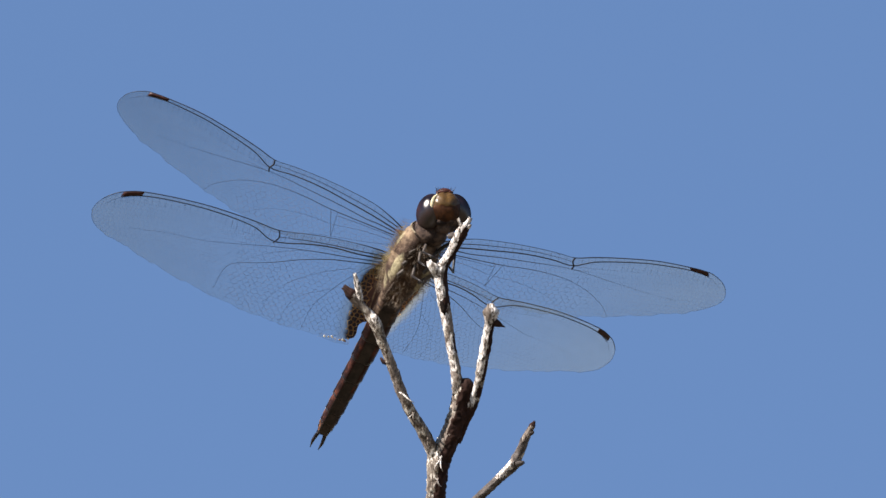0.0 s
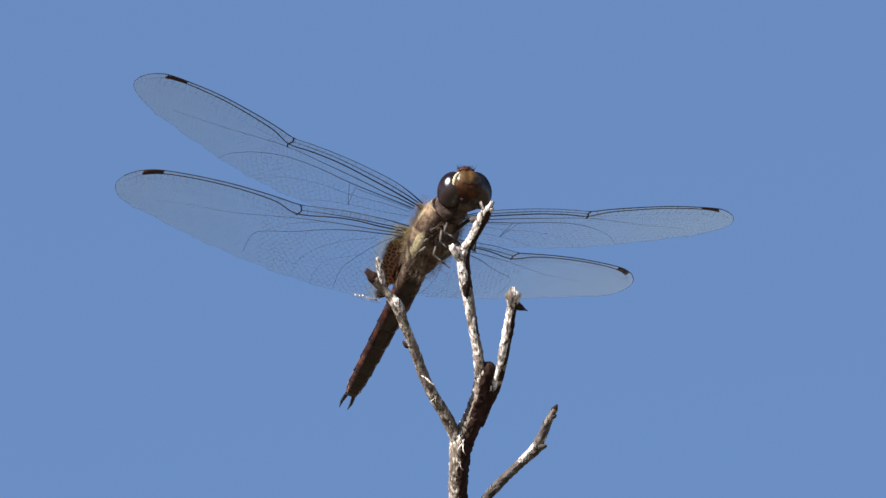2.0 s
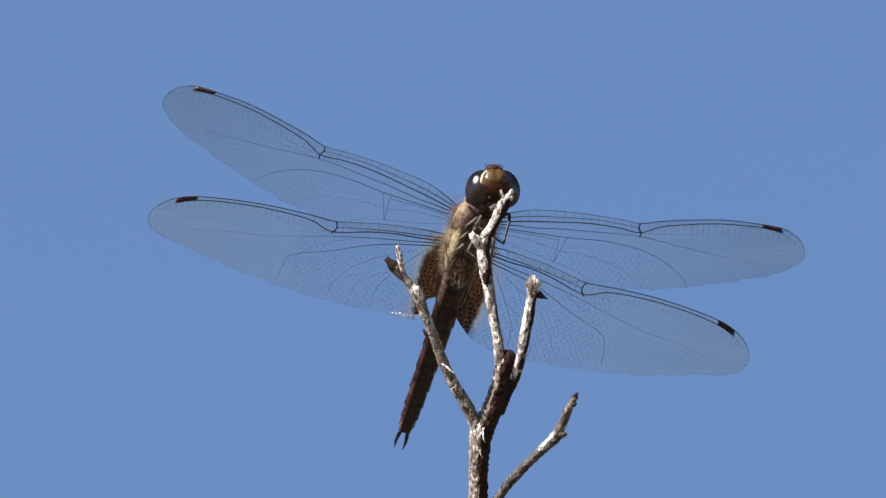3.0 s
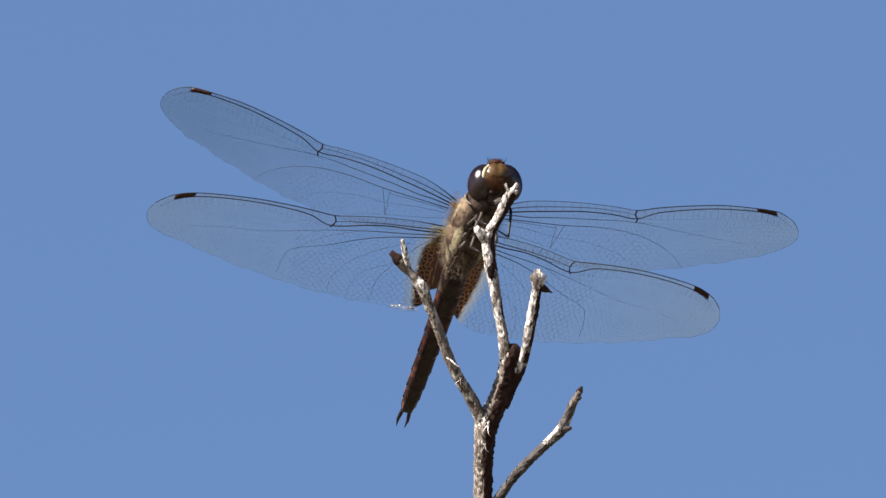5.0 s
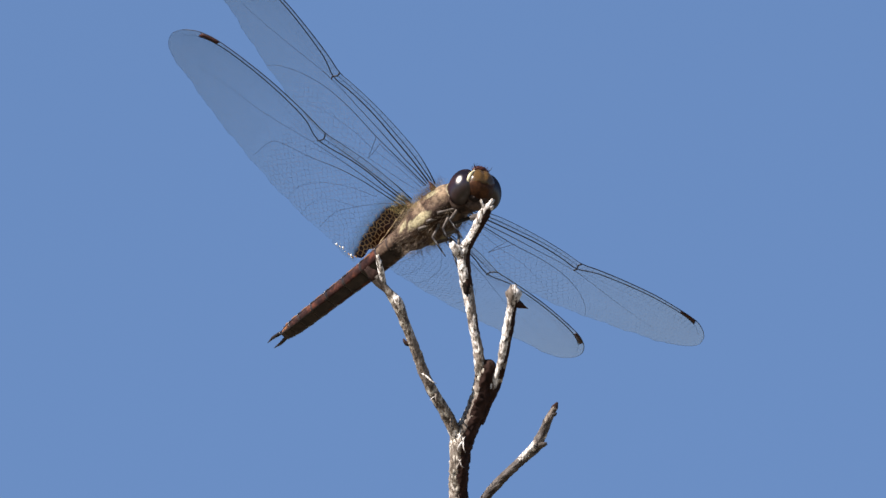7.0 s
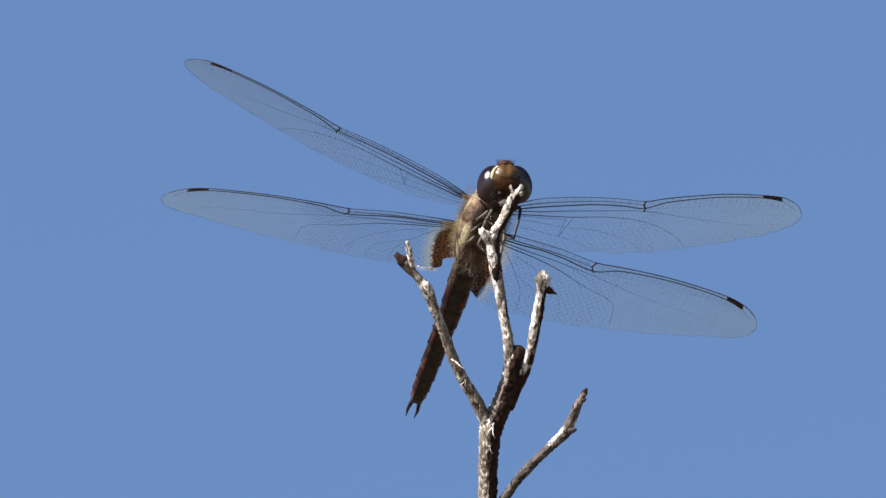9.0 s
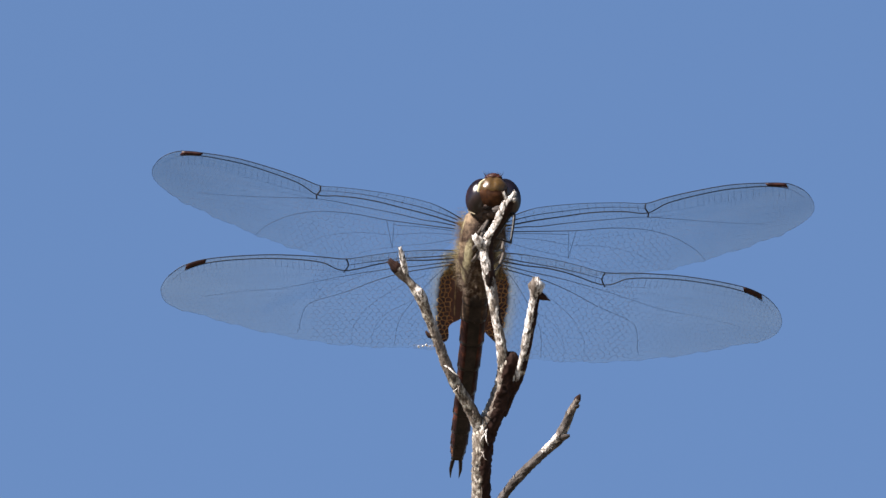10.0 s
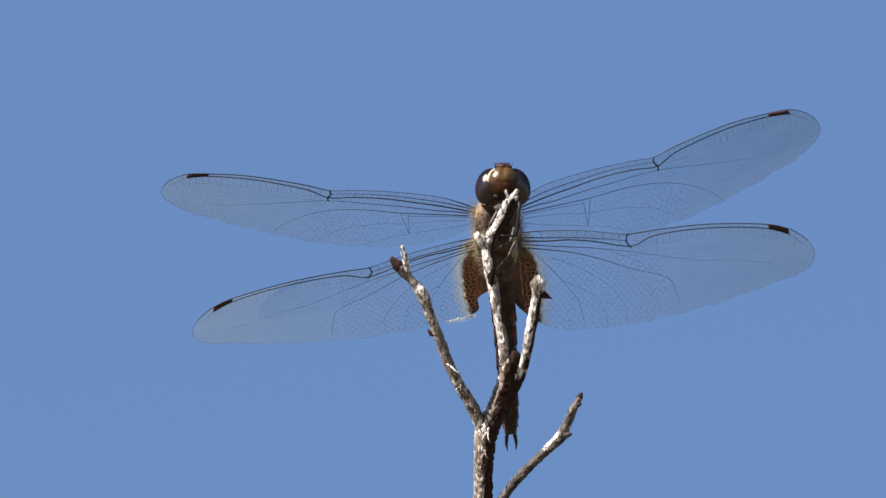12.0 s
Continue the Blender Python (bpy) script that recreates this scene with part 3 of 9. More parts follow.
def build_twig():
    root = new("dead_twig")
    fork = TWIG_STEM[0]
    foot = (fork[0] + 0.05, fork[1] + 0.22, -0.03)
    root.location = (foot[0], foot[1], 0)
    bpy.context.view_layer.update()
    low = [(foot[0], foot[1], foot[2], 0.012), (foot[0] - 0.03, foot[1] - 0.02, 0.7, 0.0095),
           (foot[0] + 0.01, foot[1] - 0.09, 1.5, 0.007), (foot[0] - 0.025, foot[1] - 0.17, 2.3, 0.0048),
           (fork[0] - 0.004, fork[1] - 0.004, fork[2] - 0.12, 0.0031)]
    parts = [limb("lower_stem", low + [TWIG_STEM[0], TWIG_STEM[1]], None, "grey weathered woody stem rising from the ground", False, 0.012, 14, 0.5),
             limb("stem", TWIG_STEM, None, "", False),
             limb("branch", TWIG_LEADER, None, "pale bleached branch under the dragonfly", bark=BLEACHED),
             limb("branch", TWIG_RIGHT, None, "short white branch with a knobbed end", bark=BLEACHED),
             limb("branch", TWIG_LEFT, None, "grey branch with a dark split end"),
             limb("branch", TWIG_LOW, None, "thin dark-tipped side branch with worn white patches", bark=GREY_BARK)]
    for key, nodes in TWIG_SPURS.items():
        parts.append(limb("spur", nodes, None, "", True, 0.0003, 14, bark=DARK_WOOD_AND_SHADE if key in ("right_knob", "left_bud") else GREY_BARK if key in ("low_knob", "crown_knob", "low_bump") else BLEACHED))
    for q in parts:
        q.parent = root
        q.matrix_parent_inverse = Matrix.Translation(-root.location)
    # dark wood laid bare at the stem's snapped shoulder and split ends; elsewhere painted shade
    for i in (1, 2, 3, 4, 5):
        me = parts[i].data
        me.materials.append(DARK_WOOD_AND_SHADE)
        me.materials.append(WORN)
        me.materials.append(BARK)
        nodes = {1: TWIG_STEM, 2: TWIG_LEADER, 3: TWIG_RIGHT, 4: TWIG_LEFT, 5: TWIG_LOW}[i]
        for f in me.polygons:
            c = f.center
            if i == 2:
                # a broken-off twig's hollow, its shade put into the colour as a patch
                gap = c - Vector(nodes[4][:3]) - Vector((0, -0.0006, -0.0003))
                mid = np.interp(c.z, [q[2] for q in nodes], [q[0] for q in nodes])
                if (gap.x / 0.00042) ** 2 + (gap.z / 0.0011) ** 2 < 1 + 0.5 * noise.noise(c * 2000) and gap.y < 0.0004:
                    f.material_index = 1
                # bark and dark wood weighted to the right side stand in for its shade
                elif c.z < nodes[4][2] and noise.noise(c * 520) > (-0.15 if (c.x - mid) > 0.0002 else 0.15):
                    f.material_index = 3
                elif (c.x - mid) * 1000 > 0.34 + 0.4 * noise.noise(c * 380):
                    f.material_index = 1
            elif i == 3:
                # the foot is the stem's brown wood; above, bark scraps also paint one side's shade
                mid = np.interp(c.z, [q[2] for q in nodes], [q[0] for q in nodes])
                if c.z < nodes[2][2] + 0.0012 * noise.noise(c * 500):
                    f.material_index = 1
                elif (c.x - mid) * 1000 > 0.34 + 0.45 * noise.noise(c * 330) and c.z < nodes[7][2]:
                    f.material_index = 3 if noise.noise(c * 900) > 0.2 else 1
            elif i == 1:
                # brown wood, widest at the shoulder; down one side it also paints the stem's shade
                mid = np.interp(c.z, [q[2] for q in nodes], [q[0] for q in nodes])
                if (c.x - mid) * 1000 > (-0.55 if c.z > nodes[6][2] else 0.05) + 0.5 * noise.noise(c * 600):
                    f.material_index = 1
            else:
                if i == 5:
                    a, b = Vector(nodes[4][:3]), Vector(nodes[5][:3])
                    worn = (c - a.lerp(b, -0.1)).length < 0.0033 + 0.0009 * noise.noise(c * 900) and (c - a.lerp(b, 0.15)).dot(Vector((-0.65, -0.3, 0.7))) > -0.00024 + 0.0003 * noise.noise(c * 1500)
                    spot = (c - Vector(nodes[3][:3])).length < 0.00085 and c.z > nodes[3][2] - 0.0002
                    f.material_index = 2 if (worn or spot) and c.y < a.lerp(b, 0.45).y + 0.0001 else 3 if c.z > b.z and noise.noise(c * 700) > 0.0 else 0
                end = Vector(nodes[-1][:3])
                if (c - end).length < (0.0015 if i == 4 else 0.0012) + 0.0008 * noise.noise(c * 800):
                    f.material_index = 1
    # a long scar on the branch under the dragonfly, hollow shade in its colour
    bm = bmesh.new()
    at = Vector(TWIG_LEADER[4][:3])
    tube(bm, [at + Vector(q) * MM for q in ((0.0, -0.70, 1.45), (-0.22, -0.62, 0.8), (-0.25, -0.46, -0.05), (-0.15, -0.30, -0.85), (0.05, -0.12, -1.6))], [q * MM for q in (0.08, 0.42, 0.52, 0.42, 0.08)], 10, lambda i, a: 1 + 0.2 * math.sin(3 * a + i))
    s = finish("bark_scar", bm, HOLLOW_SHADE, root, "dark scar of brown wood, hollow shade in its colour")
    s.matrix_parent_inverse = Matrix.Translation(-root.location)
    # peeling slivers of bark
    face = Vector((0, -0.866, -0.5))
    for base, way, thick, bark in ((TWIG_LEFT[3], (0.0021, 0, -0.0016), 0.7, BLEACHED), (TWIG_LEFT[2], (0.0006, 0, -0.0016), 0.45, BARK), (TWIG_LEFT[1], (0.0005, 0, -0.0015), 0.5, BARK),
                                   (TWIG_LEFT[2], (-0.0007, 0, -0.0012), 0.4, BLEACHED), (TWIG_STEM[5], (-0.0008, 0, -0.0024), 0.6, BLEACHED), (TWIG_STEM[5], (0.0007, 0, -0.0026), 0.55, BLEACHED),
                                   (TWIG_STEM[4], (-0.0003, 0, -0.0018), 0.6, BARK), (TWIG_STEM[4], (0.0009, 0, -0.0013), 0.5, BLEACHED), (TWIG_STEM[3], (0.0004, 0, -0.0030), 0.5, BARK)):
        bm = bmesh.new()
        a = Vector(base[:3]) + face * base[3] * 1.02 - Vector(way) * 0.4
        path = [a + Vector(way) * t + face * 0.0003 * math.sin(t * 2.4) + Vector((0.00018 * math.sin(t * 5), 0, 0)) for t in (0, 0.25, 0.5, 0.75, 1, 1.2)]
        tube(bm, path, [thick * r for r in (0.00008, 0.00018, 0.0002, 0.00018, 0.00014, 0.00004)], 5)
        s = finish("bark_sliver", bm, bark, root)
        s.matrix_parent_inverse = Matrix.Translation(-root.location)
    # a dark splinter that hangs off the shaded side of the stem
    bm = bmesh.new()
    base = Vector(TWIG_STEM[2][:3])
    tube(bm, [base + Vector(q) * MM for q in ((1.0, -0.5, -2.0), (1.45, -0.7, -3.2), (1.75, -0.6, -4.4), (2.0, -0.5, -5.2))], [0.3 * MM, 0.34 * MM, 0.22 * MM, 0.04 * MM], 7)
    s = finish("bark_sliver", bm, DARK_WOOD_AND_SHADE, root)
    s.matrix_parent_inverse = Matrix.Translation(-root.location)
    return tagged(root, "bleached grey leafless dead twig with forked broken tips", "twig")


# ---- dragonfly ----
FORE = [(0, -0.3), (2, -0.9), (5, -1.45), (8.5, -1.4), (13, -1.05), (18, -0.4), (21.1, 0.15), (24, -0.25), (28, -0.6), (33.5, -0.78), (38.5, -0.35), (41, 0), (42.4, 0.4), (44, 1.45), (44.9, 2.7), (45.2, 4.0),
        (44.6, 5.2), (42.2, 6.6), (40, 7.3), (36.5, 8.1), (31, 9.1), (26, 9.8), (20, 10.1), (15, 9.7), (10, 8.8), (6.5, 7.6), (3.5, 6.2), (1.2, 4.2), (0.2, 2)]
HIND = [(0, -0.6), (3.7, -0.7), (8.8, -0.4), (12.5, 0.1), (16, 0.6), (18.5, 0.3), (20.8, 0.0), (24, -0.3), (27.4, -0.5), (32.5, -0.4), (36.7, 0.0), (38.8, 0.6), (40.2, 1.25), (41.8, 2.6), (42.7, 4.2),
        (42.8, 5.6), (42.2, 6.9), (40.5, 8.0), (37.9, 9.0), (34, 10.5), (29.2, 12.2), (22.6, 13.9), (17.6, 14.9), (13.1, 15.4), (9, 15.6), (6, 15.4), (3.5, 14.7), (2, 13.6), (0.5, 12.4), (-0.9, 10.5), (-1.5, 7), (-0.6, 3)]
FORE_LEADING_VEINS = [
    (0.07, [(0, 0.0), (4.5, -0.45), (9, -0.45), (14, -0.25), (18.5, 0.35), (21.1, 0.9)]),
    (0.10, [(0, 0.5), (4.5, 0.3), (8.6, 0.3), (13.2, 0.35), (17.7, 0.85), (21.2, 1.55), (24.6, 0.48), (31.5, -0.16), (36, -0.06), (39.3, 0.25), (42, 1.0), (43.9, 2.5)]),
    (0.035, [(21.3, 1.7), (26, 1.75), (33, 1.5), (39, 1.5), (43, 2.9)]),
    (0.032, [(21.1, 2.2), (26, 2.5), (33, 2.7), (40, 3.3), (44, 4.6)]),
    (0.075, [(0, 0.85), (3.5, 1.0), (5.3, 1.25), (9.8, 1.35), (15, 1.65), (20.7, 2.1), (26.8, 3.4), (33, 4.7), (38, 5.6)]),
]
FORE_REAR_VEINS = [
    (0.075, [(0, 1.25), (5.8, 2.0), (10.6, 2.6), (15.5, 2.95), (20.5, 3.9), (24.5, 5.6), (27.5, 8.0), (28.5, 9.5)]),
    (0.06, [(10.6, 2.6), (9.8, 4.4), (8.9, 6.3)]),
    (0.05, [(9.5, 2.45), (9.2, 4.3), (8.9, 6.2)]),
    (0.05, [(0.1, 1.6), (4.5, 2.15), (9.4, 3.0)]),
    (0.035, [(0.2, 2.1), (5, 3.1), (9.6, 4.6), (14, 5.4), (19, 7.3), (22, 9.9)]),
    (0.03, [(0.6, 2.9), (4, 4.4), (8.9, 6.3), (12, 7.6), (15, 9.5)]),
    (0.15, [(21.1, 0.2), (20.9, 0.85), (21.3, 1.6), (21.1, 2.2)]),
]
FORE_VEINS = FORE_LEADING_VEINS + FORE_REAR_VEINS
HIND_LEADING_VEINS = [
    (0.08, [(0, 0.1), (4.1, 0.5), (9.9, 0.85), (15.9, 1.65)]),
    (0.10, [(0, 0.7), (4.2, 1.05), (7.5, 1.05), (11.1, 1.5), (16.3, 2.6), (19.4, 1.15), (22.9, 0.5), (27.5, 0.15), (32.7, 0.25), (36.7, 0.75), (39.5, 1.8), (41.3, 3.4)]),
    (0.035, [(16.4, 2.9), (19.2, 2.6), (22.1, 2.2), (25.9, 1.6), (31.3, 1.5), (38, 2.3), (41.5, 4.8)]),
    (0.03, [(16.5, 3.3), (22, 3.3), (29, 3.1), (36, 3.9), (41.5, 6.4)]),
    (0.07, [(0.6, 1.3), (4.8, 1.9), (7.9, 2.2), (11.4, 2.65), (16.6, 3.6), (20.4, 4.4), (26.1, 5.4), (31.9, 5.7), (37, 6.4)]),
]
HIND_REAR_VEINS = [
    (0.075, [(0.6, 1.8), (4, 2.4), (7.4, 3.0), (11.2, 4.2), (15.8, 6.1), (20.7, 7.7), (22.2, 9.2), (23, 12.6)]),
    (0.045, [(12.1, 2.8), (17.2, 5.1), (20.7, 7.7)]),
    (0.04, [(1.6, 2.1), (3.6, 4.2), (6.2, 7.6), (8.4, 11.2), (9.2, 15.3)]),
    (0.035, [(4.6, 3.6), (9, 5.9), (13, 8.9), (15, 12), (15.4, 14.8)]),
    (0.03, [(6.2, 7.6), (10.5, 10.2), (12.2, 13), (12.4, 15.2)]),
    (0.13, [(16.0, 0.65), (15.7, 1.7), (16.4, 2.9)]),
]
HIND_VEINS = HIND_LEADING_VEINS + HIND_REAR_VEINS


def camber(s, c):
    """The film rises and falls a little along the span and across the chord."""
    return 0.45 * math.sin(math.pi * min(s, 45) / 46) - 0.0035 * c * c + 0.05 * math.sin(c * 1.1 + s * 0.2)


def inside(poly, s, c):
    hit = False
    for (x1, y1), (x2, y2) in zip(poly, poly[1:] + poly[:1]):
        if (y1 > c) != (y2 > c) and s < (x2 - x1) * (c - y1) / (y2 - y1) + x1:
            hit = not hit
    return hit


def rim_of(nodes):
    """The outline, smoothed, with the small scallops of a real trailing edge."""
    p = [q[:2] for q in smooth_path([(*q, 0) for q in nodes + [nodes[0]]], 0.7)][:-1]
    out = []
    for x, y in p:
        if y > 4.5 and 4 < x < 43:
            y += 0.11 * math.sin(x * 1.15) + 0.08 * math.sin(x * 2.7 + 1) + 0.10 * noise.noise((x * 1.7, y, 3.0))
        out.append((float(x), float(y)))
    return out


def stain_edge(c):
    """How far, in millimetres along the span, the hind wing's stain reaches at the chord c."""
    return 3.3 - 0.017 * (c - 9.5) ** 2 - 0.095 * max(0.0, 5.0 - c) ** 2


def wing_net(rim, rng, size=0.8, tall=1.0, jitter=0.62, lean=0.5):
    """Cell walls of the fine net: the dual of a triangulation of jittered points, cut at the rim."""
    from mathutils.geometry import delaunay_2d_cdt
    seeds = []
    row = 0
    c = -3.0
    while c < 16.5:
        s = -1.5 - lean * max(c, 0.0) + (row % 2) * 0.5 * size
        while s < 47:
            near = (0.72 if c < 4 else 0.95) * size
            x, y = s + lean * max(c, 0.0) + jitter * rng.uniform(-0.24, 0.24), c + jitter * rng.uniform(-0.2, 0.2)
            seeds.append(Vector((x, y)))
            s += near * (1.0 + 0.25 * (s < 20))
        c += 0.78 * size * tall
        row += 1
    vs, _, faces, *_ = delaunay_2d_cdt(seeds, [], [], 0, 1e-6)
    mid, shared = [], {}
    for i, f in enumerate(faces):
        (ax, ay), (bx, by), (cx, cy) = (vs[k] for k in f)
        d = 2 * (ax * (by - cy) + bx * (cy - ay) + cx * (ay - by))
        if abs(d) < 1e-6:
            mid.append(None)
            continue
        a2, b2, c2 = ax * ax + ay * ay, bx * bx + by * by, cx * cx + cy * cy
        mid.append(((a2 * (by - cy) + b2 * (cy - ay) + c2 * (ay - by)) / d, (a2 * (cx - bx) + b2 * (ax - cx) + c2 * (bx - ax)) / d))
        for k in range(3):
            shared.setdefault(frozenset((f[k], f[(k + 1) % 3])), []).append(i)
    edges = []
    for pair in shared.values():
        if len(pair) == 2 and mid[pair[0]] and mid[pair[1]]:
            a, b = mid[pair[0]], mid[pair[1]]
            if math.dist(a, b) < 2.5 and inside(rim, *a) and inside(rim, *b):
                edges.append((a, b))
    return edges


def prisms(name, edges, radius, side, mat, parent):
    """Thin three-sided rods along the given edges, in one mesh."""
    verts, faces = [], []
    for (s1, c1), (s2, c2) in edges:
        a = Vector((side * s1, -c1, camber(s1, c1))) * MM
        b = Vector((side * s2, -c2, camber(s2, c2))) * MM
        d = b - a
        if d.length < 1e-6:
            continue
        d.normalize()
        u = d.orthogonal().normalized() * radius * MM
        w = d.cross(u)
        k = len(verts)
        for p in (a, b):
            for j in range(3):
                q = 2 * math.pi * j / 3
                verts.append(p + u * math.cos(q) + w * math.sin(q))
        for j in range(3):
            faces.append((k + j, k + (j + 1) % 3, k + 3 + (j + 1) % 3, k + 3 + j))
    me = bpy.data.meshes.new(name)
    me.from_pydata(verts, [], faces)
    me.materials.append(mat)
    ob = new(name, me)
    ob.parent = parent
    return tagged(ob, kind="stuff")


def ribbons(name, edges, half, side, mat, parent):
    """Flat raised veins on the underside of the film, in one mesh."""
    verts, faces = [], []
    for (s1, c1), (s2, c2) in edges:
        a = Vector((side * s1, -c1, camber(s1, c1) - 0.03)) * MM
        b = Vector((side * s2, -c2, camber(s2, c2) - 0.03)) * MM
        if (b - a).length < 1e-6:
            continue
        d = (b - a).normalized()
        u = d.cross(Vector((0, 0, 1))).normalized() * half * MM
        a, b = a - d * half * 0.6 * MM, b + d * half * 0.6 * MM
        k = len(verts)
        verts += [a + u, a - u, b - u, b + u]
        faces.append((k, k + 1, k + 2, k + 3))
    me = bpy.data.meshes.new(name)
    me.from_pydata(verts, [], faces)
    me.materials.append(mat)
    ob = new(name, me)
    ob.parent = parent
    return tagged(ob, kind="stuff")


def at_span(path, s):
    for (s1, c1), (s2, c2) in zip(path, path[1:]):
        if s1 <= s <= s2:
            return c1 + (c2 - c1) * (s - s1) / max(s2 - s1, 1e-6)
    return path[-1][1]


def wing(name, nodes, veins, side, body, hip, stained, stigma, nodus, torn=False):
    """One wing: film, rim, main veins, rungs along the leading edge, fine net and stigma. side is +1 or -1."""
    rng = random.Random(5 + len(nodes))
    if torn:
        k = nodes.index((6, 15.4))
        nodes = nodes[:k] + [(6.5, 15.3), (5, 15.0), (3.6, 15.1), (2.6, 15.0), (1.5, 14.5), (1.25, 13.6), (1.3, 12.5), (0.8, 11.7), (-0.9, 10.7), (-1.2, 9), (-1.4, 6), (-0.6, 3)]
    rim = rim_of(nodes)
    from mathutils.geometry import delaunay_2d_cdt
    pts = [Vector(q) for q in rim]
    n = len(pts)
    s = 0.6
    while s < 46:
        c = -1.0
        while c < 15:
            if inside(rim, s, c):
                pts.append(Vector((s, c)))
            c += 0.55
        s += 0.9
    vs, _, faces, *_ = delaunay_2d_cdt(pts, [(i, (i + 1) % n) for i in range(n)], [list(range(n))], 2, 1e-6)
    bm = bmesh.new()
    made = [bm.verts.new(Vector((side * x, -y, camber(x, y))) * MM) for x, y in vs]
    for f in faces:
        bm.faces.new([made[i] for i in f])
    film = finish(name, bm, STAINED if stained else CLEAR, body, "clear glassy wing with an amber-brown base" if stained else "clear glassy wing")
    film.location = Vector(hip)
    dark, fine = (VEIN_STAINED, MESH_VEIN_STAINED) if stained else (VEIN, MESH_VEIN)

    def lift(path):
        return [Vector((side * x, -y, camber(x, y))) * MM for x, y in path]

    # rim: stout along the leading edge, hair-thin behind
    last = max(i for i, q in enumerate(rim) if q[0] > nodes[-1][0] + 30 and q[1] < 4.0)
    for label, path, r0, r1 in (("costa", rim[:last], 0.08, 0.055), ("trailing_vein", rim[last - 1:], 0.030, 0.008)):
        bm = bmesh.new()
        m = len(path)
        if label == "costa":
            # stout at the root, slender before the nodus, stout again beyond it
            radii = [float(np.interp(q[0], (0, 1.5, 5, nodus - 0.6, nodus + 0.4, nodus + 12, stigma[1], 46), (0.11, 0.09, 0.045, 0.04, 0.075, 0.07, 0.064, 0.034))) * MM for q in path]
        else:
            radii = [(r1 + (r0 - r1) * math.exp(-9 * i / m)) * MM for i in range(m)]
        tube(bm, lift(path), radii, 6)
        finish(label, bm, dark, film)
    fine_paths = []
    for r, ctrl in veins:
        path = [tuple(float(v) for v in q[:2]) for q in smooth_path([(*q, 0) for q in ctrl], 0.6)]
        path = [q for q in path if inside(rim, *q)] or path
        fine_paths.append(path)
        bm = bmesh.new()
        m = len(path)
        thin = 0.92 if r >= 0.07 else 0.64
        # the radius stays stout to the stigma; the veins behind it thin out beyond the nodus
        fade = (1, 0.92, 0.85, 0.8) if r >= 0.10 else (1, 0.75, 0.36, 0.16)
        radii = [r * thin * MM * float(np.interp(q[0], (0, 10, nodus + 3, nodus + 14), fade)) * (0.22 if q[0] > stigma[1] else 1) * (1 + 0.35 * math.exp(-q[0] / 4)) for q in path]
        tube(bm, lift(path), radii, 6)
        finish("vein", bm, dark, film)
    # rungs between the leading edge and the radius
    front = [q for q in rim if q[1] < 3 and q[0] < 43][: rim.index(max(rim, key=lambda q: q[0]))]
    front = sorted(set(front))
    rungs, faint = [], []
    s = 2.2
    while s < stigma[0] - 0.5:
        if abs(s - nodus) > 0.5:
            a, b = at_span(front, s), at_span(fine_paths[1], s)
            (rungs if s < nodus else faint).append(((s, a), (s + 0.12, b)))
        s += (1.25 if s < nodus else 1.05) * rng.uniform(0.88, 1.12)
    s = nodus + 2
    while s < stigma[1] + 1:
        faint.append(((s, at_span(fine_paths[1], s)), (s - 0.1, at_span(fine_paths[2], s))))
        s += 0.9 * rng.uniform(0.85, 1.15)
    prisms("cross_vein", rungs, 0.0155, side, dark, film)
    prisms("cross_vein", faint, 0.013, side, dark, film)
    net = wing_net(rim, rng)
    if stained:
        gold = [(a, b) for a, b in wing_net(rim, rng, 0.58, 1.7, 0.95, 0.0) if 0.7 < a[0] < stain_edge(a[1]) - 0.15 and b[0] < stain_edge(b[1]) - 0.15 and a[1] > 1.0]
        net = [(a, b) for a, b in net if a[0] > stain_edge(a[1]) or a[1] < 1.0]
        ribbons("golden_net", gold, 0.066, side, GOLD_VEIN, film)
        near = [(a, b) for a, b in net if a[0] < 21]
        net = [(a, b) for a, b in net if a[0] >= 21]
        prisms("vein_net", near, 0.0135, side, fine, film)
    else:
        near = [(a, b) for a, b in net if a[0] < 24]
        net = [(a, b) for a, b in net if a[0] >= 24]
        prisms("vein_net", near, 0.0118, side, fine, film)
    prisms("vein_net", net, 0.0068, side, fine, film)
    # stigma, a thickened coloured cell on the leading edge
    bm = bmesh.new()
    top, low = [], []
    for k in range(7):
        s = stigma[0] + (stigma[1] - stigma[0]) * k / 6
        a, b = at_span(front, s) + 0.02, at_span(fine_paths[1], s) - 0.02
        for z, row in ((0.07, top), (-0.07, low)):
            row.append([bm.verts.new(Vector((side * (s + (0.25 if c == b else 0)), -c, camber(s, c) + z)) * MM) for c in (a, b)])
    for k in range(6):
        for q in (top, low):
            bm.faces.new((q[k][0], q[k][1], q[k + 1][1], q[k + 1][0]))
        for j in (0, 1):
            bm.faces.new((top[k][j], top[k + 1][j], low[k + 1][j], low[k][j]))
    for k in (0, 6):
        bm.faces.new((top[k][0], top[k][1], low[k][1], low[k][0]))
    finish("stigma", bm, STIGMA, film, "red-brown stigma near the wing tip")
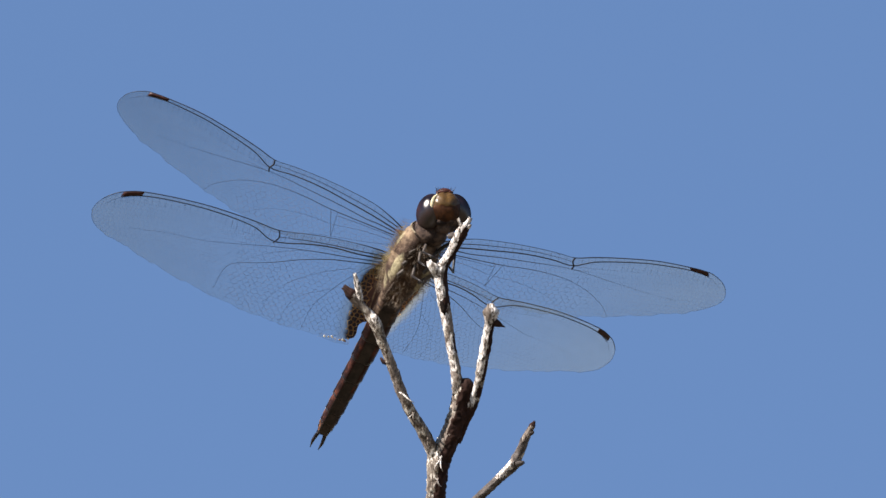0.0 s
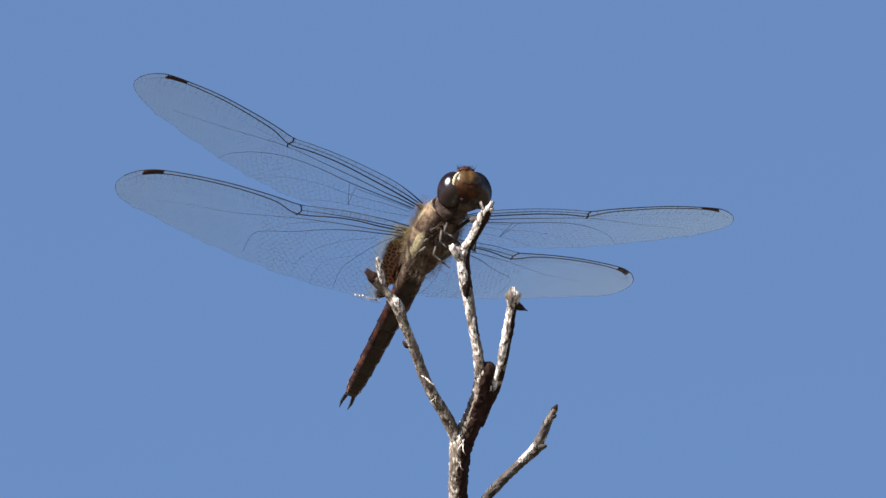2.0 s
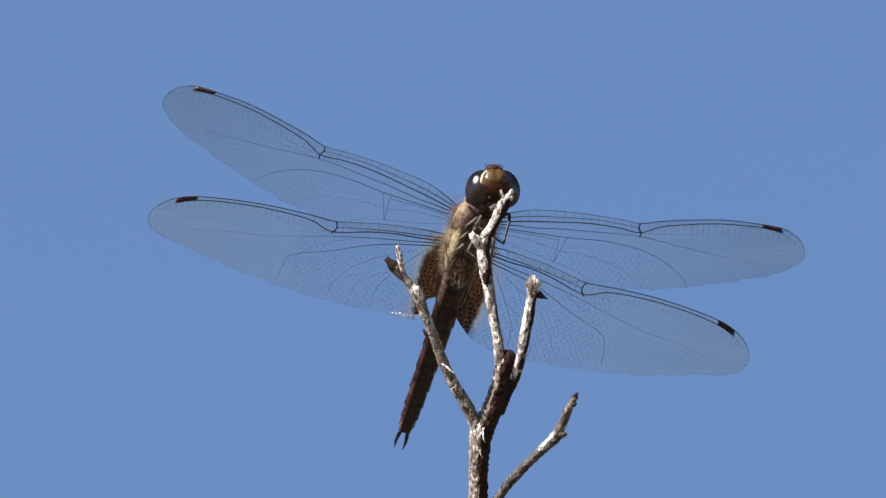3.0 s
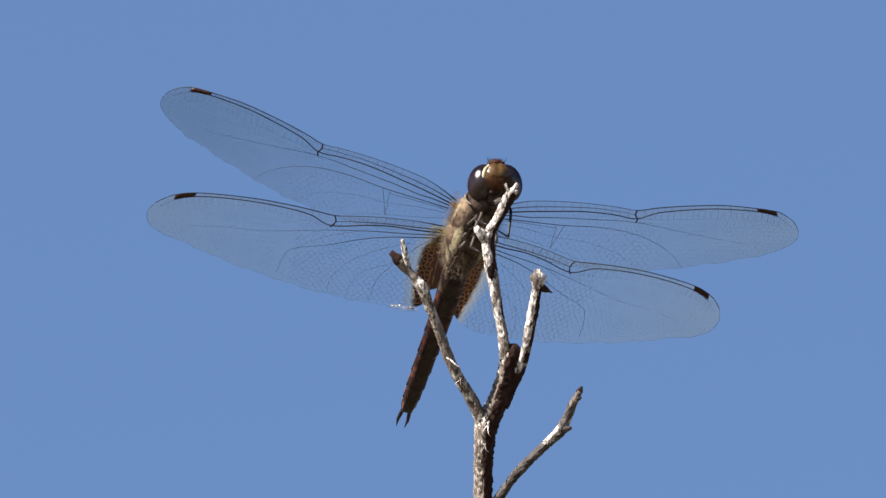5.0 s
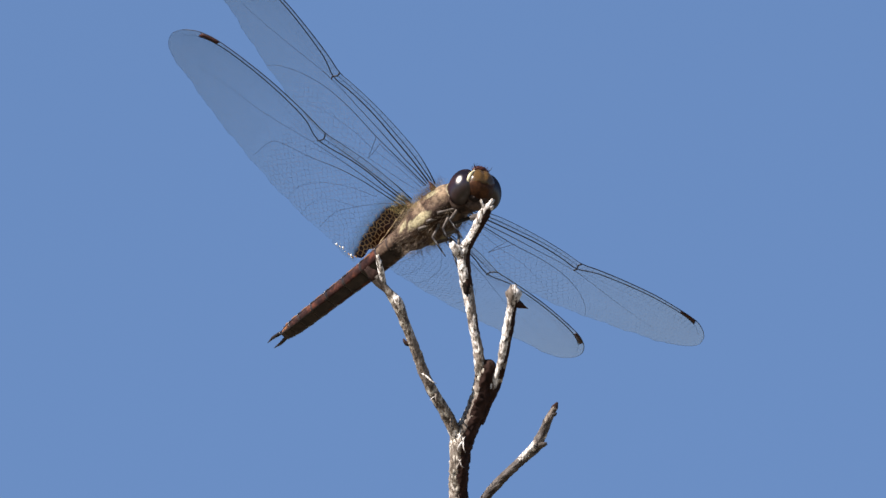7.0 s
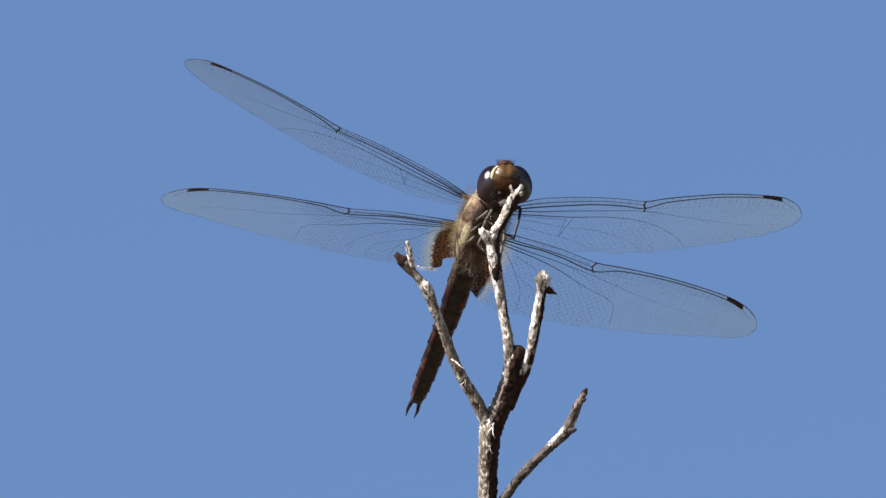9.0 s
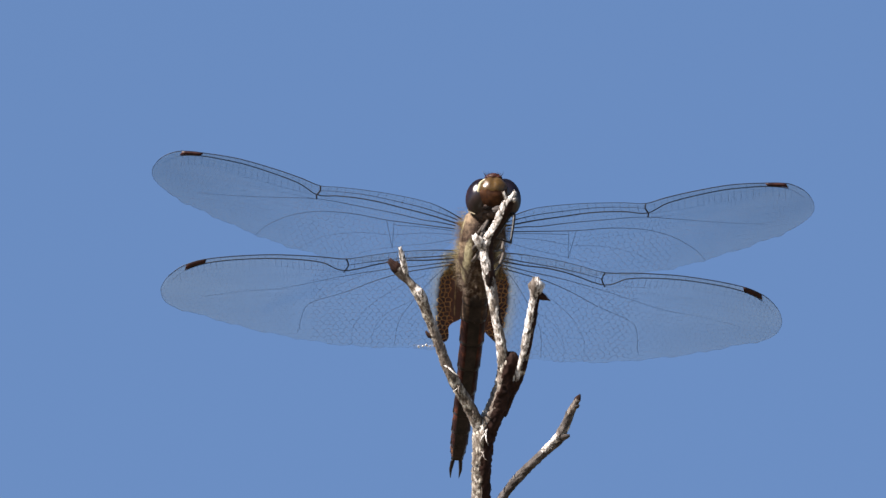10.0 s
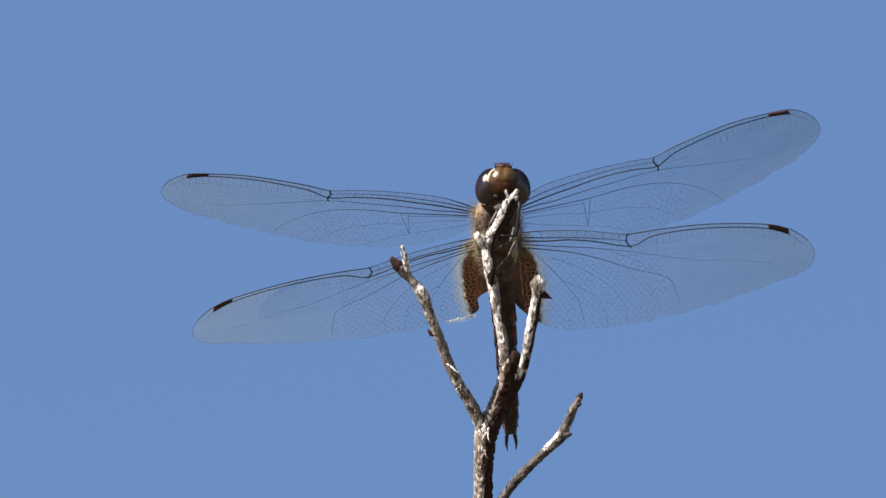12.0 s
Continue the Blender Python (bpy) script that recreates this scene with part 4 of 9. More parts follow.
    if stained:
        inner = [(0.15 + 0.02 * k, 2.0 + 0.6 * k) for k in range(15)]
        bm = bmesh.new()
        tube(bm, [q + Vector((0, 0, -0.1)) * MM for q in lift(inner)], [(0.09 + 0.04 * math.sin(i * 1.7)) * MM for i in range(len(inner))], 6)
        finish("wing_margin", bm, MARGIN, film, "pale tan inner margin of the wing")
        tuft = []
        for _ in range(320):
            x, y = rng.uniform(0.0, 1.7), rng.choice((-0.3, 0.4, 1.1, 1.8, 2.6, 3.3)) + rng.gauss(0, 0.22)
            tuft.append((Vector((side * x, -y, camber(x, y) - 0.08)), Vector((side * rng.uniform(0.7, 1.2), rng.uniform(-0.5, 0.25), rng.uniform(-0.35, 0.1))) * rng.uniform(0.5, 1.2)))
        hairs("root_hair", tuft, YELLOW_HAIR, film, "pale olive-yellow hair on the wing root")
    # stout root where the veins gather
    bm = bmesh.new()
    tube(bm, [Vector((side * x, -y, z)) * MM for x, y, z in ((-0.9, 0.5, -0.4), (-0.3, 0.5, -0.1), (0.3, 0.45, 0.05), (0.9, 0.4, 0.05))], [0.5 * MM, 0.45 * MM, 0.25 * MM, 0.05 * MM], 12)
    finish("wing_root", bm, CHESTNUT, film)
    if torn:
        # curled, shining shreds at the torn corner, coloured pale to stand for glints
        for x, y, long, thin, turn, mat in ((5.6, 15.4, 0.2, 0.16, 0.6, GLINT_SHRED), (5.0, 15.3, 0.16, 0.13, 0.2, GLINT_SHRED), (4.5, 15.15, 0.24, 0.16, 0.7, GLINT_SHRED), (4.0, 15.35, 0.12, 0.1, 0.7, GLINT_SHRED),
                                            (3.3, 15.3, 0.2, 0.14, 0.1, AMBER_GLINT_SHRED), (2.9, 15.2, 0.24, 0.17, 0.9, GLINT_SHRED), (2.6, 15.25, 0.22, 0.16, 0.4, AMBER_GLINT_SHRED), (2.2, 14.8, 0.2, 0.12, 1.2, AMBER_GLINT_SHRED)):
            bm = bmesh.new()
            ball(bm, Vector((side * x, -y, camber(x, y) - 0.1)) * MM, (long * MM, thin * MM, thin * 0.7 * MM), Matrix.Rotation(side * turn, 4, "Z"), 2)
            for v in bm.verts:
                v.co += Vector((rng.uniform(-1, 1), rng.uniform(-1, 1), rng.uniform(-1, 1))) * thin * 0.2 * MM
            finish("membrane_shred", bm, mat, film, "torn curled scrap of shiny membrane, coloured as a glint", False)
        # a pale scrap of film that hangs between them, curling under
        bm = bmesh.new()
        rows = []
        for i in range(13):
            x = 1.9 + 0.38 * i
            rows.append([bm.verts.new(Vector((side * x, -(15.1 + (0.85 - 0.05 * abs(i - 5)) * k / 5), camber(x, 15) - 0.25 * (k / 5) ** 2 - 0.05 * math.sin(i * 1.3))) * MM) for k in range(6)])
        for p, q in zip(rows, rows[1:]):
            for k in range(5):
                bm.faces.new((p[k], p[k + 1], q[k + 1], q[k]))
        finish("membrane_flap", bm, FLAP, film, "pale loose flap of torn membrane")
    return film


def glint_shred_material():
    m, n, l, p = material("white_glint_shred")
    v = coords(n, l)
    g = noise_tex(n, l, v, 1500, 3)
    l.new(ramp(n, l, g, [(0.4, (0.6, 0.52, 0.38)), (0.6, (0.88, 0.86, 0.82))]), p.inputs["Base Color"])
    p.inputs["Roughness"].default_value = 0.2
    bump(n, l, g, p, 1.0, 0.0004)
    return m


GLINT_SHRED = glint_shred_material()
AMBER_GLINT_SHRED = skin("amber_glint_shred", [(0.4, (0.30, 0.14, 0.035)), (0.6, (0.62, 0.40, 0.17))], 1500, 0.2, 0.8, 0.0003, 0.6)


def flap_material():
    """Thin cream-coloured film, mostly clear."""
    m = bpy.data.materials.new("loose_membrane")
    m.use_nodes = True
    n, l = m.node_tree.nodes, m.node_tree.links
    n.clear()
    out, clear, film, both = (n.new("ShaderNode" + k) for k in ("OutputMaterial", "BsdfTransparent", "BsdfTranslucent", "MixShader"))
    l.new(ramp(n, l, noise_tex(n, l, coords(n, l), 900, 3), [(0.3, (0.34, 0.27, 0.15)), (0.7, (0.5, 0.43, 0.3))]), film.inputs["Color"])
    both.inputs[0].default_value = 0.22
    l.new(clear.outputs[0], both.inputs[1]), l.new(film.outputs[0], both.inputs[2])
    l.new(both.outputs[0], out.inputs["Surface"])
    return m


FLAP = flap_material()
MARGIN = skin("tan_margin", [(0.4, (0.09, 0.05, 0.03)), (0.58, (0.36, 0.27, 0.16))], 900, 0.5)


def hairs(name, roots, mat, parent, label):
    """Tapering three-sided hairs, each from a root point along a vector, in millimetres."""
    verts, faces = [], []
    for p, d in roots:
        p, d = p * MM, d * MM
        u = d.orthogonal().normalized() * 0.013 * MM
        w2 = d.cross(u).normalized() * 0.013 * MM
        k = len(verts)
        verts += [p + u, p - u * 0.5 + w2, p - u * 0.5 - w2, p + d]
        faces += [(k, k + 1, k + 3), (k + 1, k + 2, k + 3), (k + 2, k, k + 3)]
    me = bpy.data.meshes.new(name)
    me.from_pydata(verts, [], faces)
    me.materials.append(mat)
    ob = new(name, me)
    ob.parent = parent
    return tagged(ob, label, kind="stuff")


def build_thorax(body):
    bm = bmesh.new()
    loft(bm, [(y * MM, w * MM, h * MM, z * MM) for y, w, h, z in
              ((7.0, 1.2, 1.3, 1.0), (6.2, 2.2, 2.2, 0.7), (5.0, 2.9, 2.9, 0.4), (3.2, 3.2, 3.3, 0.1), (1.0, 3.3, 3.5, 0.0), (-1.2, 3.2, 3.45, 0.0),
               (-3.2, 2.65, 3.0, 0.15), (-4.8, 2.25, 2.5, 0.3), (-6.2, 1.95, 2.1, 0.4), (-7.4, 1.75, 1.85, 0.42))], 40, 2.25)
    bmesh.ops.subdivide_edges(bm, edges=bm.edges, cuts=1, use_grid_fill=True)
    for v in bm.verts:
        v.co += v.co.normalized() * 0.00012 * noise.noise(v.co * 900)
        # seams of the side plates
        k = abs(math.sin((v.co.y * 1000 + 0.55 * v.co.z * 1000) * 0.95))
        if k < 0.3 and abs(v.co.x) > 0.0010:
            v.co.x *= 1 - 0.11 * (1 - k / 0.3)
        # the belly is furrowed along its middle and lumpy
        if v.co.z < -0.0012:
            v.co.z += 0.00055 * math.exp(-(v.co.x / 0.0005) ** 2)
            v.co += v.co.normalized() * 0.00035 * noise.noise(v.co * 420)
    th = finish("thorax", bm, STRIPED, body, "olive-brown hairy thorax with pale yellow side patches")
    rng = random.Random(8)
    # collar behind the head
    bm = bmesh.new()
    ball(bm, Vector((-0.5, 7.0, 0.4)) * MM, (2.5 * MM, 2.0 * MM, 2.5 * MM), None, 3)
    finish("collar", bm, MOUTH, th)
    # a pale rim of the first plate, behind each eye
    for side in (1, -1):
        bm = bmesh.new()
        path = smooth_path([tuple(Vector((side * x, y, z)) * MM) for x, y, z in ((1.7, 6.5, 2.2), (2.35, 6.5, 1.0), (2.35, 6.9, -0.4), (1.7, 7.3, -1.6))], 0.0003)
        n = len(path)
        tube(bm, path, [(0.06 + 0.11 * math.sin(math.pi * k / (n - 1))) * MM for k in range(n)], 8)
        finish("neck_rim", bm, RIM, th, "pale grey-yellow rim behind the eye")
    # hair over the body, and rusty tufts round the wing roots
    coat = []
    for _ in range(4200):
        y, a = rng.uniform(-6.5, 5.8), rng.uniform(0, 2 * math.pi)
        e = max(0.2, 1 - (abs(y + 0.3) / 8.2) ** 2.6)
        w, h = 3.1 * e, 3.5 * e
        if math.sin(a) < -0.3 and rng.random() < 0.6:
            continue
        p = Vector((w * math.cos(a), y, -0.1 + h * math.sin(a)))
        nrm = Vector((math.cos(a) / w, 0.0, math.sin(a) / h)).normalized()
        coat.append((p, (nrm + Vector((rng.uniform(-0.6, 0.6), rng.uniform(-0.7, 0.3), rng.uniform(-0.6, 0.6)))).normalized() * rng.uniform(0.35, 1.25) * (1.0 if math.sin(a) > -0.2 else 1.35)))
    hairs("hair", coat, HAIR, th, "fine pale hair on the thorax")
    for side in (1, -1):
        tuft = []
        for hy in (3.4, 0.4, -2.6):
            for _ in range(420 if hy > 0 else 150):
                p = Vector((side * rng.uniform(2.1, 3.2), hy + rng.gauss(0, 1.25), rng.uniform(-0.9, 3.0)))
                d = Vector((side * rng.uniform(0.3, 1.2), rng.uniform(-0.7, 0.5), rng.uniform(-0.9, 0.7))).normalized()
                tuft.append((p, d * rng.uniform(0.8, 2.1 if hy > 0 else 1.6)))
        hairs("wing_root_hair", tuft, RUSTY_HAIR, th, "olive-yellow and rusty tufts at the wing roots")
    return th


def build_abdomen(body):
    """Ten ringed segments, tapering to two claspers."""
    ends = [-6.8, -8.6, -11.4, -15.4, -19.6, -23.6, -27.2, -30.2, -32.4, -33.8, -34.9]
    wide = [1.78, 1.82, 1.78, 1.66, 1.52, 1.42, 1.34, 1.26, 1.14, 0.97, 0.70]
    high = [1.9, 1.85, 1.7, 1.45, 1.28, 1.22, 1.2, 1.14, 1.02, 0.88, 0.58]
    first = None
    for i in range(10):
        a, b = ends[i], ends[i + 1]
        bm = bmesh.new()
        rings = []
        for k, t in enumerate((0, 0.04, 0.12, 0.5, 0.88, 0.96, 1.0)):
            s = (0.93, 0.97, 1, 1, 1, 1.04, 0.98)[k]
            y = a + (b - a) * t
            w, h = wide[i] + (wide[i + 1] - wide[i]) * t, high[i] + (high[i + 1] - high[i]) * t
            rings.append((y * MM, w * s * MM, h * s * MM, (0.45 - 0.022 * (-6.8 - y) ) * MM))
        loft(bm, rings, 28, 2.3)
        for v in bm.verts:
            # the underside is creased along its middle
            if v.co.z < 0 and abs(v.co.x) < 0.0005:
                v.co.z += 0.00022
        for f in bm.faces:
            c = f.calc_center_median()
            t = (c.y * 1000 - a) / (b - a)
            low = c.z < (0.45 - 0.022 * (-6.8 - c.y * 1000)) * MM - 0.0002
            # dark rings, and an underside strip widened to put its shade into the colour
            f.material_index = 1 if t > 0.9 or (low and abs(c.x) < 0.0008) or (i == 7 and c.z > 0) else 0
        seg = finish("abdomen" if first is None else "segment", bm, [TAIL_TIP if i >= 8 else STRIPED if i < 2 else RED, BLACK], body if first is None else first,
                     "slender red-brown abdomen with dark ringed segments" if first is None else "")
        if first is None:
            first = seg
        # a dark keel along each side, stepping out at the end of each segment, tipped with a painted highlight
        if i >= 1:
            for side in (1, -1):
                mid = [0.45 - 0.022 * (-6.8 - (a + (b - a) * t)) - 0.05 for t in (0.0, 0.3, 0.7, 0.93, 1.02)]
                out = [wide[i] + (wide[i + 1] - wide[i]) * t for t in (0.0, 0.3, 0.7, 0.93, 1.02)]
                bm = bmesh.new()
                tube(bm, [Vector((side * (w - 0.06 + 0.05 * k / 4), a + (b - a) * t, z)) * MM for k, (w, t, z) in enumerate(zip(out, (0.0, 0.3, 0.7, 0.93, 1.02), mid))],
                     [0.05 * MM, 0.11 * MM, 0.14 * MM, 0.2 * MM, 0.06 * MM], 8)
                finish("keel", bm, BLACK, first)
                bm = bmesh.new()
                ball(bm, Vector((side * (out[4] + 0.02), b, mid[4] + 0.05)) * MM, (0.1 * MM, 0.26 * MM, 0.16 * MM), None, 2)
                finish("joint_fleck", bm, JOINT_GLINT, first)
        # pale side flecks on the rear segments
        if 2 <= i <= 8:
            for side in (1, -1):
                bm = bmesh.new()
                ball(bm, Vector((side * (wide[i] - 0.12), a + (b - a) * 0.5, 0.30 - 0.02 * i)) * MM, (0.16 * MM, abs(b - a) * 0.34 * MM, 0.22 * MM), None, 2)
                finish("side_fleck", bm, ORANGE, first)
    for side in (1, -1):
        bm = bmesh.new()
        path = [Vector((side * x, y, z)) * MM for x, y, z in ((0.42, -34.5, 0.0), (0.6, -35.6, 0.05), (0.72, -36.8, 0.0), (0.62, -38.1, -0.1))]
        tube(bm, path, [0.26 * MM, 0.3 * MM, 0.24 * MM, 0.05 * MM], 10)
        finish("clasper", bm, BLACK, first, "black pointed clasper")
    # the whole is drawn out a little and bends to one side
    for q in [first] + list(first.children):
        for v in q.data.vertices:
            v.co.y -= 0.025 * max(0.0, -v.co.y - 0.0068)
            v.co.x -= 0.00032 * min(1.0, max(0.0, (-v.co.y - 0.0068) / 0.009))
    return first


JOINT_GLINT = skin("pale_joint_glint", [(0.3, (0.10, 0.09, 0.085)), (0.7, (0.30, 0.28, 0.27))], 600, 0.3, 0.3, 0.0001, 0.5)
TAIL_TIP = skin("ochre_tail_tip", [(0.44, (0.014, 0.007, 0.005)), (0.56, (0.20, 0.08, 0.032))], 620, 0.4)
ORANGE = skin("orange_fleck", [(0.3, (0.07, 0.03, 0.014)), (0.7, (0.18, 0.09, 0.04))], 600, 0.4)


def build_head(body):
    """Head with its front along +y: capsule, two great eyes, face, lips, crown and feelers."""
    bm = bmesh.new()
    ball(bm, Vector((0, -0.5, -0.1)) * MM, (2.5 * MM, 1.9 * MM, 2.3 * MM), None, 3)
    head = finish("head", bm, MOUTH, body, "dragonfly head with big dark eyes and an ochre face")
    for side in (1, -1):
        bm = bmesh.new()
        ball(bm, Vector((side * 1.9, 0.0, 0.3)) * MM, (2.05 * MM, 2.4 * MM, 2.75 * MM), Matrix.Rotation(radians(side * -13), 4, "Y"), 5)
        finish("eye", bm, EYE_SKIN, head, "glossy blackish compound eye")
    # face: a broad bulging forehead, notched in the middle, over a darker face plate
    bm = bmesh.new()
    ball(bm, Vector((0, 1.7, 0.6)) * MM, (2.2 * MM, 1.6 * MM, 2.35 * MM), None, 5)
    for v in bm.verts:
        x, z = v.co.x * 1000, v.co.z * 1000
        if v.co.y > 0.0012:
            notch = math.exp(-(x / 0.34) ** 2) * min(1, max(0, (z - 0.5) / 1.2))
            v.co.y -= 0.00006 * notch
            v.co.z -= 0.00016 * notch
            v.co.y -= 0.00005 * math.exp(-((z - 0.45 - 0.10 * x * x) / 0.25) ** 2)
        v.co += v.co.normalized() * 0.00008 * noise.noise(v.co * 1300)
    for f in bm.faces:
        c = f.calc_center_median() * 1000
        f.material_index = 1 if c.z < 0.6 + 0.10 * c.x * c.x + 0.3 * noise.noise(c * 1.6) else 0
    finish("forehead", bm, [FACE, FACE_LOW], head, "ochre-brown notched forehead above a dark red-brown face")
    # only the sunward cheek gets its band: the other's shade is built in
    bm = bmesh.new()
    path = smooth_path([(x * MM, y * MM, z * MM) for x, y, z in ((1.2, 2.0, 2.5), (1.7, 2.22, 2.05), (2.02, 2.22, 1.3), (2.13, 2.1, 0.6), (2.05, 1.85, 0.1))], 0.0003)
    n = len(path)
    tube(bm, path, [(0.07 + 0.24 * math.sin(math.pi * (0.1 + 0.85 * i / n))) * MM for i in range(n)], 10)
    for v in bm.verts:
        v.co += v.co.normalized() * 0.0001 * noise.noise(v.co * 1700)
    finish("cheek", bm, CHEEK, head, "pale yellow band beside the eye")
    bm = bmesh.new()
    ball(bm, Vector((0, 1.2, -1.4)) * MM, (1.75 * MM, 1.25 * MM, 0.95 * MM), None, 3)
    for v in bm.verts:
        v.co += v.co.normalized() * 0.00035 * noise.noise(v.co * 800)
    finish("upper_lip", bm, MOUTH, head)
    bm = bmesh.new()
    ball(bm, Vector((0, 0.6, -2.0)) * MM, (1.6 * MM, 1.4 * MM, 1.0 * MM), None, 3)
    for v in bm.verts:
        v.co += v.co.normalized() * 0.00035 * noise.noise(v.co * 800)
    finish("lower_lip", bm, MOUTH, head)
    # crown
    bm = bmesh.new()
    for x, y, z, rad in ((0, 1.0, 2.95, 1.15), (0.6, 1.35, 2.85, 0.7), (-0.6, 1.35, 2.85, 0.7), (0, 1.5, 3.1, 0.55)):
        ball(bm, Vector((x, y, z)) * MM, (rad * MM, rad * 0.9 * MM, rad * 0.6 * MM), None, 3)
    crown = finish("crown", bm, CHESTNUT, head, "dark red crown between the eyes")
    rng = random.Random(3)
    hairs("bristles", [(Vector((rng.uniform(-1.2, 1.2), rng.uniform(0.4, 1.9), rng.uniform(2.9, 3.4))), Vector((rng.uniform(-0.5, 0.5), rng.uniform(-0.3, 0.4), 1)) * rng.uniform(0.2, 0.6)) for _ in range(260)], DARK_HAIR, crown, "short dark bristles")
    for side in (1, -1):
        bm = bmesh.new()
        tube(bm, [Vector((side * x, y, z)) * MM for x, y, z in ((0.9, 1.7, 2.65), (1.15, 1.9, 3.05), (1.35, 2.0, 3.35), (1.5, 2.05, 3.65))], [0.09 * MM, 0.05 * MM, 0.03 * MM, 0.015 * MM], 6)
        finish("antenna", bm, BLACK, head)
    return head


def build_leg(body, hip, bend, knee, foot, thigh_skin):
    """A leg from its hip to the twig: thigh, shin and clawed foot, with a row of spines."""
    hip = Vector(hip)
    bend, knee, foot = Vector(bend) - hip, Vector(knee) - hip, Vector(foot) - hip
    ankle = knee.lerp(foot, 0.78)
    thigh = smooth_path([(0, 0, 0), tuple(bend), tuple(knee)], 0.0006)
    bm = bmesh.new()
    n = len(thigh)
    tube(bm, thigh, [(0.3 - 0.13 * k / n) * MM for k in range(n)], 10)
    leg = finish("leg", bm, thigh_skin, body, "dark spiny leg gripping the twig")
    leg.location = hip
    bm = bmesh.new()
    tube(bm, [knee, knee.lerp(ankle, 0.5), ankle], [0.17 * MM, 0.15 * MM, 0.11 * MM], 8)
    out = (knee - foot * 0.5).normalized()
    for k in range(5):
        p = knee.lerp(ankle, 0.12 + 0.18 * k)
        tube(bm, [p, p + out * 0.5 * MM + (foot - knee).normalized() * 0.4 * MM], [0.04 * MM, 0.01 * MM], 4)
    finish("shin", bm, LEG_SKIN, leg)
    bm = bmesh.new()
    tip = foot + (foot - ankle).normalized() * 0.4 * MM
    tube(bm, [ankle, ankle.lerp(foot, 0.6), foot, tip], [0.1 * MM, 0.09 * MM, 0.08 * MM, 0.03 * MM], 6)
    finish("foot", bm, LEG_SKIN, leg)
    return leg


HIPS = [(0.0013, 0.0042, -0.0026), (-0.0013, 0.0042, -0.0026), (0.0016, 0.0024, -0.0035), (-0.0016, 0.0024, -0.0035), (0.0016, 0.0006, -0.0039), (-0.0016, 0.0006, -0.0039)]
BENDS = [(-0.0002, 0.00649, -0.00185), (-0.00392, 0.0078, -0.0015), (0.00013, 0.00495, -0.00219), (-0.0027, 0.00419, -0.00311), (-6e-05, 0.00297, -0.00289), (-0.00287, 0.00263, -0.00414)]
KNEES = [(0.00045, 0.00629, -0.00428), (-0.00392, 0.00602, -0.00631), (0.00068, 0.00506, -0.00504), (-0.00284, 0.00417, -0.00554), (0.00044, 0.00246, -0.00554), (-0.00287, 0.00251, -0.00661)]
FEET = [(-0.00102, 0.00782, -0.00711), (-0.00156, 0.0076, -0.00734), (-0.00022, 0.00617, -0.00757), (-0.002, 0.00562, -0.00795), (-0.00079, 0.00391, -0.00875), (-0.00248, 0.00303, -0.00957)]


def build_dragonfly():
    root = tagged(new("dragonfly"), "brown dragonfly with clear netted wings perched on a dead twig", "dragonfly")
    build_thorax(root)
    build_abdomen(root)
    head = build_head(root)
    wings = {
        "LF": wing("forewing", FORE, FORE_VEINS, 1, root, (0.0029, 0.0031, 0.003), False, (38.6, 41.6), 21.1),
        "LH": wing("hindwing", HIND, HIND_VEINS, 1, root, (0.0029, -0.0026, 0.0032), True, (36.2, 39.1), 15.7, True),
        "RF": wing("forewing", FORE, FORE_VEINS, -1, root, (-0.0029, 0.0031, 0.003), False, (38.6, 41.6), 21.1),
        "RH": wing("hindwing", HIND, HIND_VEINS, -1, root, (-0.0029, -0.0026, 0.0032), True, (36.2, 39.1), 15.7),
    }
    legs = []
    for h, b, k, f in zip(HIPS, BENDS, KNEES, FEET):
        legs.append(build_leg(root, h, b, k, f, LEG_SKIN if len(legs) == 1 else THIGH))
    return root, head, wings, legs


build_ground()
build_twig()
dragonfly, head, wings, legs = build_dragonfly()


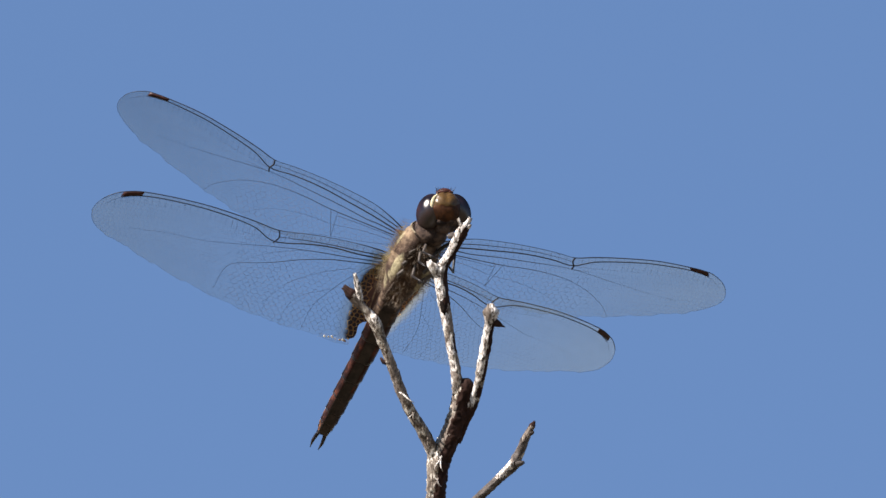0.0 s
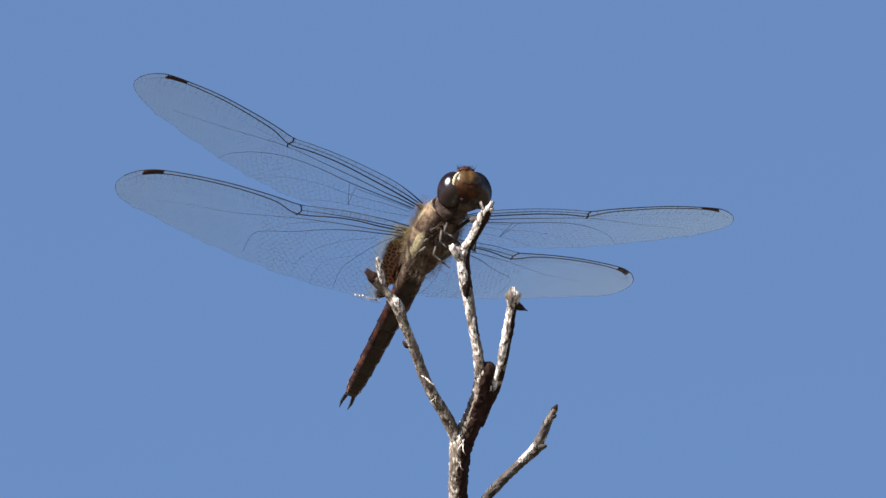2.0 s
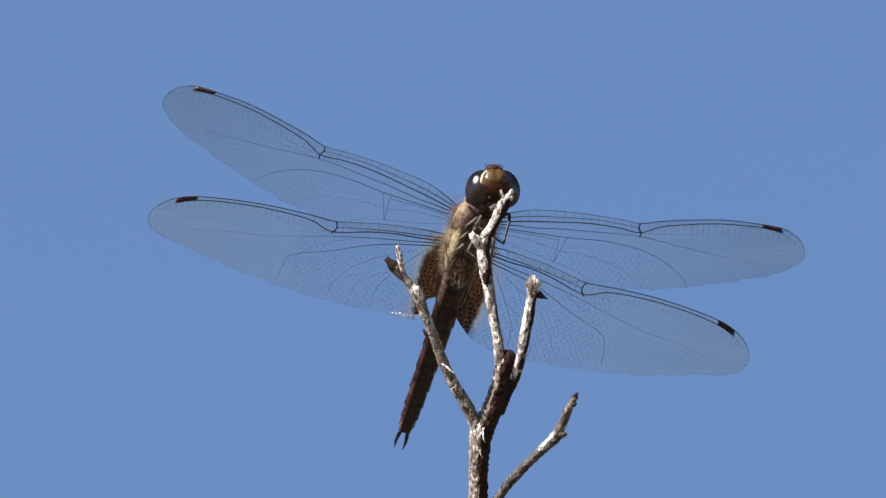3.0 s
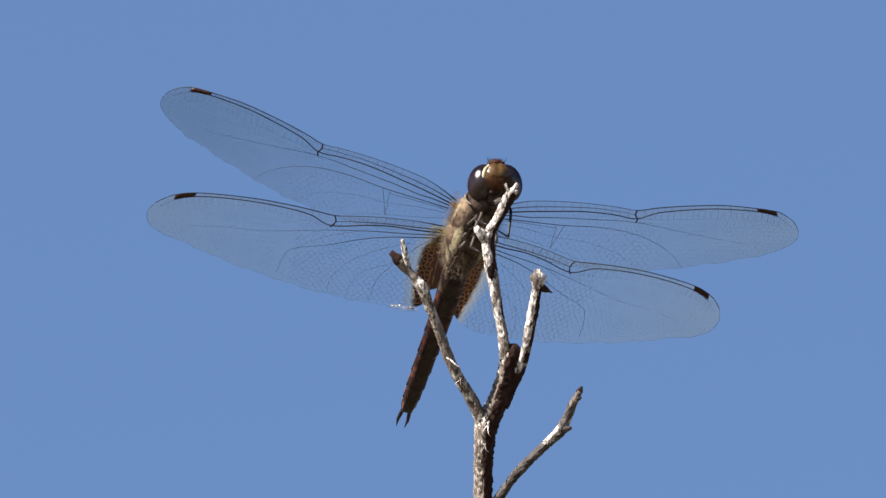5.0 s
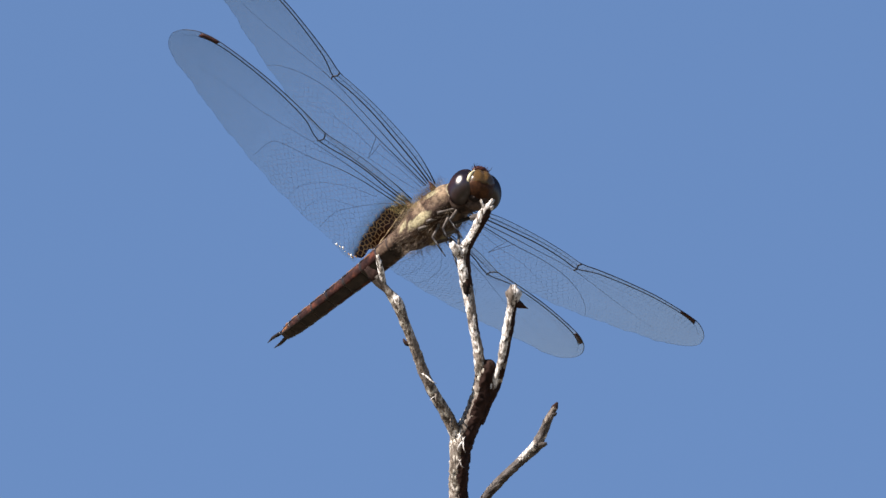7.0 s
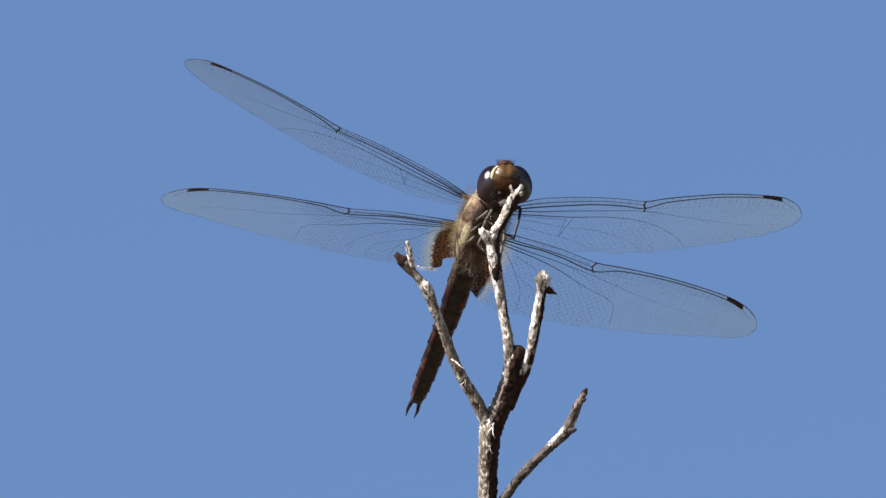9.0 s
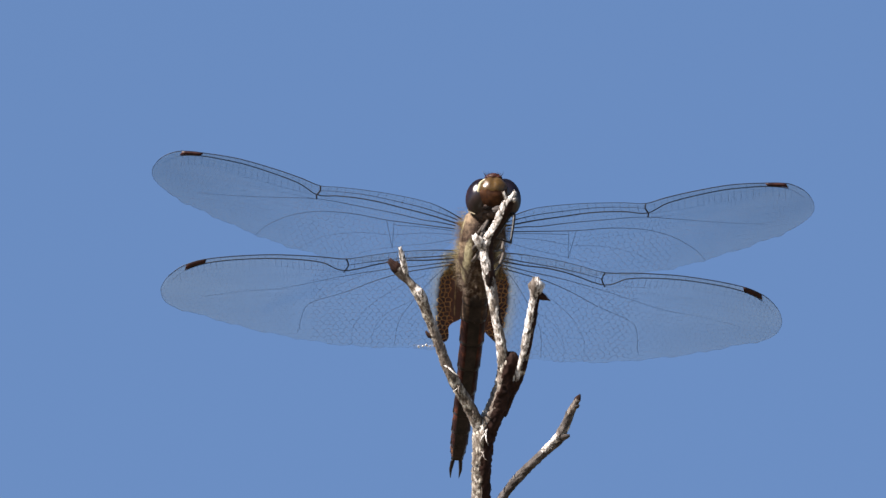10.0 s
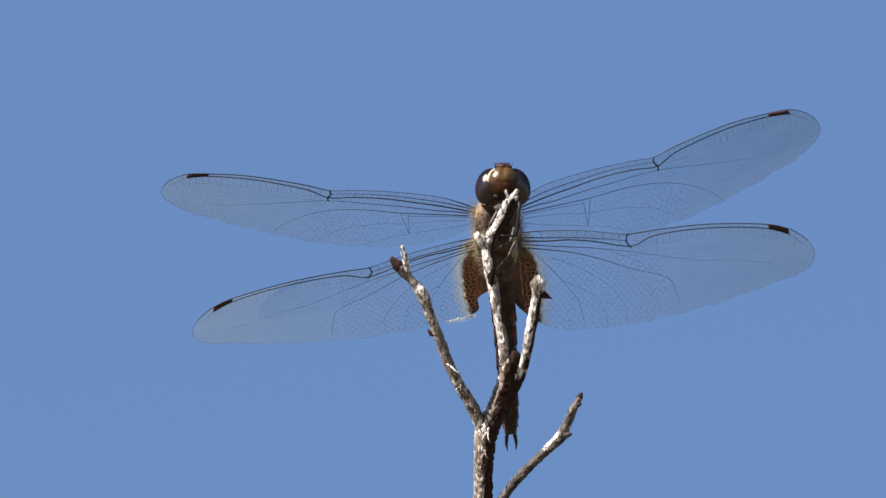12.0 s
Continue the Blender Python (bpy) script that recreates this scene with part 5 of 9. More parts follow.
def motions():
    walk(dragonfly, [
        (0, pose(-0.00056, 0.00773, 3.00462, 16.26, -13.73, -161.71)),
        (0.1, pose(-0.00081, 0.00837, 3.0035, 16.03, -13.69, -162.93)),
        (0.2, pose(0.00004, 0.00809, 3.00398, 19.05, -14.07, -162.92)),
        (0.3, pose(0.00058, 0.0082, 3.00379, 17.47, -10.2, -164.23)),
        (0.4, pose(0.00022, 0.00852, 3.00324, 19.99, -7.18, -164.7)),
        (0.5, pose(0.00073, 0.00821, 3.00379, 23.06, -16.01, -166.81)),
        (0.6, pose(0.0008, 0.00889, 3.00261, 22.18, -7.23, -168.56)),
        (0.7, pose(0.00214, 0.00874, 3.00286, 20.92, -7.01, -170.56)),
        (0.8, pose(0.00154, 0.00811, 3.00394, 16.93, -13.64, -167.65)),
        (0.9, pose(0.00239, 0.00849, 3.00329, 20.17, -3.01, -170.73)),
        (1, pose(0.00171, 0.0083, 3.00362, 20.92, -4.64, -167.52)),
        (1.1, pose(0.00188, 0.00866, 3.00301, 21.05, -1.92, -169.9)),
        (1.2, pose(0.00153, 0.00839, 3.00347, 23.38, -3.36, -168.4)),
        (1.3, pose(0.00203, 0.00859, 3.00312, 21.79, -9.4, -169.67)),
        (1.4, pose(0.00164, 0.00848, 3.00331, 24.8, -12.53, -171.93)),
        (1.5, pose(0.0018, 0.00857, 3.00316, 26.11, -5.18, -168.54)),
        (1.6, pose(0.00108, 0.0085, 3.00328, 22.44, -0.3, -165.63)),
        (1.7, pose(0.00079, 0.0083, 3.00362, 20.73, -7.53, -166.75)),
        (1.8, pose(0.00044, 0.00813, 3.00392, 19.02, -9.69, -163.09)),
        (1.9, pose(0.00044, 0.00825, 3.00371, 17.48, -8.93, -165.57)),
        (2, pose(-0.00067, 0.00706, 3.00576, 11.24, -10.36, -162.03)),
        (2.1, pose(0.00054, 0.00792, 3.00428, 16.12, -1.36, -163.25)),
        (2.2, pose(-0.00112, 0.00717, 3.00559, 15.36, -10.95, -154.16)),
        (2.3, pose(0.00032, 0.00656, 3.00664, 7.35, -6.74, -159.32)),
        (2.4, pose(0.00198, 0.00745, 3.00509, 12.83, -8.79, -165.14)),
        (2.5, pose(0.00138, 0.00719, 3.00554, 12.39, -10.72, -166.23)),
        (2.6, pose(0.00017, 0.00615, 3.00735, 3.76, -8.41, -160.07)),
        (2.7, pose(0.00061, 0.00674, 3.00632, 5.75, -3.12, -162.44)),
        (2.8, pose(0.00157, 0.00788, 3.00435, 16.81, -8.89, -164.25)),
        (2.9, pose(0.00162, 0.00778, 3.00452, 16.06, -17.28, -165)),
        (3, pose(0.00177, 0.00809, 3.00398, 22.42, -11.05, -167.67)),
        (3.1, pose(0.00167, 0.00813, 3.0039, 20.87, -11.44, -167.72)),
        (3.2, pose(0.00078, 0.00771, 3.00463, 16.02, -9.36, -162.15)),
        (4.8, pose(0.00105, 0.00764, 3.00477, 14.71, -20.1, -165.76)),
        (4.9, pose(0.00036, 0.00706, 3.00577, 6.91, -19.54, -160.81)),
        (5, pose(0.00121, 0.00809, 3.00399, 16.89, -4.84, -165.38)),
        (5.1, pose(0.00094, 0.00799, 3.00417, 15.28, -13.98, -166.06)),
        (5.2, pose(0.00114, 0.00819, 3.00382, 19.28, -6.67, -166.71)),
        (5.3, pose(0.00114, 0.00805, 3.00407, 19.18, -2.97, -166.54)),
        (5.4, pose(0.00063, 0.00812, 3.00393, 20.42, -6.67, -165.26)),
        (5.5, pose(0.00055, 0.00789, 3.00434, 21.36, -10.82, -163.45)),
        (5.6, pose(0.00044, 0.00816, 3.00388, 20.79, -6.15, -165.71)),
        (5.7, pose(-0.00008, 0.00668, 3.00643, 13.9, -10.79, -160.98)),
        (5.8, pose(-0.00026, 0.00637, 3.00696, 7.67, -18.61, -156.13)),
        (5.9, pose(-0.00047, 0.00711, 3.00567, 14.4, -18.32, -157.78)),
        (6, pose(-0.00063, 0.00667, 3.00644, 14, -7.27, -156.52)),
        (6.1, pose(-0.0027, 0.00616, 3.00733, 9.06, -25.48, -145.17)),
        (6.2, pose(-0.0029, 0.00636, 3.00699, 9.31, -6.47, -145.05)),
        (6.3, pose(-0.0023, 0.00642, 3.00688, 12.5, -11.98, -148.22)),
        (6.4, pose(-0.00177, 0.00665, 3.00647, 13.9, -11.57, -149.9)),
        (6.5, pose(-0.0019, 0.00617, 3.00731, 10.44, -15.44, -148.99)),
        (6.6, pose(-0.00202, 0.00658, 3.0066, 13.32, -29.92, -148.95)),
        (6.7, pose(-0.0011, 0.00671, 3.00637, 10.84, -15.24, -151.85)),
        (6.8, pose(-0.00166, 0.00637, 3.00697, 6.51, -17.4, -147.64)),
        (6.9, pose(-0.00147, 0.00665, 3.00647, 10.14, -7.24, -149.54)),
        (7, pose(-0.00075, 0.00583, 3.0079, 4.53, -21.44, -144.41)),
        (7.1, pose(-0.00131, 0.00622, 3.00723, 6.41, -15.91, -147.76)),
        (7.2, pose(-0.00081, 0.00684, 3.00616, 8.83, -24.25, -151.87)),
        (8.8, pose(0.00215, 0.00842, 3.00341, 24.21, -8.64, -172.3)),
        (8.9, pose(0.00232, 0.00835, 3.00353, 21.89, -8.45, -171.81)),
        (9, pose(0.00202, 0.00765, 3.00475, 15.46, -10.43, -166.74)),
        (9.1, pose(0.00253, 0.00755, 3.00492, 16.71, -7.61, -169.96)),
        (9.2, pose(0.00242, 0.00844, 3.00338, 26.29, -7.1, -174.94)),
        (9.3, pose(0.00236, 0.00859, 3.00312, 25.89, -9.11, -176.72)),
        (9.4, pose(0.00305, 0.0085, 3.00327, 25.34, -8.21, -176.45)),
        (9.5, pose(0.00326, 0.00838, 3.00349, 25.81, -5.17, -172.82)),
        (9.6, pose(0.00377, 0.00863, 3.00305, 26.95, -1.59, -176.87)),
        (9.7, pose(0.00314, 0.0083, 3.00363, 24.66, -6.77, -174.8)),
        (9.8, pose(0.00323, 0.00857, 3.00315, 27.24, -1.97, -175.04)),
        (9.9, pose(0.0032, 0.00845, 3.00336, 27.14, -3.19, -174.05)),
        (10, pose(0.00319, 0.00867, 3.00298, 27.76, 0.92, -172.6)),
        (10.1, pose(0.00365, 0.0086, 3.00311, 27.71, -1.72, -175.37)),
        (10.2, pose(0.00331, 0.00857, 3.00315, 27.15, -0.14, -173.2)),
        (10.3, pose(0.00326, 0.00859, 3.00311, 26.82, 0.18, -174.12)),
        (10.4, pose(0.00293, 0.00849, 3.00329, 24.83, -5.49, -173.13)),
        (10.5, pose(0.00285, 0.00858, 3.00314, 25.93, -1.4, -172.82)),
        (10.6, pose(0.00371, 0.00877, 3.00281, 26.45, 1.8, -175.34)),
        (10.7, pose(0.00318, 0.0089, 3.00258, 26.16, 0.54, -173.52)),
        (10.8, pose(0.00404, 0.00904, 3.00234, 26.3, -1.66, -175.81)),
        (10.9, pose(0.0042, 0.00909, 3.00226, 26.18, 1.28, -174.68)),
        (11, pose(0.004, 0.00924, 3.002, 27.38, 3.2, -172.69)),
        (11.1, pose(0.00368, 0.00894, 3.00252, 27.97, 5.61, -173.09)),
        (11.2, pose(0.00402, 0.0088, 3.00275, 29.82, 1.52, -174.04)),
        (11.3, pose(0.0039, 0.00907, 3.00229, 28.25, 8.07, -176.82)),
        (11.4, pose(0.00214, 0.00768, 3.0047, 15.56, -5.4, -172.57)),
        (11.5, pose(0.00345, 0.00768, 3.0047, 18.64, -8.9, -174.68)),
        (11.6, pose(0.00317, 0.00751, 3.005, 12.67, -4.56, -170)),
        (11.7, pose(0.00305, 0.00717, 3.00559, 10.22, -3.32, -169.17)),
        (11.8, pose(0.00546, 0.00606, 3.0075, 7.64, -20.05, -171.39)),
        (11.9, pose(0.00638, 0.00748, 3.00504, 5.9, -1.16, -177.73)),
        (12, pose(0.00538, 0.00778, 3.00453, 22.84, 6.17, 179.92)),
    ])
    walk(head, [
        (0, pose(-0.0012, 0.00971, 0.0017, -36.19, 16.58, -13.43)),
        (0.1, pose(-0.00114, 0.00993, 0.00188, -37.41, 17.13, -12.85)),
        (0.2, pose(-0.00124, 0.00965, 0.00161, -38.63, 17.7, -12.29)),
        (0.3, pose(-0.00134, 0.00972, 0.00169, -39.8, 18.88, -11.46)),
        (0.4, pose(-0.00168, 0.00977, 0.00168, -40.95, 20.08, -10.65)),
        (0.5, pose(-0.00149, 0.0093, 0.00139, -42.1, 21.3, -9.86)),
        (0.6, pose(-0.00151, 0.00974, 0.00168, -41.38, 18.7, -9.11)),
        (0.7, pose(-0.0015, 0.00944, 0.00145, -40.71, 16.09, -8.41)),
        (0.8, pose(-0.0015, 0.00941, 0.00143, -40.08, 13.48, -7.74)),
        (0.9, pose(-0.0016, 0.00935, 0.00133, -39.49, 10.86, -7.12)),
        (1, pose(-0.00137, 0.00907, 0.00111, -38.93, 8.23, -6.52)),
        (1.1, pose(-0.00142, 0.00933, 0.0013, -40.03, 8.21, -5.62)),
        (1.2, pose(-0.00157, 0.00884, 0.00089, -41.13, 8.21, -4.71)),
        (1.3, pose(-0.00131, 0.00925, 0.00123, -42, 9.44, -4.54)),
        (1.4, pose(-0.00146, 0.00931, 0.00123, -42.87, 10.67, -4.38)),
        (1.5, pose(-0.00149, 0.009, 0.00103, -43.74, 11.9, -4.25)),
        (1.6, pose(-0.00163, 0.00923, 0.00115, -41.64, 12.78, -6.04)),
        (1.7, pose(-0.00159, 0.00926, 0.00121, -39.56, 13.73, -7.81)),
        (1.8, pose(-0.00118, 0.00941, 0.00139, -37.5, 14.74, -9.55)),
        (1.9, pose(-0.00149, 0.0096, 0.00157, -33.51, 16.01, -8.63)),
        (2, pose(-0.00146, 0.0096, 0.00165, -29.48, 17.21, -7.61)),
        (2.1, pose(-0.00163, 0.00951, 0.00136, -31.78, 14.5, -10.34)),
        (2.2, pose(-0.00083, 0.0091, 0.00109, -33.93, 11.7, -12.92)),
        (2.3, pose(-0.00114, 0.00949, 0.00152, -33.54, 10.19, -13.9)),
        (2.4, pose(-0.00127, 0.00933, 0.00143, -33.13, 8.69, -14.88)),
        (2.5, pose(-0.00088, 0.00923, 0.00151, -32.69, 7.2, -15.87)),
        (2.6, pose(-0.00128, 0.00945, 0.00166, -34.38, 9.1, -13.94)),
        (2.7, pose(-0.0013, 0.0095, 0.0017, -36, 11.05, -12.06)),
        (2.8, pose(-0.00111, 0.00923, 0.0014, -37.58, 13.06, -10.22)),
        (2.9, pose(-0.00112, 0.00924, 0.0014, -39.1, 15.11, -8.42)),
        (3, pose(-0.00102, 0.00902, 0.0012, -40.57, 17.21, -6.66)),
        (3.1, pose(-0.00127, 0.00901, 0.00118, -40.19, 17.75, -6.76)),
        (3.2, pose(-0.00112, 0.00932, 0.00146, -39.81, 18.3, -6.85)),
        (4.8, pose(-0.00136, 0.00936, 0.00164, -33.62, 27.08, -7.85)),
        (4.9, pose(-0.00129, 0.00967, 0.00187, -34.11, 18.63, -7.03)),
        (5, pose(-0.00127, 0.00931, 0.00133, -34.7, 10.19, -6.17)),
        (5.1, pose(-0.00123, 0.00957, 0.00157, -35.68, 11.49, -6.76)),
        (5.2, pose(-0.00155, 0.00926, 0.00123, -36.68, 12.78, -7.38)),
        (5.3, pose(-0.00148, 0.0092, 0.00117, -37.69, 14.06, -8.03)),
        (5.4, pose(-0.00145, 0.00924, 0.00121, -38.73, 15.32, -8.7)),
        (5.5, pose(-0.00125, 0.00897, 0.00103, -39.79, 16.58, -9.4)),
        (5.6, pose(-0.00171, 0.00898, 0.00091, -33.7, 17.73, -2.74)),
        (5.7, pose(-0.00149, 0.00865, 0.00067, -27.49, 18.19, 4.04)),
        (5.8, pose(-0.00189, 0.0091, 0.00094, -28.02, 16.43, 2.43)),
        (5.9, pose(-0.00172, 0.00917, 0.00086, -28.5, 14.66, 0.85)),
        (6, pose(-0.00197, 0.00876, 0.00037, -28.92, 12.88, -0.71)),
        (6.1, pose(-0.00168, 0.0092, 0.00076, -28.41, 12.57, -2.07)),
        (6.2, pose(-0.00166, 0.0092, 0.00082, -27.89, 12.28, -3.43)),
        (6.3, pose(-0.00159, 0.00879, 0.0004, -27.37, 12, -4.79)),
        (6.4, pose(-0.00158, 0.00924, 0.00083, -27.23, 12.63, -6.11)),
        (6.5, pose(-0.00184, 0.00906, 0.00064, -27.11, 13.26, -7.44)),
        (6.6, pose(-0.0014, 0.00943, 0.00101, -26.39, 14.81, -8.45)),
        (6.7, pose(-0.00165, 0.00934, 0.00099, -25.7, 16.37, -9.44)),
        (6.8, pose(-0.00161, 0.00936, 0.00104, -25.03, 17.95, -10.42)),
        (6.9, pose(-0.00151, 0.00927, 0.00096, -24.38, 19.53, -11.4)),
        (7, pose(-0.00098, 0.00883, 0.00082, -23.75, 21.13, -12.36)),
        (7.1, pose(-0.00165, 0.00946, 0.00124, -24.72, 24.07, -9.43)),
        (7.2, pose(-0.00147, 0.00937, 0.00135, -25.55, 27.05, -6.49)),
        (8.8, pose(-0.00151, 0.00895, 0.00117, -42.85, 9.07, -7.48)),
        (8.9, pose(-0.00138, 0.0091, 0.00126, -38.64, 11.09, -8.36)),
        (9, pose(-0.00117, 0.00881, 0.00102, -34.43, 13.16, -9.1)),
        (9.1, pose(-0.00156, 0.00886, 0.00113, -39.46, 10.78, -7)),
        (9.2, pose(-0.0016, 0.00854, 0.00093, -44.55, 8.6, -4.72)),
        (9.3, pose(-0.00163, 0.00872, 0.00103, -44.32, 8.47, -4.54)),
        (9.4, pose(-0.00148, 0.00872, 0.001, -44.09, 8.35, -4.35)),
        (9.5, pose(-0.00138, 0.00849, 0.00082, -43.86, 8.22, -4.17)),
        (9.6, pose(-0.00137, 0.00861, 0.00089, -44.21, 5.96, -4.45)),
        (9.7, pose(-0.00105, 0.00864, 0.00092, -44.56, 3.69, -4.71)),
        (9.8, pose(-0.00104, 0.00879, 0.001, -44.89, 1.43, -4.95)),
        (9.9, pose(-0.00109, 0.0087, 0.00093, -45.21, -0.84, -5.19)),
        (10, pose(-0.00093, 0.00848, 0.00079, -45.52, -3.11, -5.41)),
        (10.1, pose(-0.00112, 0.00859, 0.00085, -45.19, -2.87, -5.74)),
        (10.2, pose(-0.00113, 0.00873, 0.00094, -44.87, -2.62, -6.07)),
        (10.3, pose(-0.00124, 0.00884, 0.00101, -44.54, -2.38, -6.4)),
        (10.4, pose(-0.00108, 0.00904, 0.00117, -44.22, -2.13, -6.73)),
        (10.5, pose(-0.00123, 0.00884, 0.00102, -43.9, -1.88, -7.06)),
        (10.6, pose(-0.00125, 0.0091, 0.00118, -44.12, -2.29, -6.37)),
        (10.7, pose(-0.001, 0.00917, 0.00125, -44.34, -2.7, -5.67)),
        (10.8, pose(-0.001, 0.00899, 0.00113, -44.56, -3.11, -4.98)),
        (10.9, pose(-0.00077, 0.00896, 0.00112, -44.79, -3.52, -4.28)),
        (11, pose(-0.00067, 0.00897, 0.00113, -45.03, -3.92, -3.58)),
        (11.1, pose(-0.00102, 0.00906, 0.00116, -43.44, -1.42, -4.23)),
        (11.2, pose(-0.00096, 0.00866, 0.00098, -41.87, 1.1, -4.82)),
        (11.3, pose(-0.00138, 0.00882, 0.00105, -40.33, 3.63, -5.33)),
        (11.4, pose(-0.00128, 0.00886, 0.00116, -38.8, 6.17, -5.78)),
        (11.5, pose(-0.00104, 0.00878, 0.00115, -37.29, 8.73, -6.16)),
        (11.6, pose(-0.00082, 0.00904, 0.00139, -33.01, 5.37, -8.08)),
        (11.7, pose(-0.00066, 0.00883, 0.00113, -28.63, 2.17, -10.23)),
        (11.8, pose(-0.00008, 0.00811, 0.00039, -28.36, 20.19, -9.59)),
        (11.9, pose(-0.00043, 0.0093, 0.00195, -23.88, 2.5, -0.19)),
        (12, pose(-0.00109, 0.00817, 0.0006, -41.1, -3.49, 4.1)),
    ])
    walk(wings["LF"], [
        (0, pose(0.0029, 0.0031, 0.003, 16.89, -16.07, -3.65)),
        (0.1, pose(0.0029, 0.0031, 0.003, 31.66, -18.32, -4.56)),
        (0.2, pose(0.0029, 0.0031, 0.003, 22, -12.36, 2.63)),
        (0.3, pose(0.0029, 0.0031, 0.003, 22.43, -12.28, 5.67)),
        (0.4, pose(0.0029, 0.0031, 0.003, 20.91, -11.08, 9.68)),
        (0.5, pose(0.0029, 0.0031, 0.003, 10.99, -6.19, 6.2)),
        (0.6, pose(0.0029, 0.0031, 0.003, 24.15, 1.21, 13.21)),
        (0.7, pose(0.0029, 0.0031, 0.003, 18.88, -4.84, 9.68)),
        (0.8, pose(0.0029, 0.0031, 0.003, -1.89, -7.95, 4.7)),
        (0.9, pose(0.0029, 0.0031, 0.003, 19.05, -6.7, 10.01)),
        (1, pose(0.0029, 0.0031, 0.003, 13.83, -10.59, 6.23)),
        (1.1, pose(0.0029, 0.0031, 0.003, 20.23, -5.08, 10.61)),
        (1.2, pose(0.0029, 0.0031, 0.003, 15.5, -13.46, 5.12)),
        (1.3, pose(0.0029, 0.0031, 0.003, 27.57, -11.75, 3.19)),
        (1.4, pose(0.0029, 0.0031, 0.003, 27.36, -13.54, -0.49)),
        (1.5, pose(0.0029, 0.0031, 0.003, 19.05, -11.33, 6.96)),
        (1.6, pose(0.0029, 0.0031, 0.003, 23.39, -14.62, 8.58)),
        (1.7, pose(0.0029, 0.0031, 0.003, 20.37, -11.11, 5.66)),
        (1.8, pose(0.0029, 0.0031, 0.003, 1.03, -5.83, 7.42)),
        (1.9, pose(0.0029, 0.0031, 0.003, 12.23, -8.86, 6.8)),
        (2, pose(0.0029, 0.0031, 0.003, 4.37, -5.36, 7.12)),
        (2.1, pose(0.0029, 0.0031, 0.003, 10.69, -20.04, 5.49)),
        (2.2, pose(0.0029, 0.0031, 0.003, -3.34, -21.39, -0)),
        (2.3, pose(0.0029, 0.0031, 0.003, 4.76, -18.81, 4.73)),
        (2.4, pose(0.0029, 0.0031, 0.003, 10.23, -14.98, 5.5)),
        (2.5, pose(0.0029, 0.0031, 0.003, 3.98, -11.28, 4.04)),
        (2.6, pose(0.0029, 0.0031, 0.003, 9.67, -19.43, 2.95)),
        (2.7, pose(0.0029, 0.0031, 0.003, 8.93, -22.58, 7.73)),
        (2.8, pose(0.0029, 0.0031, 0.003, 6.28, -16.47, 7.72)),
        (2.9, pose(0.0029, 0.0031, 0.003, 7.73, -10.61, 6.9)),
        (3, pose(0.0029, 0.0031, 0.003, 21.22, -13.42, 1.99)),
        (3.1, pose(0.0029, 0.0031, 0.003, 17.1, -9.47, 5.38)),
        (3.2, pose(0.0029, 0.0031, 0.003, 5.16, -15.65, 4.64)),
        (4.8, pose(0.0029, 0.0031, 0.003, -5.49, -4.76, 4.1)),
        (4.9, pose(0.0029, 0.0031, 0.003, 6.82, -10.54, 1.77)),
        (5, pose(0.0029, 0.0031, 0.003, 16.76, -19.57, -1.16)),
        (5.1, pose(0.0029, 0.0031, 0.003, 18.07, -11.93, 1.03)),
        (5.2, pose(0.0029, 0.0031, 0.003, 23.85, -19.56, -0.91)),
        (5.3, pose(0.0029, 0.0031, 0.003, 21.79, -24.08, -3.78)),
        (5.4, pose(0.0029, 0.0031, 0.003, 31.02, -20.26, -0.1)),
        (5.5, pose(0.0029, 0.0031, 0.003, 27.96, -16.43, 0.54)),
        (5.6, pose(0.0029, 0.0031, 0.003, 28, -23.16, -2.8)),
        (5.7, pose(0.0029, 0.0031, 0.003, 9.56, -9.46, 5.4)),
        (5.8, pose(0.0029, 0.0031, 0.003, 11.36, -7.38, 13.04)),
        (5.9, pose(0.0029, 0.0031, 0.003, -1.68, -5.34, 11.74)),
        (6, pose(0.0029, 0.0031, 0.003, 14.24, -15.64, 9.33)),
        (6.1, pose(0.0029, 0.0031, 0.003, 14.62, 2.18, 13.2)),
        (6.2, pose(0.0029, 0.0031, 0.003, 12.97, -14.83, 13.42)),
        (6.3, pose(0.0029, 0.0031, 0.003, 15.5, -11.2, 8.89)),
        (6.4, pose(0.0029, 0.0031, 0.003, 1.46, -12.52, 9.78)),
        (6.5, pose(0.0029, 0.0031, 0.003, 6.62, -8.82, 8.41)),
        (6.6, pose(0.0029, 0.0031, 0.003, -19.89, 7.31, 10.48)),
        (6.7, pose(0.0029, 0.0031, 0.003, -4.85, -9.97, 12.86)),
        (6.8, pose(0.0029, 0.0031, 0.003, -19.09, -14.15, 4.78)),
        (6.9, pose(0.0029, 0.0031, 0.003, -5.38, -19.66, 10.15)),
        (7, pose(0.0029, 0.0031, 0.003, 0.81, -18.59, -1.11)),
        (7.1, pose(0.0029, 0.0031, 0.003, -16.46, -20.53, 2.7)),
        (7.2, pose(0.0029, 0.0031, 0.003, -0.35, -12.2, 2.3)),
        (8.8, pose(0.0029, 0.0031, 0.003, 0.41, -6.38, 7.88)),
        (8.9, pose(0.0029, 0.0031, 0.003, -0.62, -7.91, 7.04)),
        (9, pose(0.0029, 0.0031, 0.003, -22.76, -11.5, 5.71)),
        (9.1, pose(0.0029, 0.0031, 0.003, -25.69, -6.27, 10.61)),
        (9.2, pose(0.0029, 0.0031, 0.003, 6.37, -4.04, 7.41)),
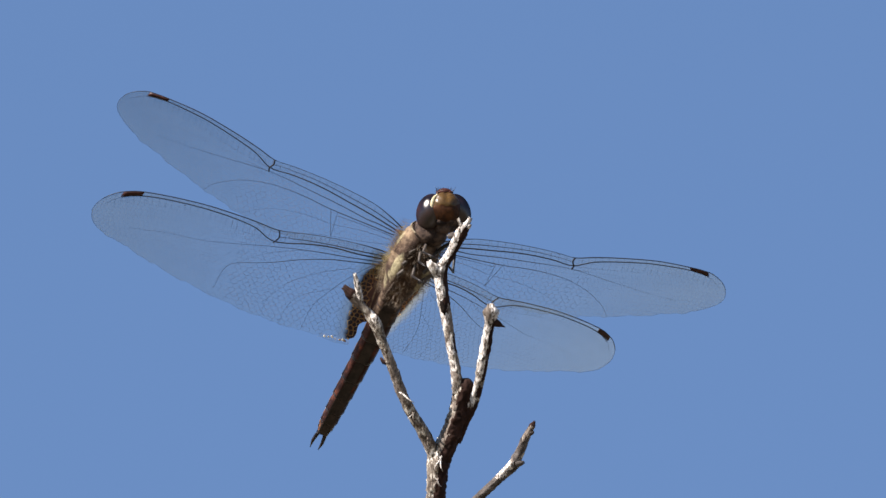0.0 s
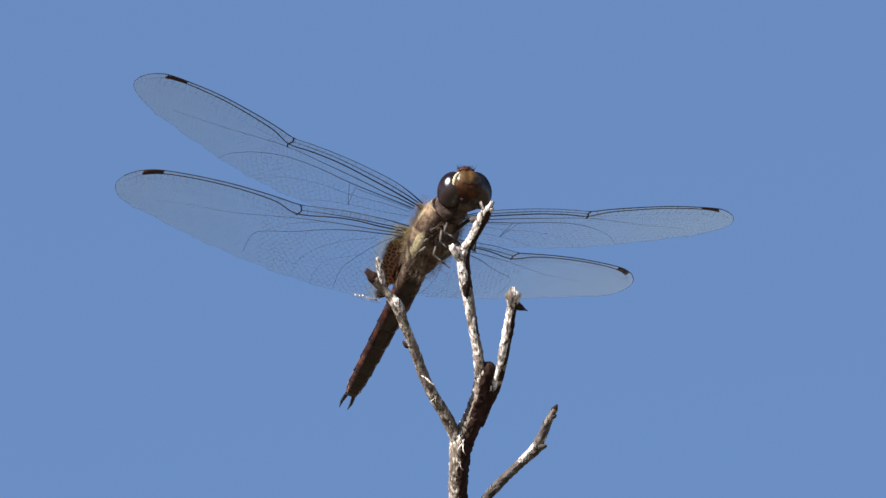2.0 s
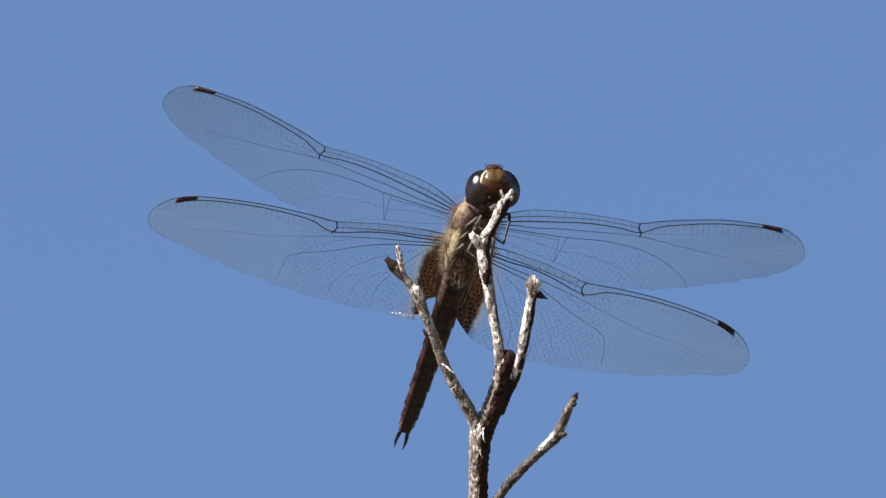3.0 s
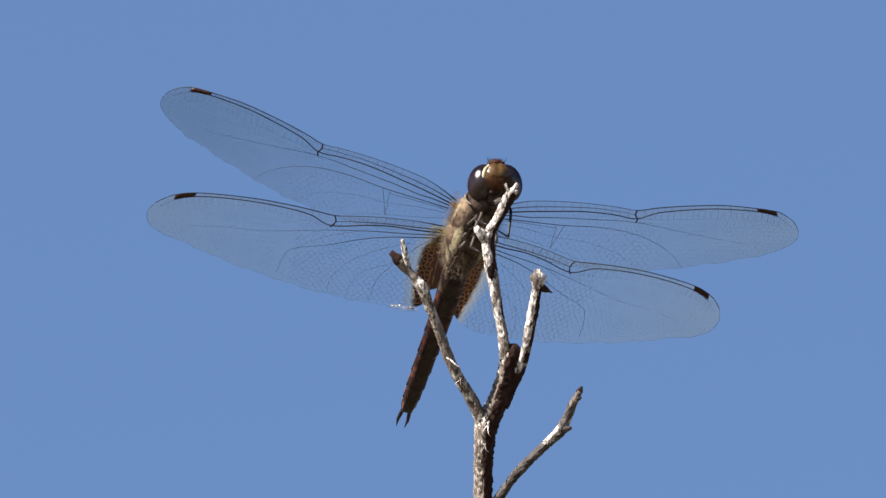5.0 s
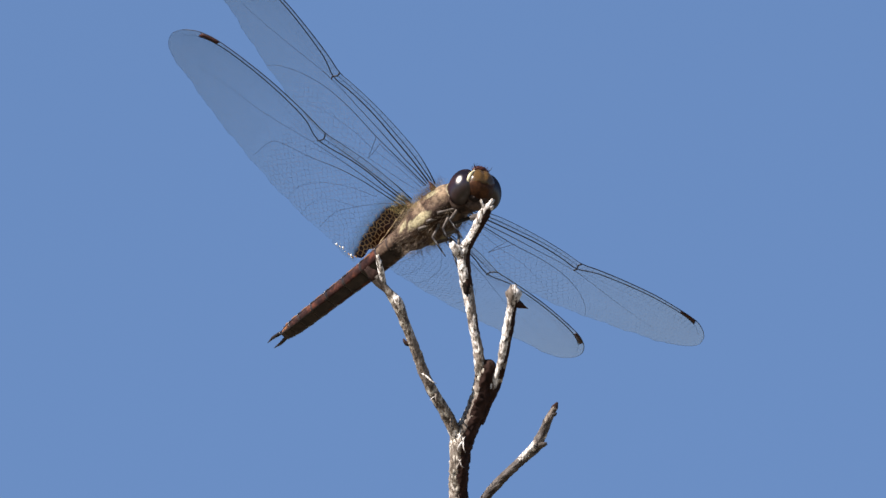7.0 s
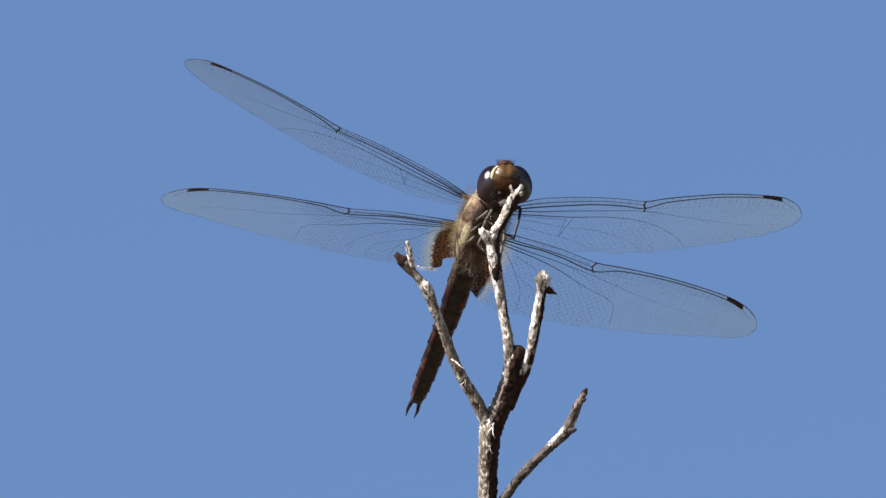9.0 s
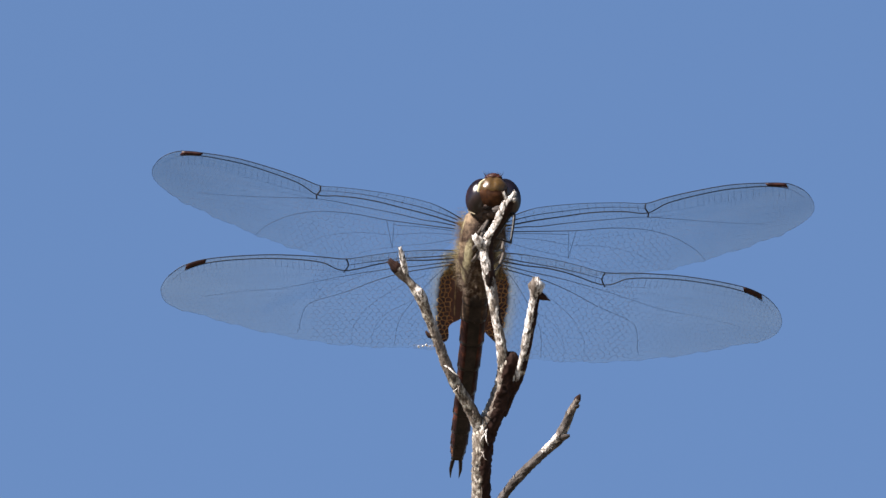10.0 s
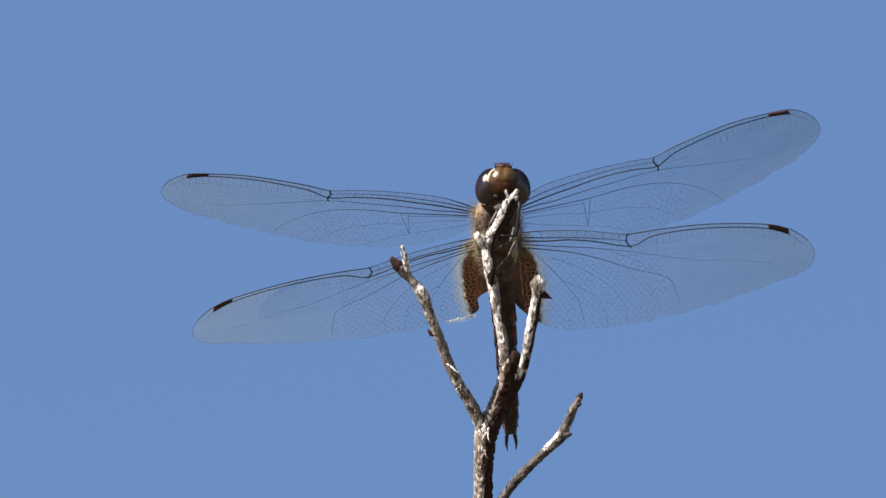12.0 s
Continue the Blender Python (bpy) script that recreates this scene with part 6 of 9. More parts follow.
        (9.3, pose(0.0029, 0.0031, 0.003, 15.43, -2.73, 5.75)),
        (9.4, pose(0.0029, 0.0031, 0.003, 13.86, -6.72, 3.65)),
        (9.5, pose(0.0029, 0.0031, 0.003, -7.46, -7.72, 6.95)),
        (9.6, pose(0.0029, 0.0031, 0.003, 12.64, -6.96, 6.72)),
        (9.7, pose(0.0029, 0.0031, 0.003, 8.84, -5.65, 6.34)),
        (9.8, pose(0.0029, 0.0031, 0.003, 14.97, -11.91, 3.5)),
        (9.9, pose(0.0029, 0.0031, 0.003, 21.67, -12.24, 3.05)),
        (10, pose(0.0029, 0.0031, 0.003, 17.43, -14.43, 4.5)),
        (10.1, pose(0.0029, 0.0031, 0.003, 22.63, -8.74, 6.98)),
        (10.2, pose(0.0029, 0.0031, 0.003, 23.69, -12.82, 6.08)),
        (10.3, pose(0.0029, 0.0031, 0.003, 20.98, -10.15, 7.2)),
        (10.4, pose(0.0029, 0.0031, 0.003, 18.04, -8.24, 7.01)),
        (10.5, pose(0.0029, 0.0031, 0.003, 20.63, -9.99, 7.5)),
        (10.6, pose(0.0029, 0.0031, 0.003, 20.52, -4.37, 9.6)),
        (10.7, pose(0.0029, 0.0031, 0.003, 19.98, -7.18, 9.41)),
        (10.8, pose(0.0029, 0.0031, 0.003, 24.94, -6.75, 7.67)),
        (10.9, pose(0.0029, 0.0031, 0.003, 27.2, -7.87, 6.6)),
        (11, pose(0.0029, 0.0031, 0.003, 23.55, -3.54, 10.79)),
        (11.1, pose(0.0029, 0.0031, 0.003, 16.34, -3.71, 11.73)),
        (11.2, pose(0.0029, 0.0031, 0.003, -0.26, 1.38, 13.55)),
        (11.3, pose(0.0029, 0.0031, 0.003, 5.65, 0.29, 16.55)),
        (11.4, pose(0.0029, 0.0031, 0.003, -14.37, -7.79, 6.25)),
        (11.5, pose(0.0029, 0.0031, 0.003, -19.54, -5.7, 6.93)),
        (11.6, pose(0.0029, 0.0031, 0.003, -26.5, -15.93, 5.92)),
        (11.7, pose(0.0029, 0.0031, 0.003, -24.13, -25.33, -0.69)),
        (11.8, pose(0.0029, 0.0031, 0.003, -28.4, -32.11, -9.6)),
        (11.9, pose(0.0029, 0.0031, 0.003, -29, -30.9, -6.1)),
        (12, pose(0.0029, 0.0031, 0.003, -5.88, -8.99, 8.9)),
    ])
    walk(wings["LH"], [
        (0, pose(0.0029, -0.0026, 0.0032, 8.72, 0.25, -8.73)),
        (0.1, pose(0.0029, -0.0026, 0.0032, 6.33, 0.68, -8.61)),
        (0.2, pose(0.0029, -0.0026, 0.0032, 9.18, -1.24, -7.67)),
        (0.3, pose(0.0029, -0.0026, 0.0032, 11.03, -6.48, -9)),
        (0.4, pose(0.0029, -0.0026, 0.0032, 10.79, -11.22, -11.38)),
        (0.5, pose(0.0029, -0.0026, 0.0032, 3.89, -4.17, -9.73)),
        (0.6, pose(0.0029, -0.0026, 0.0032, 10.69, -0.5, -6.88)),
        (0.7, pose(0.0029, -0.0026, 0.0032, 4.93, -0.27, -6.02)),
        (0.8, pose(0.0029, -0.0026, 0.0032, -2.5, -2.12, -9.38)),
        (0.9, pose(0.0029, -0.0026, 0.0032, 4.62, -1.62, -6.48)),
        (1, pose(0.0029, -0.0026, 0.0032, 0.15, -1.09, -7.01)),
        (1.1, pose(0.0029, -0.0026, 0.0032, 6.1, 3.55, -3.41)),
        (1.2, pose(0.0029, -0.0026, 0.0032, 0.42, -3.19, -6.55)),
        (1.3, pose(0.0029, -0.0026, 0.0032, -1.98, 1.35, -6.87)),
        (1.4, pose(0.0029, -0.0026, 0.0032, -1, 0.36, -10.89)),
        (1.5, pose(0.0029, -0.0026, 0.0032, 3.22, -2.53, -5.78)),
        (1.6, pose(0.0029, -0.0026, 0.0032, -2.09, -6.44, -5.14)),
        (1.7, pose(0.0029, -0.0026, 0.0032, 4.43, -7.15, -9)),
        (1.8, pose(0.0029, -0.0026, 0.0032, -0.89, -2.5, -7.62)),
        (1.9, pose(0.0029, -0.0026, 0.0032, 2, -9.49, -13.18)),
        (2, pose(0.0029, -0.0026, 0.0032, -0.52, -4.25, -11.86)),
        (2.1, pose(0.0029, -0.0026, 0.0032, 2.64, -12.92, -9.29)),
        (2.2, pose(0.0029, -0.0026, 0.0032, -1.96, -13.6, -10.59)),
        (2.3, pose(0.0029, -0.0026, 0.0032, -3.05, -14.46, -12.34)),
        (2.4, pose(0.0029, -0.0026, 0.0032, -2.39, -10.03, -9)),
        (2.5, pose(0.0029, -0.0026, 0.0032, -2.44, -7.25, -11.66)),
        (2.6, pose(0.0029, -0.0026, 0.0032, 0.18, -16.03, -17.16)),
        (2.7, pose(0.0029, -0.0026, 0.0032, 5.27, -20.55, -17.35)),
        (2.8, pose(0.0029, -0.0026, 0.0032, -1.42, -7.38, -7.61)),
        (2.9, pose(0.0029, -0.0026, 0.0032, -5.02, -5.67, -10.4)),
        (3, pose(0.0029, -0.0026, 0.0032, -5.28, 1.63, -7.2)),
        (3.1, pose(0.0029, -0.0026, 0.0032, -5.41, 0.65, -7.01)),
        (3.2, pose(0.0029, -0.0026, 0.0032, 1.39, -9.39, -12.41)),
        (4.8, pose(0.0029, -0.0026, 0.0032, -7.09, -2.61, -12.31)),
        (4.9, pose(0.0029, -0.0026, 0.0032, -1.47, -6.99, -16.01)),
        (5, pose(0.0029, -0.0026, 0.0032, 0.4, -3.1, -7.63)),
        (5.1, pose(0.0029, -0.0026, 0.0032, -4.18, 0.27, -6.91)),
        (5.2, pose(0.0029, -0.0026, 0.0032, -1.23, -1.4, -6.45)),
        (5.3, pose(0.0029, -0.0026, 0.0032, 0.11, -0.61, -4.93)),
        (5.4, pose(0.0029, -0.0026, 0.0032, 0.59, -5.95, -8.28)),
        (5.5, pose(0.0029, -0.0026, 0.0032, 4.38, -2.41, -9.12)),
        (5.6, pose(0.0029, -0.0026, 0.0032, -1.09, 6.43, -0.57)),
        (5.7, pose(0.0029, -0.0026, 0.0032, -4.07, 2.97, -6.91)),
        (5.8, pose(0.0029, -0.0026, 0.0032, -3.85, -0.15, -0.52)),
        (5.9, pose(0.0029, -0.0026, 0.0032, -7.95, 1.34, -3.88)),
        (6, pose(0.0029, -0.0026, 0.0032, 0.96, -11.63, -7.44)),
        (6.1, pose(0.0029, -0.0026, 0.0032, -3.34, 4.31, -2.93)),
        (6.2, pose(0.0029, -0.0026, 0.0032, -5.07, -12.23, -3.98)),
        (6.3, pose(0.0029, -0.0026, 0.0032, 11.34, -5.6, -6.92)),
        (6.4, pose(0.0029, -0.0026, 0.0032, -4.55, -12.49, -9.33)),
        (6.5, pose(0.0029, -0.0026, 0.0032, 1.07, -10.42, -11.99)),
        (6.6, pose(0.0029, -0.0026, 0.0032, -2.8, -4.53, -11.62)),
        (6.7, pose(0.0029, -0.0026, 0.0032, -4.3, -16.33, -10.6)),
        (6.8, pose(0.0029, -0.0026, 0.0032, -2.31, -12.71, -10.1)),
        (6.9, pose(0.0029, -0.0026, 0.0032, 4.07, -24.34, -13.36)),
        (7, pose(0.0029, -0.0026, 0.0032, 0.47, -18.22, -15.12)),
        (7.1, pose(0.0029, -0.0026, 0.0032, 1.74, -20.59, -14.69)),
        (7.2, pose(0.0029, -0.0026, 0.0032, -1.83, -14.44, -15.48)),
        (8.8, pose(0.0029, -0.0026, 0.0032, -11.27, 5.63, -4.53)),
        (8.9, pose(0.0029, -0.0026, 0.0032, -11.77, 1.5, -7.1)),
        (9, pose(0.0029, -0.0026, 0.0032, -23.07, 2.02, -9.32)),
        (9.1, pose(0.0029, -0.0026, 0.0032, -21.4, 2.25, -6.51)),
        (9.2, pose(0.0029, -0.0026, 0.0032, -9.65, 1.28, -10.56)),
        (9.3, pose(0.0029, -0.0026, 0.0032, 13.36, -0.54, -13.75)),
        (9.4, pose(0.0029, -0.0026, 0.0032, 3.72, 6.06, -6.3)),
        (9.5, pose(0.0029, -0.0026, 0.0032, -14.31, -3.59, -7.89)),
        (9.6, pose(0.0029, -0.0026, 0.0032, -6.13, 1.83, -6.85)),
        (9.7, pose(0.0029, -0.0026, 0.0032, 1.11, -2.11, -8.02)),
        (9.8, pose(0.0029, -0.0026, 0.0032, 12.25, 0.81, -4.84)),
        (9.9, pose(0.0029, -0.0026, 0.0032, 10.84, 1.68, -4.95)),
        (10, pose(0.0029, -0.0026, 0.0032, -1.06, -1.22, -6)),
        (10.1, pose(0.0029, -0.0026, 0.0032, 6.95, 0.95, -4.5)),
        (10.2, pose(0.0029, -0.0026, 0.0032, 7.56, -2.02, -5.88)),
        (10.3, pose(0.0029, -0.0026, 0.0032, 10.66, 0.06, -5.18)),
        (10.4, pose(0.0029, -0.0026, 0.0032, 1.1, 0.34, -5.39)),
        (10.5, pose(0.0029, -0.0026, 0.0032, -2.71, -1.81, -5.93)),
        (10.6, pose(0.0029, -0.0026, 0.0032, 4.55, 0.14, -6.04)),
        (10.7, pose(0.0029, -0.0026, 0.0032, 12.2, -1.91, -6.63)),
        (10.8, pose(0.0029, -0.0026, 0.0032, 9.16, -1.5, -6.71)),
        (10.9, pose(0.0029, -0.0026, 0.0032, 12.14, 0.07, -5.44)),
        (11, pose(0.0029, -0.0026, 0.0032, 3.27, -1.74, -6.79)),
        (11.1, pose(0.0029, -0.0026, 0.0032, 6.73, -4.05, -5.85)),
        (11.2, pose(0.0029, -0.0026, 0.0032, 12.29, -1.1, -4.39)),
        (11.3, pose(0.0029, -0.0026, 0.0032, 8.58, -6.08, -4.09)),
        (11.4, pose(0.0029, -0.0026, 0.0032, -7.43, -2.83, -11.35)),
        (11.5, pose(0.0029, -0.0026, 0.0032, -17.73, 0.54, -9.01)),
        (11.6, pose(0.0029, -0.0026, 0.0032, -25.48, -0.92, -10.01)),
        (11.7, pose(0.0029, -0.0026, 0.0032, -21.96, -3.05, -10.39)),
        (11.8, pose(0.0029, -0.0026, 0.0032, -52.81, 10.34, -20.24)),
        (11.9, pose(0.0029, -0.0026, 0.0032, -20.47, 5.07, -7.21)),
        (12, pose(0.0029, -0.0026, 0.0032, -12.45, 5.77, -6.15)),
    ])
    walk(wings["RF"], [
        (0, pose(-0.0029, 0.0031, 0.003, 10.09, 17.83, -4.25)),
        (0.1, pose(-0.0029, 0.0031, 0.003, 5.12, 18.5, -3.52)),
        (0.2, pose(-0.0029, 0.0031, 0.003, 14.98, 20.57, -2.37)),
        (0.3, pose(-0.0029, 0.0031, 0.003, 6.88, 17.52, -2.3)),
        (0.4, pose(-0.0029, 0.0031, 0.003, 11.7, 16.14, -2.16)),
        (0.5, pose(-0.0029, 0.0031, 0.003, 14.68, 20.76, -3.69)),
        (0.6, pose(-0.0029, 0.0031, 0.003, 19.17, 10.86, -7.88)),
        (0.7, pose(-0.0029, 0.0031, 0.003, 18.14, 8.97, -9.34)),
        (0.8, pose(-0.0029, 0.0031, 0.003, 13.67, 16.53, -6.55)),
        (0.9, pose(-0.0029, 0.0031, 0.003, 21.12, 10.06, -6.29)),
        (1, pose(-0.0029, 0.0031, 0.003, 18.15, 12.19, -6.3)),
        (1.1, pose(-0.0029, 0.0031, 0.003, 19.77, 14.22, -4.06)),
        (1.2, pose(-0.0029, 0.0031, 0.003, 12.17, 14.01, -5.22)),
        (1.3, pose(-0.0029, 0.0031, 0.003, 17.11, 4.29, -12.88)),
        (1.4, pose(-0.0029, 0.0031, 0.003, 21.25, 15.28, -9.29)),
        (1.5, pose(-0.0029, 0.0031, 0.003, 18.13, 11.16, -6.71)),
        (1.6, pose(-0.0029, 0.0031, 0.003, 12.13, 8.96, -4.43)),
        (1.7, pose(-0.0029, 0.0031, 0.003, 4.34, 14.12, -2.86)),
        (1.8, pose(-0.0029, 0.0031, 0.003, 2.19, 13.05, -5.59)),
        (1.9, pose(-0.0029, 0.0031, 0.003, -0.85, 14.71, -4.37)),
        (2, pose(-0.0029, 0.0031, 0.003, -9.37, 24.06, -1.68)),
        (2.1, pose(-0.0029, 0.0031, 0.003, -18.57, 11.15, -2.01)),
        (2.2, pose(-0.0029, 0.0031, 0.003, -8.37, 15.57, -1.94)),
        (2.3, pose(-0.0029, 0.0031, 0.003, -15.96, 14.02, -1.9)),
        (2.4, pose(-0.0029, 0.0031, 0.003, 0.29, 10.94, -6.28)),
        (2.5, pose(-0.0029, 0.0031, 0.003, -11.69, 24.05, -1.33)),
        (2.6, pose(-0.0029, 0.0031, 0.003, -12.93, 20.04, -4.34)),
        (2.7, pose(-0.0029, 0.0031, 0.003, -2.03, 14.31, -3.45)),
        (2.8, pose(-0.0029, 0.0031, 0.003, 8.89, 16.51, -2.45)),
        (2.9, pose(-0.0029, 0.0031, 0.003, 12.6, 15.08, -7.16)),
        (3, pose(-0.0029, 0.0031, 0.003, 17.31, 8.79, -10.8)),
        (3.1, pose(-0.0029, 0.0031, 0.003, 7.05, 9.26, -9.94)),
        (3.2, pose(-0.0029, 0.0031, 0.003, 0.36, 16.76, -3.82)),
        (4.8, pose(-0.0029, 0.0031, 0.003, 3.82, 26.85, -2.4)),
        (4.9, pose(-0.0029, 0.0031, 0.003, 3.13, 22.12, -3.32)),
        (5, pose(-0.0029, 0.0031, 0.003, 13.09, 8.29, -7.61)),
        (5.1, pose(-0.0029, 0.0031, 0.003, 13.11, 7.92, -13.44)),
        (5.2, pose(-0.0029, 0.0031, 0.003, 14.66, 7.64, -9.3)),
        (5.3, pose(-0.0029, 0.0031, 0.003, -0.78, 12.12, -4.62)),
        (5.4, pose(-0.0029, 0.0031, 0.003, 10.48, 11.48, -6.39)),
        (5.5, pose(-0.0029, 0.0031, 0.003, 16.47, 11.49, -7.8)),
        (5.6, pose(-0.0029, 0.0031, 0.003, 4.67, 16.88, -2.88)),
        (5.7, pose(-0.0029, 0.0031, 0.003, -32.73, 27.83, 5.34)),
        (5.8, pose(-0.0029, 0.0031, 0.003, -15.11, 14.41, -4.22)),
        (5.9, pose(-0.0029, 0.0031, 0.003, 4.52, 6.01, -7.06)),
        (6, pose(-0.0029, 0.0031, 0.003, -8.38, 10.75, 0.15)),
        (6.1, pose(-0.0029, 0.0031, 0.003, 9.95, 13.83, -4.79)),
        (6.2, pose(-0.0029, 0.0031, 0.003, 3.97, 2.12, -3.11)),
        (6.3, pose(-0.0029, 0.0031, 0.003, 3.68, 13.68, -0.84)),
        (6.4, pose(-0.0029, 0.0031, 0.003, 1.41, 9.11, -2.56)),
        (6.5, pose(-0.0029, 0.0031, 0.003, -6.8, 17.57, 0.74)),
        (6.6, pose(-0.0029, 0.0031, 0.003, 1.32, 11.07, -7.48)),
        (6.7, pose(-0.0029, 0.0031, 0.003, -9.16, 7.74, -2.44)),
        (6.8, pose(-0.0029, 0.0031, 0.003, -7.87, 9.58, -3.91)),
        (6.9, pose(-0.0029, 0.0031, 0.003, -11.39, 6.34, -1.24)),
        (7, pose(-0.0029, 0.0031, 0.003, -0.34, 14.46, -1.28)),
        (7.1, pose(-0.0029, 0.0031, 0.003, -5.59, 10, -3.26)),
        (7.2, pose(-0.0029, 0.0031, 0.003, -0.1, 22.48, -0.44)),
        (8.8, pose(-0.0029, 0.0031, 0.003, 17.46, 17.04, -6.12)),
        (8.9, pose(-0.0029, 0.0031, 0.003, 8.32, 14.16, -7.82)),
        (9, pose(-0.0029, 0.0031, 0.003, 0.93, 19.63, -5.5)),
        (9.1, pose(-0.0029, 0.0031, 0.003, 2.44, 10.64, -9.55)),
        (9.2, pose(-0.0029, 0.0031, 0.003, 10.94, 18.15, -6.13)),
        (9.3, pose(-0.0029, 0.0031, 0.003, 5.94, 19.8, -7.44)),
        (9.4, pose(-0.0029, 0.0031, 0.003, 5.13, 17.14, -7.85)),
        (9.5, pose(-0.0029, 0.0031, 0.003, 15.36, 12.46, -7.24)),
        (9.6, pose(-0.0029, 0.0031, 0.003, 8.55, 9, -10.46)),
        (9.7, pose(-0.0029, 0.0031, 0.003, -0.89, 8.4, -12.1)),
        (9.8, pose(-0.0029, 0.0031, 0.003, 20, 8.1, -9.77)),
        (9.9, pose(-0.0029, 0.0031, 0.003, 15.37, 3.63, -12.4)),
        (10, pose(-0.0029, 0.0031, 0.003, 27.13, 4.09, -10.45)),
        (10.1, pose(-0.0029, 0.0031, 0.003, 7.86, 5.22, -10.56)),
        (10.2, pose(-0.0029, 0.0031, 0.003, 7.59, 3.74, -11.23)),
        (10.3, pose(-0.0029, 0.0031, 0.003, 13.97, 12.19, -5.94)),
        (10.4, pose(-0.0029, 0.0031, 0.003, 5.04, 11.92, -6.65)),
        (10.5, pose(-0.0029, 0.0031, 0.003, 8.07, 10.01, -7.28)),
        (10.6, pose(-0.0029, 0.0031, 0.003, 9.37, 3.68, -10.45)),
        (10.7, pose(-0.0029, 0.0031, 0.003, 5.17, 5.5, -9.54)),
        (10.8, pose(-0.0029, 0.0031, 0.003, 15.95, 3.41, -11.89)),
        (10.9, pose(-0.0029, 0.0031, 0.003, 19.64, 1.49, -13.44)),
        (11, pose(-0.0029, 0.0031, 0.003, 29.19, -1.81, -13.87)),
        (11.1, pose(-0.0029, 0.0031, 0.003, 22.15, 2.09, -9.77)),
        (11.2, pose(-0.0029, 0.0031, 0.003, 12.02, 0.87, -12.51)),
        (11.3, pose(-0.0029, 0.0031, 0.003, 11.16, 5.65, -6.7)),
        (11.4, pose(-0.0029, 0.0031, 0.003, 4.68, 20.27, -6.36)),
        (11.5, pose(-0.0029, 0.0031, 0.003, 13.51, 20.48, -7.97)),
        (11.6, pose(-0.0029, 0.0031, 0.003, 4.44, 26.44, -0.15)),
        (11.7, pose(-0.0029, 0.0031, 0.003, 0.05, 27.1, -0.53)),
        (11.8, pose(-0.0029, 0.0031, 0.003, 4.51, 33.03, -12.94)),
        (11.9, pose(-0.0029, 0.0031, 0.003, 32.33, 20.07, -6.84)),
        (12, pose(-0.0029, 0.0031, 0.003, 27.72, 5.11, -13.95)),
    ])
